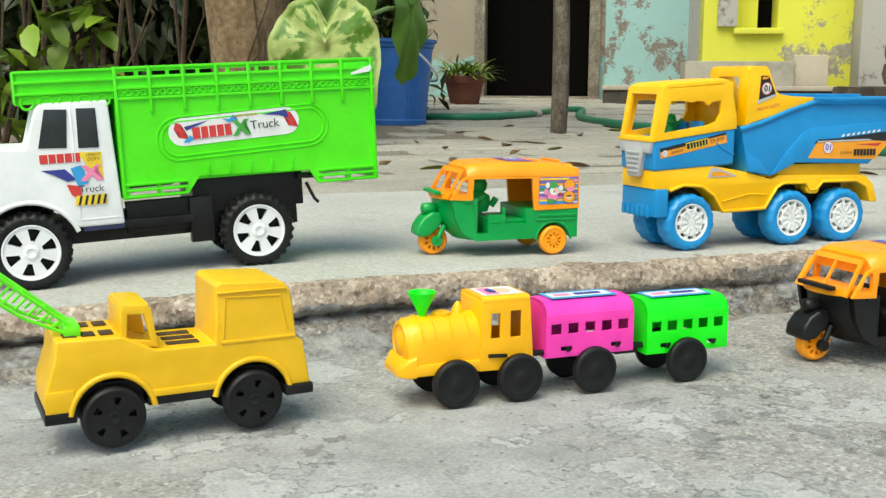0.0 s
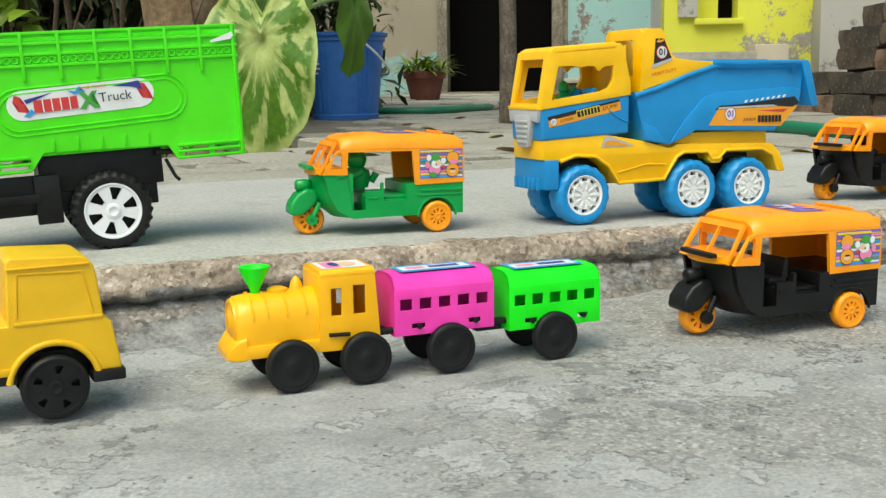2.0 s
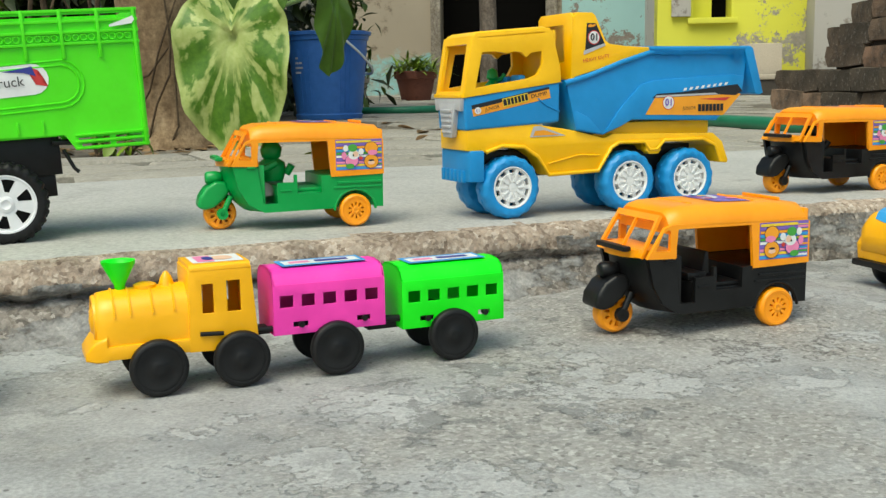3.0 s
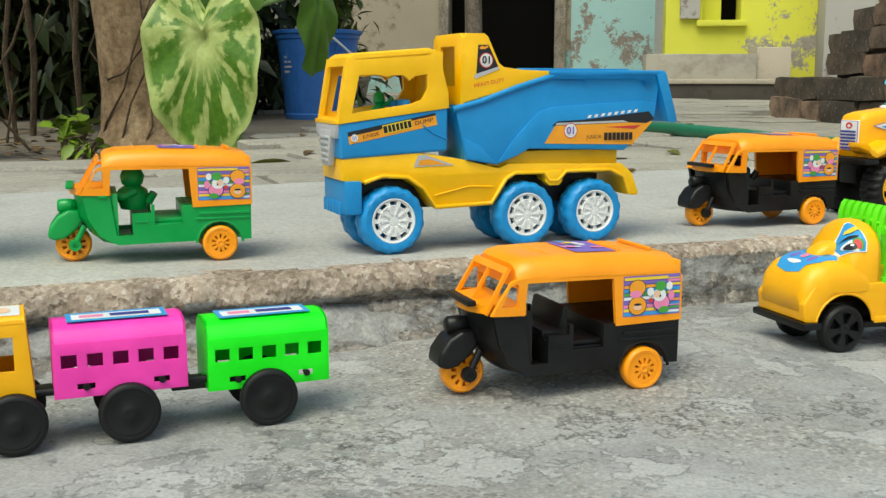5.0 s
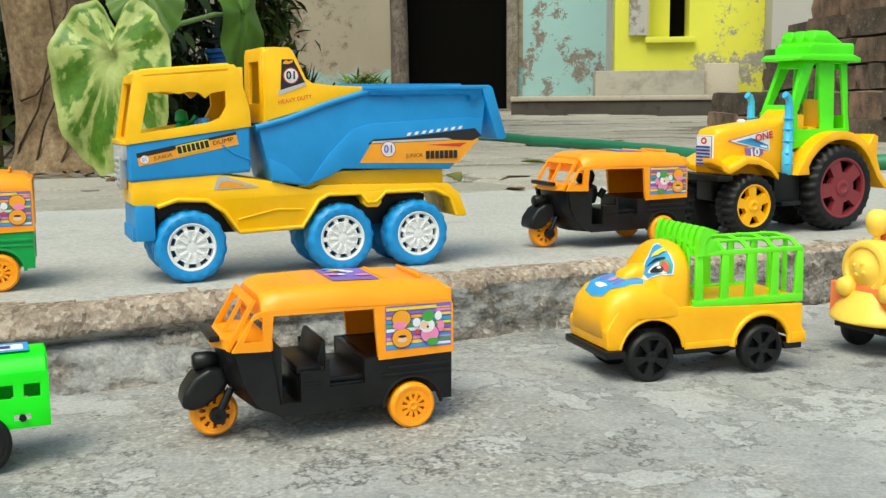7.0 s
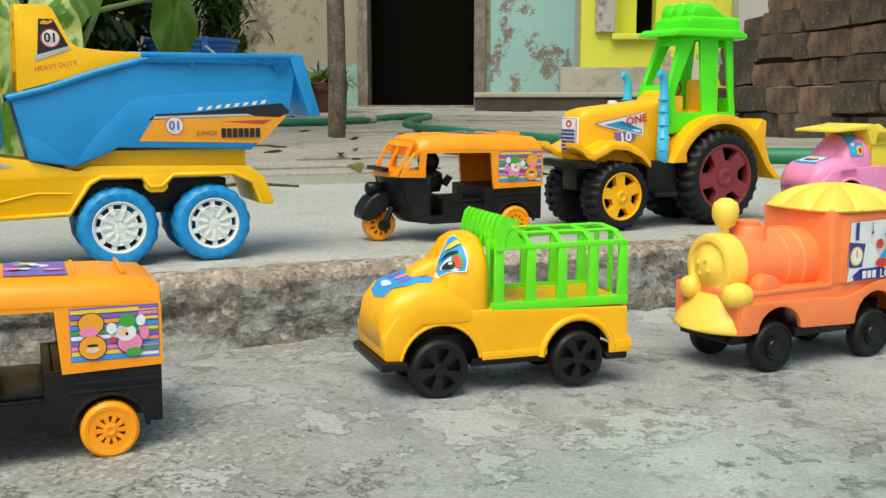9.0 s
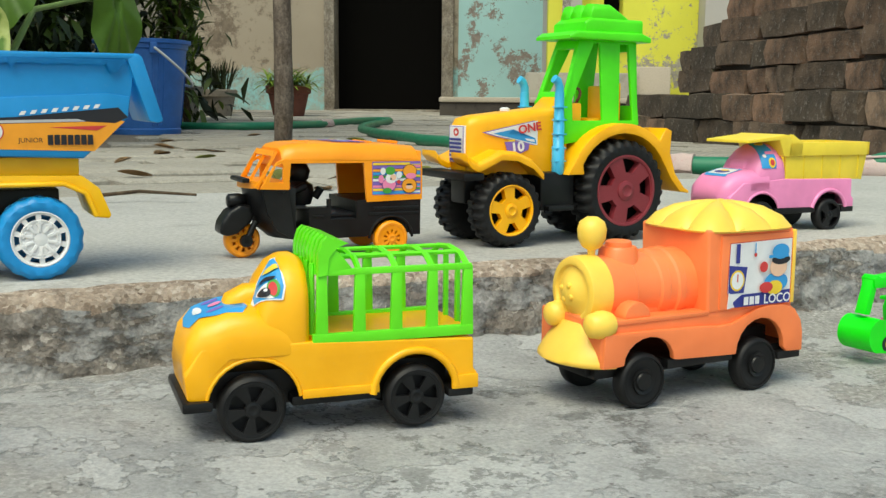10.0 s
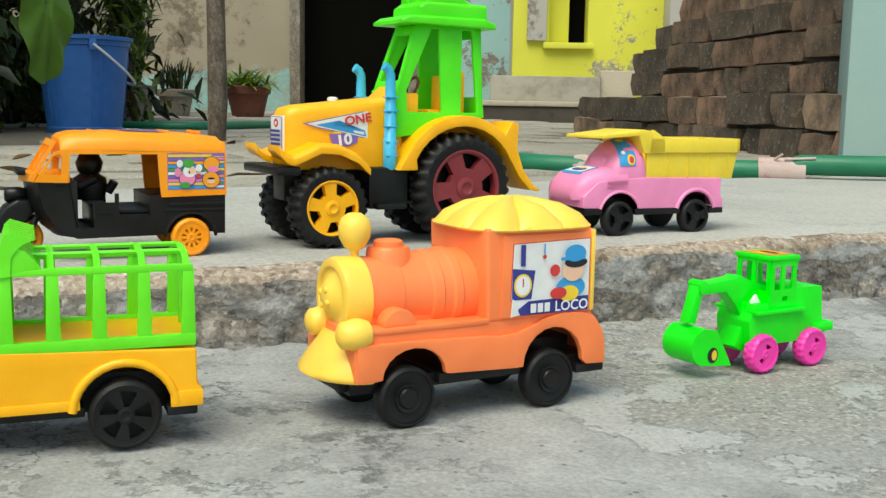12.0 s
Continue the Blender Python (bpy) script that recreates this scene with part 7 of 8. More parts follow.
def pink_tipper():
    t = toy("toy_tipper", 0.9605, 1.434, UP, 28.5, "pink toy tipper with lemon yellow open bed", "toy dump truck")
    W = 0.056
    low = [(-0.0340, 0.0230), (-0.0205, 0.0225)] + arc(0.0008, 0.0160, 0.0188, 160, 18, 10) + [(0.0212, 0.0215), (0.0560, 0.0212)] + arc(0.0768, 0.0160, 0.0185, 160, 18, 10) + [(0.0962, 0.0205), (0.1056, 0.0205), (0.1056, 0.0280), (0.1030, 0.0300), (0.1025, 0.0455), (0.0240, 0.0468), (-0.020, 0.0440), (-0.0345, 0.0320)]
    part("body", hollow(low, 28, 0.002, W - 0.002, 0.0014), PINK, t, "pink lower body")
    hood = [rrect(x, dy, W - dy, 0.0290 if x < -0.02 else 0.0365, z1, r) for x, z1, dy, r in ((-0.0395, 0.0360, 0.012, 0.004), (-0.0365, 0.0430, 0.006, 0.007), (-0.0280, 0.0505, 0.003, 0.010), (-0.0120, 0.0545, 0.002, 0.011), (0.0080, 0.0560, 0.002, 0.011))]
    part("bonnet", loft(hood), PINK, t, angle=80)
    cab = [rrect(x, dy, W - dy, 0.0400, z1, r) for x, z1, dy, r in ((-0.0060, 0.0550, 0.004, 0.012), (0.0000, 0.0660, 0.003, 0.016), (0.0060, 0.0735, 0.003, 0.019), (0.0130, 0.0770, 0.0025, 0.021), (0.0190, 0.0770, 0.0025, 0.021), (0.0245, 0.0715, 0.003, 0.018), (0.0268, 0.0600, 0.004, 0.012))]
    part("cab", loft(cab), PINK, t, angle=80)
    part("nose_bump", loft([rrect(x, 0.018 + d, W - 0.018 - d, 0.0520, z1, r) for x, z1, d, r in ((-0.0070, 0.0550, 0.002, 0.001), (-0.0055, 0.0620, 0.0, 0.003), (0.0060, 0.0640, 0.0, 0.003))]), PINK, t, angle=80)
    part("arch", join(tube([(p[0], 0.0022, p[1]) for p in arc(0.0008, 0.0160, 0.0196, 162, 18, 12)], 0.0012, 8), tube([(p[0], 0.0022, p[1]) for p in arc(0.0768, 0.0160, 0.0200, 166, 14, 12)], 0.0018, 8)), PINK, t)
    o = [(0.0262, 0.0460), (0.1131, 0.0448), (0.1185, 0.0665), (0.0255, 0.0690)]
    bed = [plate(o, [], 0.003, 0.0055, b=0.0005), plate(o, [], W - 0.0055, W - 0.003, b=0.0005), box(0.0255, 0.1140, 0.004, W - 0.004, 0.0448, 0.0480, 0.0004), moved(box(0, 0.0025, 0.003, W - 0.003, 0.0, 0.024, 0.0004), pose(0.1120, 0, 0.0450, 0, 13, 0)),
           box(0.0270, 0.1200, 0.0006, 0.0060, 0.0665, 0.0780, 0.0006), box(0.0270, 0.1200, W - 0.0060, W - 0.0006, 0.0665, 0.0780, 0.0006), box(0.1165, 0.1200, 0.0006, W - 0.0006, 0.0665, 0.0780, 0.0006), prism([(0.0215, 0.0660), (0.0300, 0.0660), (0.0300, 0.0790), (0.0280, 0.0840), (0.0200, 0.0850), (0.0150, 0.0838), (-0.0180, 0.0800), (-0.0185, 0.0775), (0.0160, 0.0800)], 0.0006, W - 0.0006, 0.0008),
           prism([(0.0265, 0.0665), (0.0300, 0.0850), (0.0420, 0.0780), (0.0420, 0.0665)], 0.0006, 0.005, 0.0004)]
    bed += [box(0.0460 + k * 0.0210, 0.0468 + k * 0.0210, 0.0022, 0.004, 0.0465, 0.0665, 0.0002) for k in range(4)]
    tb = part("tipper_bed", bed[2], LEMON, t, "lemon yellow open bed with a cab shield")
    for nm, piece in zip(("bed_side", "bed_side", "", "tailgate", "bed_rail", "bed_rail", "bed_rail", "cab_shield", "gusset", "bed_rib", "bed_rib", "bed_rib", "bed_rib"), bed):
        if nm:
            part(nm, piece, LEMON, tb)
    part("underframe", join(box(-0.0330, -0.0160, 0.002, W - 0.002, 0.0175, 0.0228, 0.001), box(0.016, 0.0610, 0.002, W - 0.002, 0.0165, 0.0215, 0.001), box(0.0915, 0.1060, 0.002, W - 0.002, 0.0160, 0.0208, 0.001), box(-0.02, 0.10, 0.018, W - 0.018, 0.0150, 0.030, 0.001)), BLACK, t)
    for xx in (0.0, 0.0765):
        for yy, far in ((0.0, False), (W, True)):
            wheel(t, xx, yy, 0.0140, 0.0142, 0.010, RUBBER, BLACK, 3, 0.80, gap=0.6, far=far, turn=20, r0=0.4, r1=0.9, squeeze=0.3)
    cabf = over_cab(((-0.0060, 0.0550, 0.004, 0.012), (0.0000, 0.0660, 0.003, 0.016), (0.0060, 0.0735, 0.003, 0.019), (0.0130, 0.0770, 0.0025, 0.021), (0.0190, 0.0770, 0.0025, 0.021)), W)
    lay = [([(0.0005, 0.006), (0.0150, 0.006), (0.0155, 0.014), (0.0130, 0.026), (0.0130, 0.040), (0.0100, 0.048), (0.0060, 0.036), (0.0040, 0.024), (0.0015, 0.014)], P_BLUE), (oval(0.0110, 0.0110, 0.0068, 0.0090), P_YEL), (oval(0.0112, 0.0110, 0.0040, 0.0056), P_RED), (rect(0.0070, 0.0185, 0.0140, 0.0215), P_PINK), (oval(0.0055, 0.0170, 0.0028, 0.0036), P_WHITE), (oval(0.0100, 0.0340, 0.0050, 0.0080), P_YEL)]
    sticker(t, lay, 0, drape=cabf)
    flat = Matrix(((1, 0, 0, 0), (0, 0, 1, 0), (0, -1, 0, 0), (0, 0, 0, 1)))
    top = lambda x, y: np.interp(x, [-0.0395, -0.0365, -0.0280, -0.0120, 0.0080], [0.0360, 0.0430, 0.0505, 0.0545, 0.0560]) - round_off(abs(y - W / 2) - (W / 2 - 0.003 - 0.010), 0.010)
    sticker(t, [(rect(-0.030, 0.014, -0.012, 0.042), P_BLUE), (rect(-0.028, 0.016, -0.014, 0.040), P_WHITE), (oval(-0.022, 0.028, 0.008, 0.018), P_NAVY), (oval(-0.019, 0.028, 0.004, 0.010), P_YEL)], 0, drape=top)
    return t


def digger():
    t = toy("toy_excavator", 1.0245, 1.2224, -0.0076, 33, "small neon green toy excavator with pink wheels", "toy excavator", size=1.05)
    W = 0.036
    C = W / 2
    body = [(-0.0080, 0.0150), (0.0480, 0.0150), (0.0580, 0.0200), (0.0600, 0.0250), (0.0520, 0.0260), (0.0500, 0.0470), (0.0250, 0.0480), (0.0200, 0.0400), (-0.0060, 0.0400), (-0.0100, 0.0300)]
    part("body", join(prism(body, 0.005, W - 0.005, 0.0010), box(-0.0080, 0.0330, 0.001, W - 0.001, 0.0340, 0.0362, 0.0005), box(0.0440, 0.0605, 0.003, W - 0.003, 0.0190, 0.0250, 0.002), tube([(0.0265, 0.007, 0.0460), (0.0275, 0.007, 0.0610), (0.0300, 0.007, 0.0660)], 0.0014)), NEON, t, "neon green body")
    cab = [(0.0000, 0.0380), (0.0215, 0.0380), (0.0215, 0.0660), (0.0010, 0.0675)]
    SC = Matrix.Translation((0.0050, 0, -0.0010))
    hol = [rect(0.0035, 0.0480, 0.0090, 0.0620), rect(0.0120, 0.0480, 0.0185, 0.0620), rect(0.0105, 0.0405, 0.0150, 0.0440)]
    ft = plate([(0.005, 0.0), (W - 0.005, 0.0), (W - 0.005, 0.0285), (0.005, 0.0285)], [[(0.0080, 0.009), (C - 0.0015, 0.009), (C - 0.0015, 0.025), (0.0080, 0.025)], [(C + 0.0015, 0.009), (W - 0.0080, 0.009), (W - 0.0080, 0.025), (C + 0.0015, 0.025)]], 0.0, 0.0014, "x")
    part("cab", moved(join(plate(cab, hol, 0.0045, 0.0058), plate(cab, hol, W - 0.0058, W - 0.0045), moved(ft, pose(0.0002, 0, 0.0385)), box(0.0202, 0.0216, 0.005, W - 0.005, 0.038, 0.047, 0.0003), box(-0.0010, 0.0225, 0.0035, W - 0.0035, 0.0655, 0.0680, 0.0006)), SC), NEON, t)
    sticker(t, [(rect(0.002, 0.007, 0.020, W - 0.007), P_ORA), (oval(0.010, C, 0.012, 0.010), P_YEL), (oval(0.012, C, 0.005, 0.014), P_BLACK)], -0.0681, SC @ Matrix(((1, 0, 0, 0), (0, 0, 1, 0), (0, -1, 0, 0), (0, 0, 0, 1))))
    SH, SB = Matrix.Translation((0.0150, 0, -0.0030)), Matrix.Translation((0.0165, 0, -0.0058))
    boom = [prism([(-0.0010, 0.0500), (-0.0180, 0.0560), (-0.0260, 0.0590), (-0.0300, 0.0575), (-0.0500, 0.0560), (-0.0540, 0.0580), (-0.0570, 0.0560), (-0.0560, 0.0500), (-0.0500, 0.0495), (-0.0360, 0.0500), (-0.0280, 0.0420), (-0.0160, 0.0220), (-0.0060, 0.0220)], C - 0.005, C + 0.005, 0.0008),
            prism([(-0.0560, 0.0575), (-0.0510, 0.0560), (-0.0575, 0.0330), (-0.0630, 0.0340)], C - 0.0038, C + 0.0038, 0.0008), prism([(-0.0300, 0.0180), (-0.0240, 0.0300), (-0.0230, 0.0440), (-0.0060, 0.0330), (-0.0060, 0.0160), (-0.0220, 0.0140)], C - 0.007, C + 0.007, 0.0008)]
    part("boom", moved(join(*boom), SH), NEON, t, "jointed green boom")
    part("bucket", moved(join(plate(arc(-0.0580, 0.0240, 0.0108, 100, 250, 10) + [(-0.0380, 0.0115), (-0.0500, 0.0330)], [], C - 0.012, C - 0.0105), plate(arc(-0.0580, 0.0240, 0.0108, 100, 250, 10) + [(-0.0380, 0.0115), (-0.0500, 0.0330)], [], C + 0.0105, C + 0.012), prism(arc(-0.0580, 0.0240, 0.0108, 95, 252, 12) + arc(-0.0580, 0.0240, 0.0097, 252, 95, 12), C - 0.011, C + 0.011, 0)), SB), NEON, t)
    sticker(t, [(oval(-0.0530, 0.0190, 0.0080, 0.0090), P_BLACK), (oval(-0.0520, 0.0190, 0.0040, 0.0060), P_YEL)], C - 0.0121, SB)
    part("boom_badge", moved(prism([(-0.0205, 0.0440), (-0.0165, 0.0480), (-0.0130, 0.0430), (-0.0130, 0.0360), (-0.0170, 0.0290), (-0.0185, 0.0300)], C - 0.0095, C - 0.0078, 0.0005), SH), P_WHITE, t, "white paper badge")
    for xx in (0.0, 0.0410):
        for yy, far in ((0.0, False), (W, True)):
            wheel(t, xx, yy, 0.0112, 0.0114, 0.0085, MAGENTA, MAGENTA, 2, 0.80, lugs=18, deep=0.05, gap=0.30, far=far, turn=30, r0=0.35, r1=0.62, squeeze=0.1)
    return t


lorry()
dumper()
crane_truck()
train()
rickshaw("toy_rickshaw", 0.1946, 1.0126, UP, 26, GREEN, "green toy three-wheeler with orange hood and side sticker")
rickshaw("toy_rickshaw", 0.4916, 0.8879, 0.0, 27, BLACK, "black toy three-wheeler with orange hood on the lower floor", True)
rickshaw("toy_rickshaw", 0.6616, 1.2695, UP, 28, BLACK, "black toy three-wheeler with orange hood on the raised slab")
cage_car()
loco()
tractor()
pink_tipper()
digger()


# ---- garden and courtyard ----
def ground_z(x, y):
    p = KERB.inverted() @ Vector((x, y, 0))
    return yard_z(p.x, p.y) if p.y > 0.6 else slab_top(p.x, p.y)


def leaf_bm(bm, m, L, w, fold=0.25, droop=0.2, n=4):
    """One pointed leaf along its local y, folded at the midrib and drooping."""
    prev = None
    for i in range(n + 1):
        f = i / n
        hw = w * math.sin(math.pi * min(1.0, f * 0.93 + 0.05)) ** 0.8 * 0.5
        y, z = L * f, -droop * L * f * f
        cur = [bm.verts.new(m @ Vector(p)) for p in ((-hw, y, z + hw * fold), (0, y, z), (hw, y, z + hw * fold))]
        if prev:
            for k in range(2):
                bm.faces.new((prev[k], prev[k + 1], cur[k + 1], cur[k]))
        prev = cur


def leaf_cloud(bm, centre, size, count, L, w, seed, down=0.3, n=2):
    rnd = random.Random(seed)
    for _ in range(count):
        p = Vector([c + s * (rnd.random() + rnd.random() - 1) for c, s in zip(centre, size)])
        k = rnd.uniform(0.6, 1.3)
        leaf_bm(bm, pose(*p, rnd.uniform(-70, 30) - 60 * down, rnd.uniform(-40, 40), rnd.uniform(0, 360)), L * k, w * k, 0.3, 0.3, n)


def heart_leaf(bm, m, W, H, uv_layer, curl=0.03):
    """A heart-shaped leaf hanging tip down in its local xz plane, notch at the top."""
    n, rings = 64, 7
    pts = []
    for i in range(n):
        a = 2 * math.pi * i / n
        s, c = math.sin(a), math.cos(a)
        # a = 0 at the tip below, half a turn at the notch above
        x = 0.5 * W * math.copysign(abs(s) ** 0.95, s)
        z = -0.58 * H * c ** 0.95 if c > 0 else 0.42 * H * abs(c) ** 0.70
        if c < 0:
            near = max(0.0, 1 - abs(x) / (0.13 * W))
            z -= 0.17 * H * near ** 0.8
        else:
            x *= 1 - 0.10 * c ** 3
        ripple = 1 + 0.012 * math.sin(a * 17)
        pts.append((x * ripple, z * ripple))
    hub = bm.verts.new(m @ Vector((0, 0, 0.10 * H)))
    prev = None
    for r in range(1, rings + 1):
        f = r / rings
        cur = []
        for i, (x, z) in enumerate(pts):
            a = 2 * math.pi * i / n
            px, pz = x * f, 0.10 * H + (z - 0.10 * H) * f
            py = -curl * (1 - f * f) + 0.012 * f * math.sin(a * 8) * f - 0.04 * f * f * abs(math.sin(a)) ** 2
            cur.append(bm.verts.new(m @ Vector((px, py, pz))))
        for i in range(n):
            j = (i + 1) % n
            u0, u1 = i / n, (i + 1) / n
            if prev is None:
                fc = bm.faces.new((hub, cur[i], cur[j]))
                uvs = ((u0, 0), (u0, f), (u1, f))
            else:
                fc = bm.faces.new((prev[i], cur[i], cur[j], prev[j]))
                g = (r - 1) / rings
                uvs = ((u0, g), (u0, f), (u1, f), (u1, g))
            for lp, uv in zip(fc.loops, uvs):
                lp[uv_layer].uv = uv
        prev = cur


def big_tree():
    t = thing("tree", pose(-0.768, 3.10, 0.0), "old tree with smooth brown bark and climbing roots", "tree")
    rings = []
    for z, r, dx in ((-0.05, 0.165, 0.0), (0.0, 0.135, 0.0), (0.05, 0.115, 0.0), (0.14, 0.101, -0.004), (0.30, 0.106, -0.006), (0.45, 0.122, -0.008), (0.8, 0.125, -0.02), (1.3, 0.115, -0.05), (1.9, 0.10, -0.02)):
        ring = []
        for i in range(28):
            a = 2 * math.pi * i / 28
            lump = 1 + 0.06 * noise.noise(Vector((math.cos(a) * 1.1, math.sin(a) * 1.1, z * 3))) + (0.06 * max(0, math.sin(a * 5 + 1)) if z < 0.04 else 0)
            ring.append((dx + r * lump * math.cos(a), r * lump * math.sin(a), z))
        rings.append(ring)
    part("trunk", loft(rings), TRUNK, t, angle=80)
    for k, (a, b) in enumerate((((0, 0, 1.85), (-0.7, 0.3, 2.7)), ((0, 0, 1.8), (0.6, 0.5, 2.6)), ((0, 0, 1.85), (0.1, -0.5, 2.8)))):
        mid = (Vector(a) + Vector(b)) / 2 + Vector((0, 0, 0.12))
        part("limb", tube([a, mid, b], 0.07, 9, 0.025, 0.2), TRUNK, t)
    # Unseen crown above the view, added so that it shades the garden.
    crown = bmesh.new()
    rnd = random.Random(3)
    for k in range(26):
        c = (rnd.uniform(-1.7, 0.9), rnd.uniform(-0.9, 1.6), rnd.uniform(2.2, 3.3))
        leaf_cloud(crown, c, (0.42, 0.42, 0.25), 120, 0.13, 0.06, 100 + k)
    part("crown", crown, LEAF, t)
    vines = ((( -0.01, -0.118, 0.02), (0.02, -0.122, 0.12), (0.055, -0.104, 0.2), (0.06, -0.10, 0.30), (0.05, -0.115, 0.44), (0.07, -0.11, 0.7)), ((-0.09, -0.08, 0.0), (-0.06, -0.10, 0.07), (0.0, -0.112, 0.16), (0.03, -0.112, 0.26), (0.085, -0.09, 0.42), (0.08, -0.10, 0.8)), ((0.04, -0.13, -0.02), (0.07, -0.10, 0.06), (0.065, -0.092, 0.2), (0.075, -0.09, 0.34)), ((-0.095, -0.045, 0.20), (-0.05, -0.098, 0.185), (0.0, -0.115, 0.20), (0.06, -0.10, 0.28)))
    for v in vines:
        part("root", tube(v, 0.0034, 7, 0.0022, 0.4), TWIG, t)
    return t


def taro():
    t = thing("taro_plant", pose(-0.50, 2.90, 0.0), "taro plant with a large hanging cream and green variegated leaf", "plant")
    bm = bmesh.new()
    uv = bm.loops.layers.uv.new("UVMap")
    heart_leaf(bm, pose(0.052, -0.155, 0.2430, -3, 0, 2), 0.285, 0.423, uv)
    part("leaf", bm, ELEPH, t, "broad variegated heart-shaped leaf", 80)
    bm = bmesh.new()
    uv = bm.loops.layers.uv.new("UVMap")
    heart_leaf(bm, pose(0.095, 0.62, 0.40, 0, -6, 66), 0.18, 0.36, uv, 0.05)
    part("leaf", bm, ELEPHB, t, "dark green leaf seen edge-on", 80)
    bm = bmesh.new()
    uv = bm.loops.layers.uv.new("UVMap")
    heart_leaf(bm, pose(0.01, 0.16, 0.44, -30, 0, 20), 0.20, 0.24, uv, 0.04)
    part("leaf", bm, ELEPHB, t, "dark green young leaf", 80)
    part("stalk", tube([(0.03, 0.10, -0.02), (0.04, 0.10, 0.20), (0.03, 0.03, 0.35), (0.045, -0.08, 0.33), (0.052, -0.135, 0.285)], 0.010, 8, 0.005), STEM, t)
    part("stalk", tube([(0.03, 0.12, -0.02), (0.03, 0.18, 0.28), (0.03, 0.30, 0.385), (0.08, 0.50, 0.43), (0.115, 0.61, 0.44)], 0.010, 8, 0.006), STEM, t)
    part("stalk", tube([(0.02, 0.12, -0.02), (0.02, 0.15, 0.30), (0.01, 0.16, 0.44)], 0.009, 8, 0.005), STEM, t)
    return t


def bucket():
    t = thing("bucket", pose(-0.568, 4.28, ground_z(-0.568, 4.28) - 0.004), "blue plastic bucket with a white handle", "bucket")
    prof = [(0.0, 0.118), (0.004, 0.127), (0.022, 0.130), (0.026, 0.126), (0.12, 0.136), (0.30, 0.154), (0.304, 0.160), (0.318, 0.161), (0.322, 0.170), (0.334, 0.171), (0.336, 0.160), (0.32, 0.153), (0.02, 0.120), (0.012, 0.02)]
    part("pail", lathe(prof, 56, "z"), BUCKET, t, "ribbed blue pail", 40)
    ribs = []
    for a0 in (-125, -116, -107, -58, -50, -42, 20, 30, 150, 160):
        a = radians(a0)
        ribs.append(tube([(r * math.cos(a), r * math.sin(a), z) for z, r in ((0.035, 0.1285), (0.14, 0.139), (0.27, 0.1525))], 0.0022, 6))
    for rb in ribs:
        part("rib", rb, BUCKET, t)
    for a0 in (-58, 122):
        a = radians(a0)
        part("handle_lug", moved(box(-0.012, 0.012, -0.02, 0.0, 0.285, 0.322, 0.004), Matrix.Rotation(a + math.pi / 2, 4, "Z") @ Matrix.Translation((0, -0.156, 0))), BUCKET, t)
    a = radians(-58)
    d, s = Vector((math.cos(a), math.sin(a), 0)), Vector((-math.sin(a), math.cos(a), 0))
    arcp = []
    for k in range(25):
        b = math.pi * k / 24
        arcp.append(d * 0.178 * math.cos(b) + s * 0.172 * math.sin(b) + Vector((0, 0, 0.305 - 0.13 * math.sin(b))))
    part("handle", tube(arcp, 0.0045, 8), P_WHITE, t, "white wire handle hanging down")
    rows = [(rect(-0.030, zz, -0.030 + ww, zz + 0.007), P_GREY) for zz, ww in ((0.232, 0.014), (0.214, 0.034), (0.196, 0.038), (0.178, 0.028))]
    sticker(t, rows, -0.1475, Matrix.Rotation(radians(-30), 4, "Z"), "faded printed marks")
    return t


def wood_pole():
    t = thing("wooden_pole", pose(0.125, 3.45, 0.0), "rough grey wooden pole standing in the yard", "pole")
    pts = [(-0.012 + 0.004 * math.sin(k * 1.3) + 0.02 * k / 14, 0.004 * math.cos(k * 1.9), 0.0 + k * 0.17) for k in range(15)]
    part("post", tube(pts, 0.024, 14, 0.029, 0.35), POLEW, t, angle=80)
    return t


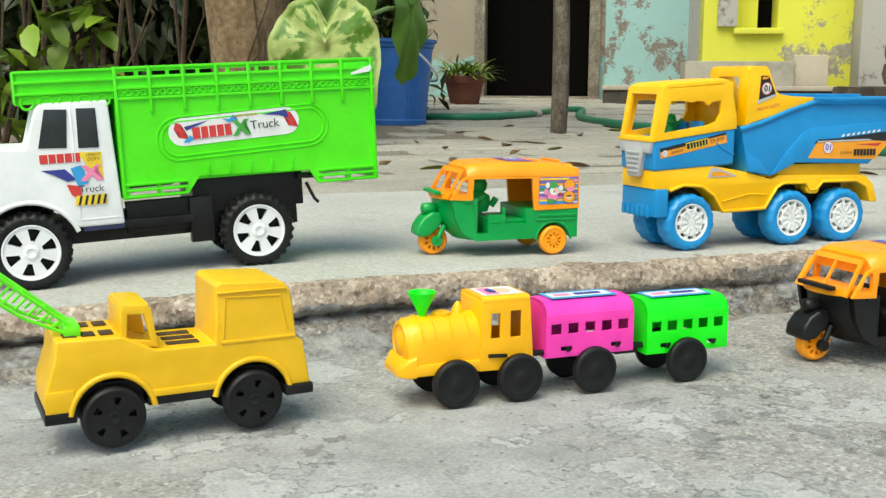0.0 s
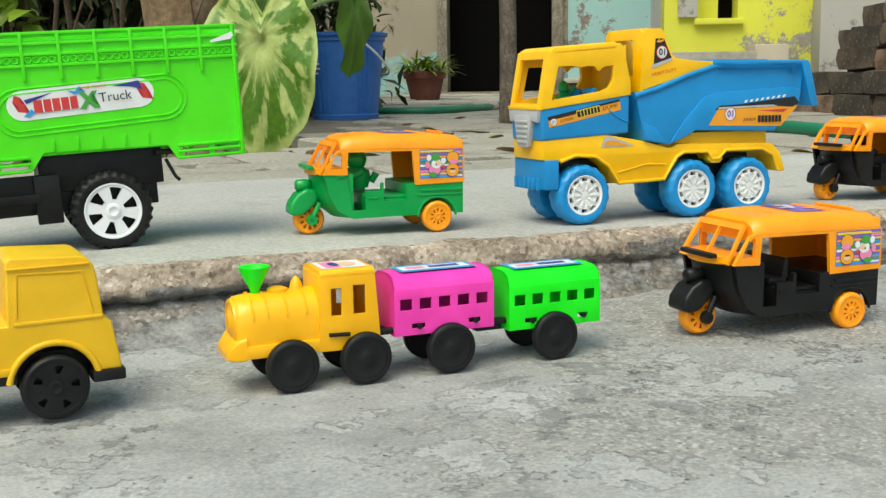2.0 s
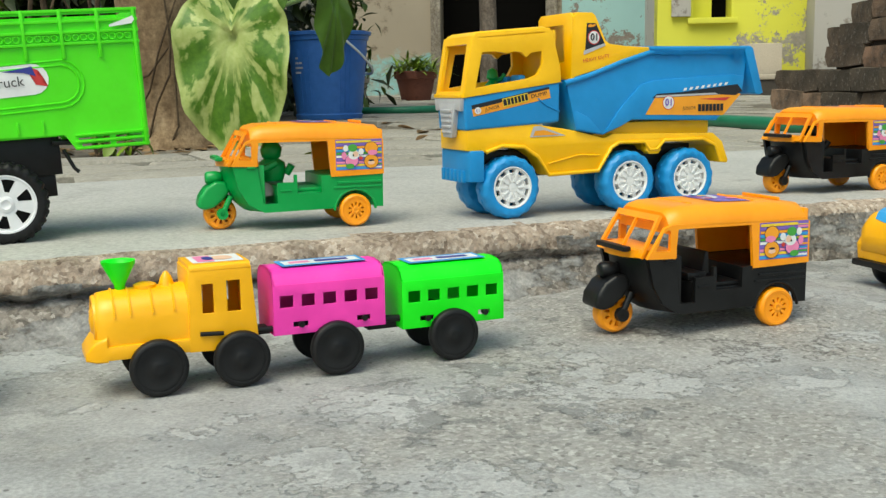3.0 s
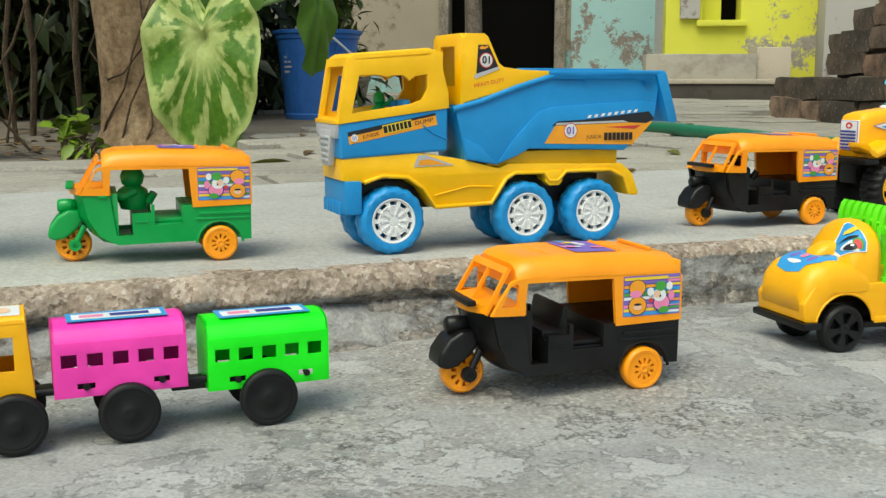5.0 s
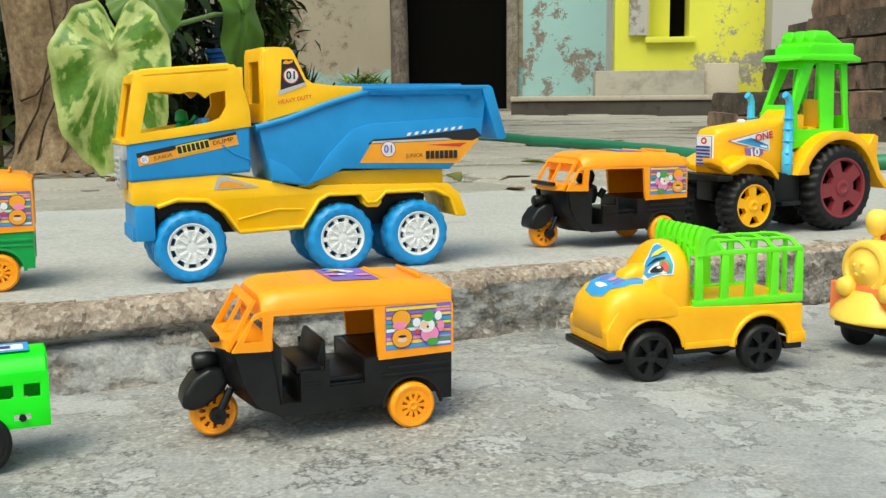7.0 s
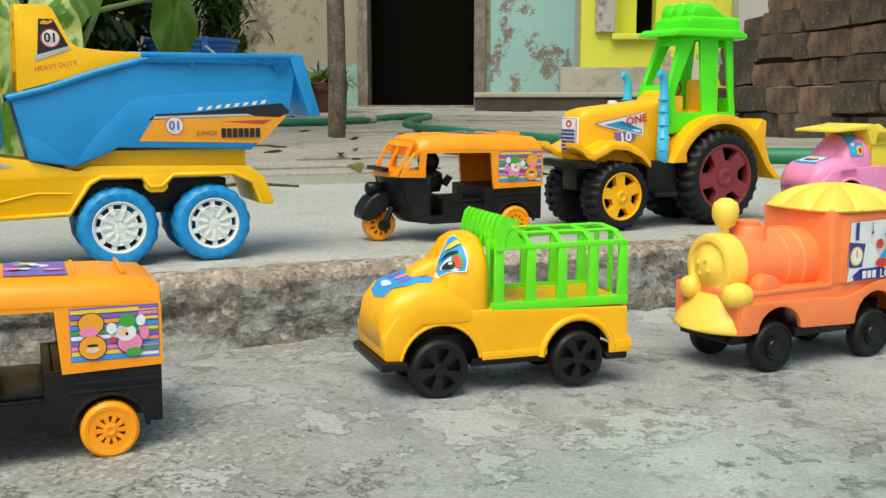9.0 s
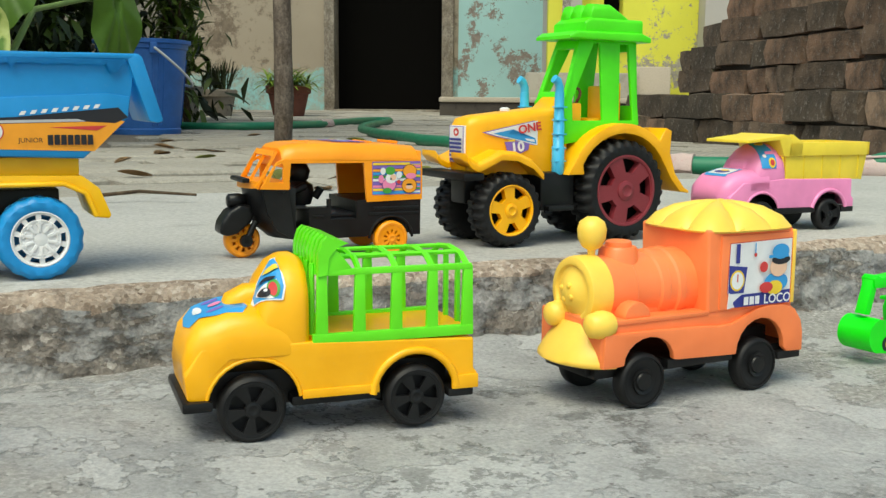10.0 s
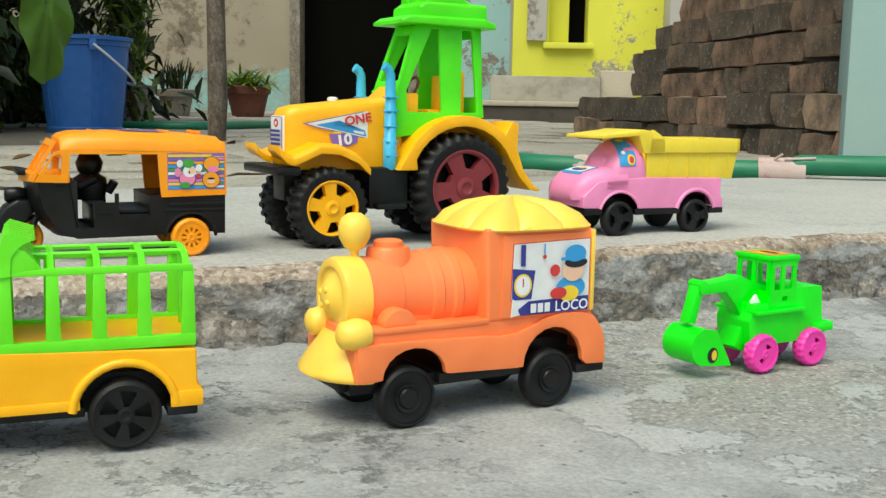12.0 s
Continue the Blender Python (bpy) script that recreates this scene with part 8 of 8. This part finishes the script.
def hose():
    t = thing("garden_hose", pose(0, 0, 0), "thick green garden hose lying across the yard", "hose")
    ctrl = [(-0.60, 4.6), (-0.25, 4.55), (-0.05, 5.1), (0.06, 5.75), (0.16, 5.72), (0.155, 5.0), (0.20, 4.45), (0.36, 3.85), (0.50, 3.46), (0.63, 3.17), (0.78, 2.72), (0.90, 2.42), (1.05, 2.34), (1.31, 2.27), (1.55, 2.24), (2.3, 2.22)]
    V = [Vector((x, y, 0)) for x, y in ctrl]
    pts = []
    for i in range(len(V) - 1):
        p0, p1, p2, p3 = V[max(i - 1, 0)], V[i], V[i + 1], V[min(i + 2, len(V) - 1)]
        for k in range(6):
            f = k / 6
            q = 0.5 * ((2 * p1) + (-p0 + p2) * f + (2 * p0 - 5 * p1 + 4 * p2 - p3) * f * f + (-p0 + 3 * p1 - 3 * p2 + p3) * f ** 3)
            q.z = ground_z(q.x, q.y) + 0.021
            pts.append(q)
    part("pipe", tube(pts, 0.0165, 12), HOSE, t, angle=80)

    def wrap(p, d, L, mat, r, lab):
        d = Vector(d).normalized()
        c = Vector((*p, ground_z(*p) + 0.021))
        part("wrapping", tube([c + d * L * (k / 6 - 0.5) + Vector((0, 0, 0.001 * math.sin(k * 2))) for k in range(7)], r, 14, r * 1.04, 0.25), mat, t, lab)

    wrap((1.315, 2.27), (1, -0.20, 0), 0.070, RAG, 0.0195, "pale pink cloth tied round the hose")
    wrap((1.03, 2.347), (1, -0.42, 0), 0.06, RAG, 0.0195, "pale pink cloth tied round the hose")
    wrap((-0.05, 5.1), (0.3, 1, 0), 0.10, RAG, 0.0175, "pale tape round the hose")
    part("knot", join(tube([(1.30, 2.262, ground_z(1.3, 2.26) + 0.038), (1.31, 2.25, ground_z(1.3, 2.26) + 0.048)], 0.002), tube([(1.315, 2.255, ground_z(1.3, 2.26) + 0.040), (1.36, 2.245, ground_z(1.3, 2.26) + 0.043)], 0.002)), RAG, t)
    return t


def pot(x, y, r, h, mat, label, kind, seed):
    t = thing("flower_pot", pose(x, y, ground_z(x, y) - 0.004), label, "flower pot", "flower pots by the wall")
    prof = [(0.0, r * 0.66), (h * 0.05, r * 0.70), (h * 0.74, r * 0.93), (h * 0.76, r * 1.03), (h * 0.97, r * 1.06), (h, r * 1.0), (h * 0.93, r * 0.9), (h * 0.90, 0.01)]
    part("pot", lathe(prof, 26, "z"), mat, t, angle=40)
    bm = bmesh.new()
    rnd = random.Random(seed)
    if kind == "grass":
        for _ in range(70):
            leaf_bm(bm, pose(rnd.uniform(-0.6, 0.6) * r, rnd.uniform(-0.6, 0.6) * r, h * 0.9, rnd.uniform(55, 95), 0, rnd.uniform(0, 360)), h * rnd.uniform(0.7, 1.25), 0.012, 0.2, 0.15, 4)
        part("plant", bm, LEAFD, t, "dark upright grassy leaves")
    elif kind == "fern":
        for _ in range(230):
            leaf_bm(bm, pose(rnd.uniform(-0.9, 0.9) * r, rnd.uniform(-0.9, 0.9) * r, h * rnd.uniform(0.9, 1.15), rnd.uniform(5, 70), 0, rnd.uniform(0, 360)), rnd.uniform(0.08, 0.17), 0.016, 0.2, 0.5, 3)
        part("plant", bm, LEAFB, t, "bright bushy green leaves")
    else:
        for k in range(6):
            a, lean = rnd.uniform(0, 6.28), rnd.uniform(0.03, 0.16)
            top = Vector((lean * math.cos(a), lean * math.sin(a), h + rnd.uniform(0.45, 0.75)))
            part("stem", tube([(0.02 * math.cos(a), 0.02 * math.sin(a), h * 0.9), top * 0.55 + Vector((0, 0, h * 0.4)), top], 0.006, 6, 0.003), STEM, t)
            for _ in range(34):
                f = rnd.uniform(0.2, 1.0)
                p = Vector((0, 0, h * 0.9)).lerp(top, f)
                leaf_bm(bm, pose(*p, rnd.uniform(10, 60), 0, rnd.uniform(0, 360)), rnd.uniform(0.07, 0.13), 0.016, 0.2, 0.2, 3)
        part("plant", bm, LEAF, t, "tall stems with narrow leaves")
    return t


def fallen(x, y, L, mat, turn, seed, label, curl=0.5):
    bm = bmesh.new()
    leaf_bm(bm, Matrix.Identity(4), L, L * 0.42, 0.5 + curl * 0.5, -curl * 0.35, 6)
    bmesh.ops.solidify(bm, geom=bm.faces[:], thickness=0.0006)
    ob = part("fallen_leaf", bm, mat)
    ob.matrix_world = pose(x, y, ground_z(x, y) + 0.010, random.Random(seed).uniform(-6, 6), random.Random(seed + 1).uniform(-12, 12), turn)
    return tagged(ob, label, "leaf", "fallen leaves on the yard")


def shrub(name, x, y, z, size, count, L, w, mat, label, seed, stems=3):
    t = thing(name, pose(x, y, z), label, "shrub")
    bm = bmesh.new()
    rnd = random.Random(seed)
    for k in range(stems):
        top = Vector((rnd.uniform(-0.6, 0.6) * size[0], rnd.uniform(-0.6, 0.6) * size[1], size[2] * rnd.uniform(0.8, 1.0)))
        bend = top * 0.5 + Vector((rnd.uniform(-0.05, 0.05), 0, 0.02))
        part("stem", tube([(0, 0, -0.03), bend, top], 0.006 * (1 + size[2]), 6, 0.003), TWIG, t)
        for _ in range(count // stems):
            f = rnd.uniform(0.25, 1.0)
            p = (bend * 2 * f if f < 0.5 else bend.lerp(top, (f - 0.5) * 2)) + Vector([rnd.gauss(0, 0.16) * s for s in size])
            leaf_bm(bm, pose(*p, rnd.uniform(-60, 40), rnd.uniform(-30, 30), rnd.uniform(0, 360)), L * rnd.uniform(0.6, 1.2), w * rnd.uniform(0.7, 1.2), 0.25, 0.3, 3)
    part("foliage", bm, mat, t)
    return t


big_tree()
taro()
bucket()
wood_pole()
hose()
pot(-0.63, 7.1, 0.135, 0.20, TERRA, "terracotta pot with bright bushy plant", "fern", 11)
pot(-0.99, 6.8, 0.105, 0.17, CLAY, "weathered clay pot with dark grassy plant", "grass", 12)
pot(-0.93, 5.9, 0.10, 0.18, CLAY, "mossy clay pot with tall narrow-leaved plant", "tall", 13)
pot(-0.78, 5.35, 0.085, 0.16, CLAY, "mossy clay pot with tall narrow-leaved plant", "tall", 14)
pot(-1.25, 5.3, 0.12, 0.2, CLAY, "weathered clay pot in the shade of the hedge", "fern", 15)
shrub("sapling", -0.98, 2.55, 0.0, (0.16, 0.12, 0.62), 70, 0.085, 0.05, LEAFB, "sapling with broad bright green leaves", 21, 4)
shrub("sapling", -1.22, 2.5, 0.0, (0.22, 0.12, 0.66), 90, 0.085, 0.05, LEAFB, "sapling with broad bright green leaves", 22, 4)
shrub("weed", -0.80, 2.72, 0.0, (0.07, 0.05, 0.10), 30, 0.05, 0.035, LEAFB, "small green weed at the foot of the tree", 23, 3)
shrub("weed", -0.60, 2.35, 0.01, (0.08, 0.05, 0.06), 24, 0.035, 0.022, LEAFB, "small green weed between the stones", 24, 3)
shrub("bush", -0.62, 5.0, 0.03, (0.26, 0.2, 0.85), 700, 0.075, 0.022, LEAF, "narrow-leaved bush behind the bucket", 25, 9)
shrub("bush", -1.05, 4.4, 0.0, (0.34, 0.25, 0.85), 800, 0.08, 0.03, LEAF, "leafy dark bush behind the tree", 26, 9)
shrub("bush", -1.6, 3.9, 0.0, (0.4, 0.25, 0.9), 800, 0.08, 0.03, LEAFD, "leafy bush with shade painted into its leaf colour", 27, 9)
# slender trunks and hanging vines beside the tree
for k, (x, y, r) in enumerate(((-1.02, 3.25, 0.013), (-1.10, 3.4, 0.010), (-1.20, 3.2, 0.012), (-1.32, 3.5, 0.018), (-1.5, 3.3, 0.014), (-0.95, 3.6, 0.009), (-1.75, 3.4, 0.018))):
    rnd = random.Random(50 + k)
    s = thing("slender_trunk", pose(x, y, 0.0), "slender brown stem growing beside the tree", "tree", "slender stems beside the tree")
    part("stem", tube([(rnd.uniform(-0.03, 0.03) * (q > 0), 0, q * 0.28 - 0.03) for q in range(8)], r * 0.62, 8, r * 0.45, 0.4), TWIG, s)
for k in range(9):
    rnd = random.Random(80 + k)
    x, y = rnd.uniform(-1.6, -0.9), rnd.uniform(2.9, 3.6)
    s = thing("vine", pose(x, y, 0.0), "thin brown vine tangled beside the tree", "vine", "vines beside the tree")
    part("strand", tube([(rnd.uniform(-0.07, 0.07), rnd.uniform(-0.05, 0.05), q * 0.14) for q in range(8)], 0.004, 6, 0.003), TWIG, s)
# The hedge's deep shade comes mostly from its darkened leaf colour.
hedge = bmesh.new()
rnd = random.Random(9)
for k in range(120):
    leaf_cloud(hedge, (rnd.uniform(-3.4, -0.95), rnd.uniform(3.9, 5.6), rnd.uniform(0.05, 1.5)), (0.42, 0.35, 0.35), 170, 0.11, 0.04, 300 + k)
tagged(part("hedge", hedge, LEAFD), "dense garden hedge with deep shade painted into its leaf colour", "hedge", kind="stuff")
litter = bmesh.new()
rnd = random.Random(10)
for _ in range(420):
    x, y = rnd.uniform(-2.2, -0.35), rnd.uniform(2.1, 3.6)
    leaf_bm(litter, pose(x, y, ground_z(x, y) + 0.006, rnd.uniform(-8, 8), rnd.uniform(-8, 8), rnd.uniform(0, 360)), rnd.uniform(0.03, 0.07), 0.022, 0.3, 0.1, 2)
tagged(part("leaf_litter", litter, DRYLEAF), "brown leaf litter under the tree", "leaf litter", kind="stuff")
wall("wall_garden", box(-9.0, -1.2, 6.6, 6.8, 0, 2.4, 0.01), PLASTER, "old plaster garden wall behind the hedge")

LEAVES = ((-0.02, 1.95), (-0.12, 2.55), (-0.05, 3.0), (0.28, 2.75), (0.05, 2.35), (0.36, 2.3), (0.42, 2.0), (0.18, 3.3), (-0.2, 3.35), (0.55, 2.55), (0.22, 2.05), (-0.16, 2.0), (0.33, 3.6), (-0.1, 3.9), (0.5, 1.85), (0.62, 2.2), (-0.28, 2.25), (0.02, 2.75), (0.12, 2.6), (-0.22, 2.75), (0.3, 2.5), (0.75, 3.6), (-0.05, 2.15), (0.7, 1.95))
for k, (x, y) in enumerate(LEAVES):
    rnd = random.Random(600 + k)
    green = k % 3 == 0
    fallen(x, y, rnd.uniform(0.036, 0.066), OLIVELEAF if green else DRYLEAF, rnd.uniform(0, 360), 700 + k, "curled olive green fallen leaf" if green else "curled brown dry fallen leaf", rnd.uniform(0.1, 0.5))
for k, (x, y) in enumerate(((0.30, 1.62), (0.48, 2.06), (-0.2, 2.1), (0.1, 2.9))):
    s = part("twig", tube([(0, 0, 0.004), (0.05, 0.01, 0.008), (0.11, -0.006, 0.005)], 0.0025, 6, 0.0015, 0.3), TWIG)
    s.matrix_world = pose(x, y, ground_z(x, y) + 0.003, 0, 0, 15 + 50 * k)
    tagged(s, "thin dry twig lying on the stones", "twig", "twigs on the yard")


# ---- paving stones ----
pave = thing("pavement", KERB, "uneven pale paving stones with earthy joints", "pavement", kind="structure")


def stone(poly, z, h, rnd):
    bm = bmesh.new()
    c = sum((Vector(p) for p in poly), Vector((0, 0))) / len(poly)
    lo = [bm.verts.new((*p, z - 0.02)) for p in poly]
    up = [bm.verts.new((*p, z + h - 0.004)) for p in poly]
    inn = [bm.verts.new((*(c + (Vector(p) - c) * 0.93), z + h + rnd.uniform(-0.0015, 0.0015))) for p in poly]
    mid = bm.verts.new((*c, z + h + rnd.uniform(-0.001, 0.003)))
    n = len(poly)
    for i in range(n):
        j = (i + 1) % n
        bm.faces.new((lo[i], lo[j], up[j], up[i]))
        bm.faces.new((up[i], up[j], inn[j], inn[i]))
        bm.faces.new((inn[i], inn[j], mid))
    return bm


def lay_stones():
    """Ragged courses across the yard; the nearest 300 are pieces, the far ones one mesh."""
    rnd = random.Random(77)
    far = []
    count = 0
    v = 0.60
    while v < 8.8:
        d = rnd.uniform(0.10, 0.20) if v < 3 else rnd.uniform(0.14, 0.24)
        u = -2.6 + rnd.uniform(0, 0.2) - 0.25 * v
        while u < 2.4 + 0.5 * v:
            w = rnd.uniform(0.14, 0.42)
            p = KERB @ Vector((u + w / 2, v + d / 2, 0))
            garden = p.x < -0.27 and 2.0 < p.y < 3.0 or p.x < -0.40 and 2.1 < p.y < 4.6 or p.x < -1.15
            blocked = p.y > 9.2 or (p.x > 1.05 and p.y > 7.5) or (p.x > 1.19 + (4.725 - p.y) * 0.224 and 2.7 < p.y < 5.2)
            if not garden and not blocked:
                g = 0.007
                j = lambda: rnd.uniform(-0.012, 0.012)
                poly = [(u + g + j() * .6, v + g + j()), (u + w * rnd.uniform(0.35, 0.65), v + g + j()), (u + w - g + j() * .6, v + g + j()), (u + w - g + j() * .6, v + d - g + j()), (u + w * rnd.uniform(0.35, 0.65), v + d - g + j()), (u + g + j() * .6, v + d - g + j())]
                bm = stone(poly, yard_z(u + w / 2, v + d / 2), rnd.uniform(0.006, 0.013), rnd)
                if count < 300 and v < 4 and -0.9 < p.x < 1.7:
                    part("stone", bm, STONE, pave, angle=30)
                    count += 1
                else:
                    far.append(bm)
            u += w
        v += d
    rest = part("far_stones", join(*far), STONE, pave, angle=30)
    tagged(rest, kind="stuff")


lay_stones()
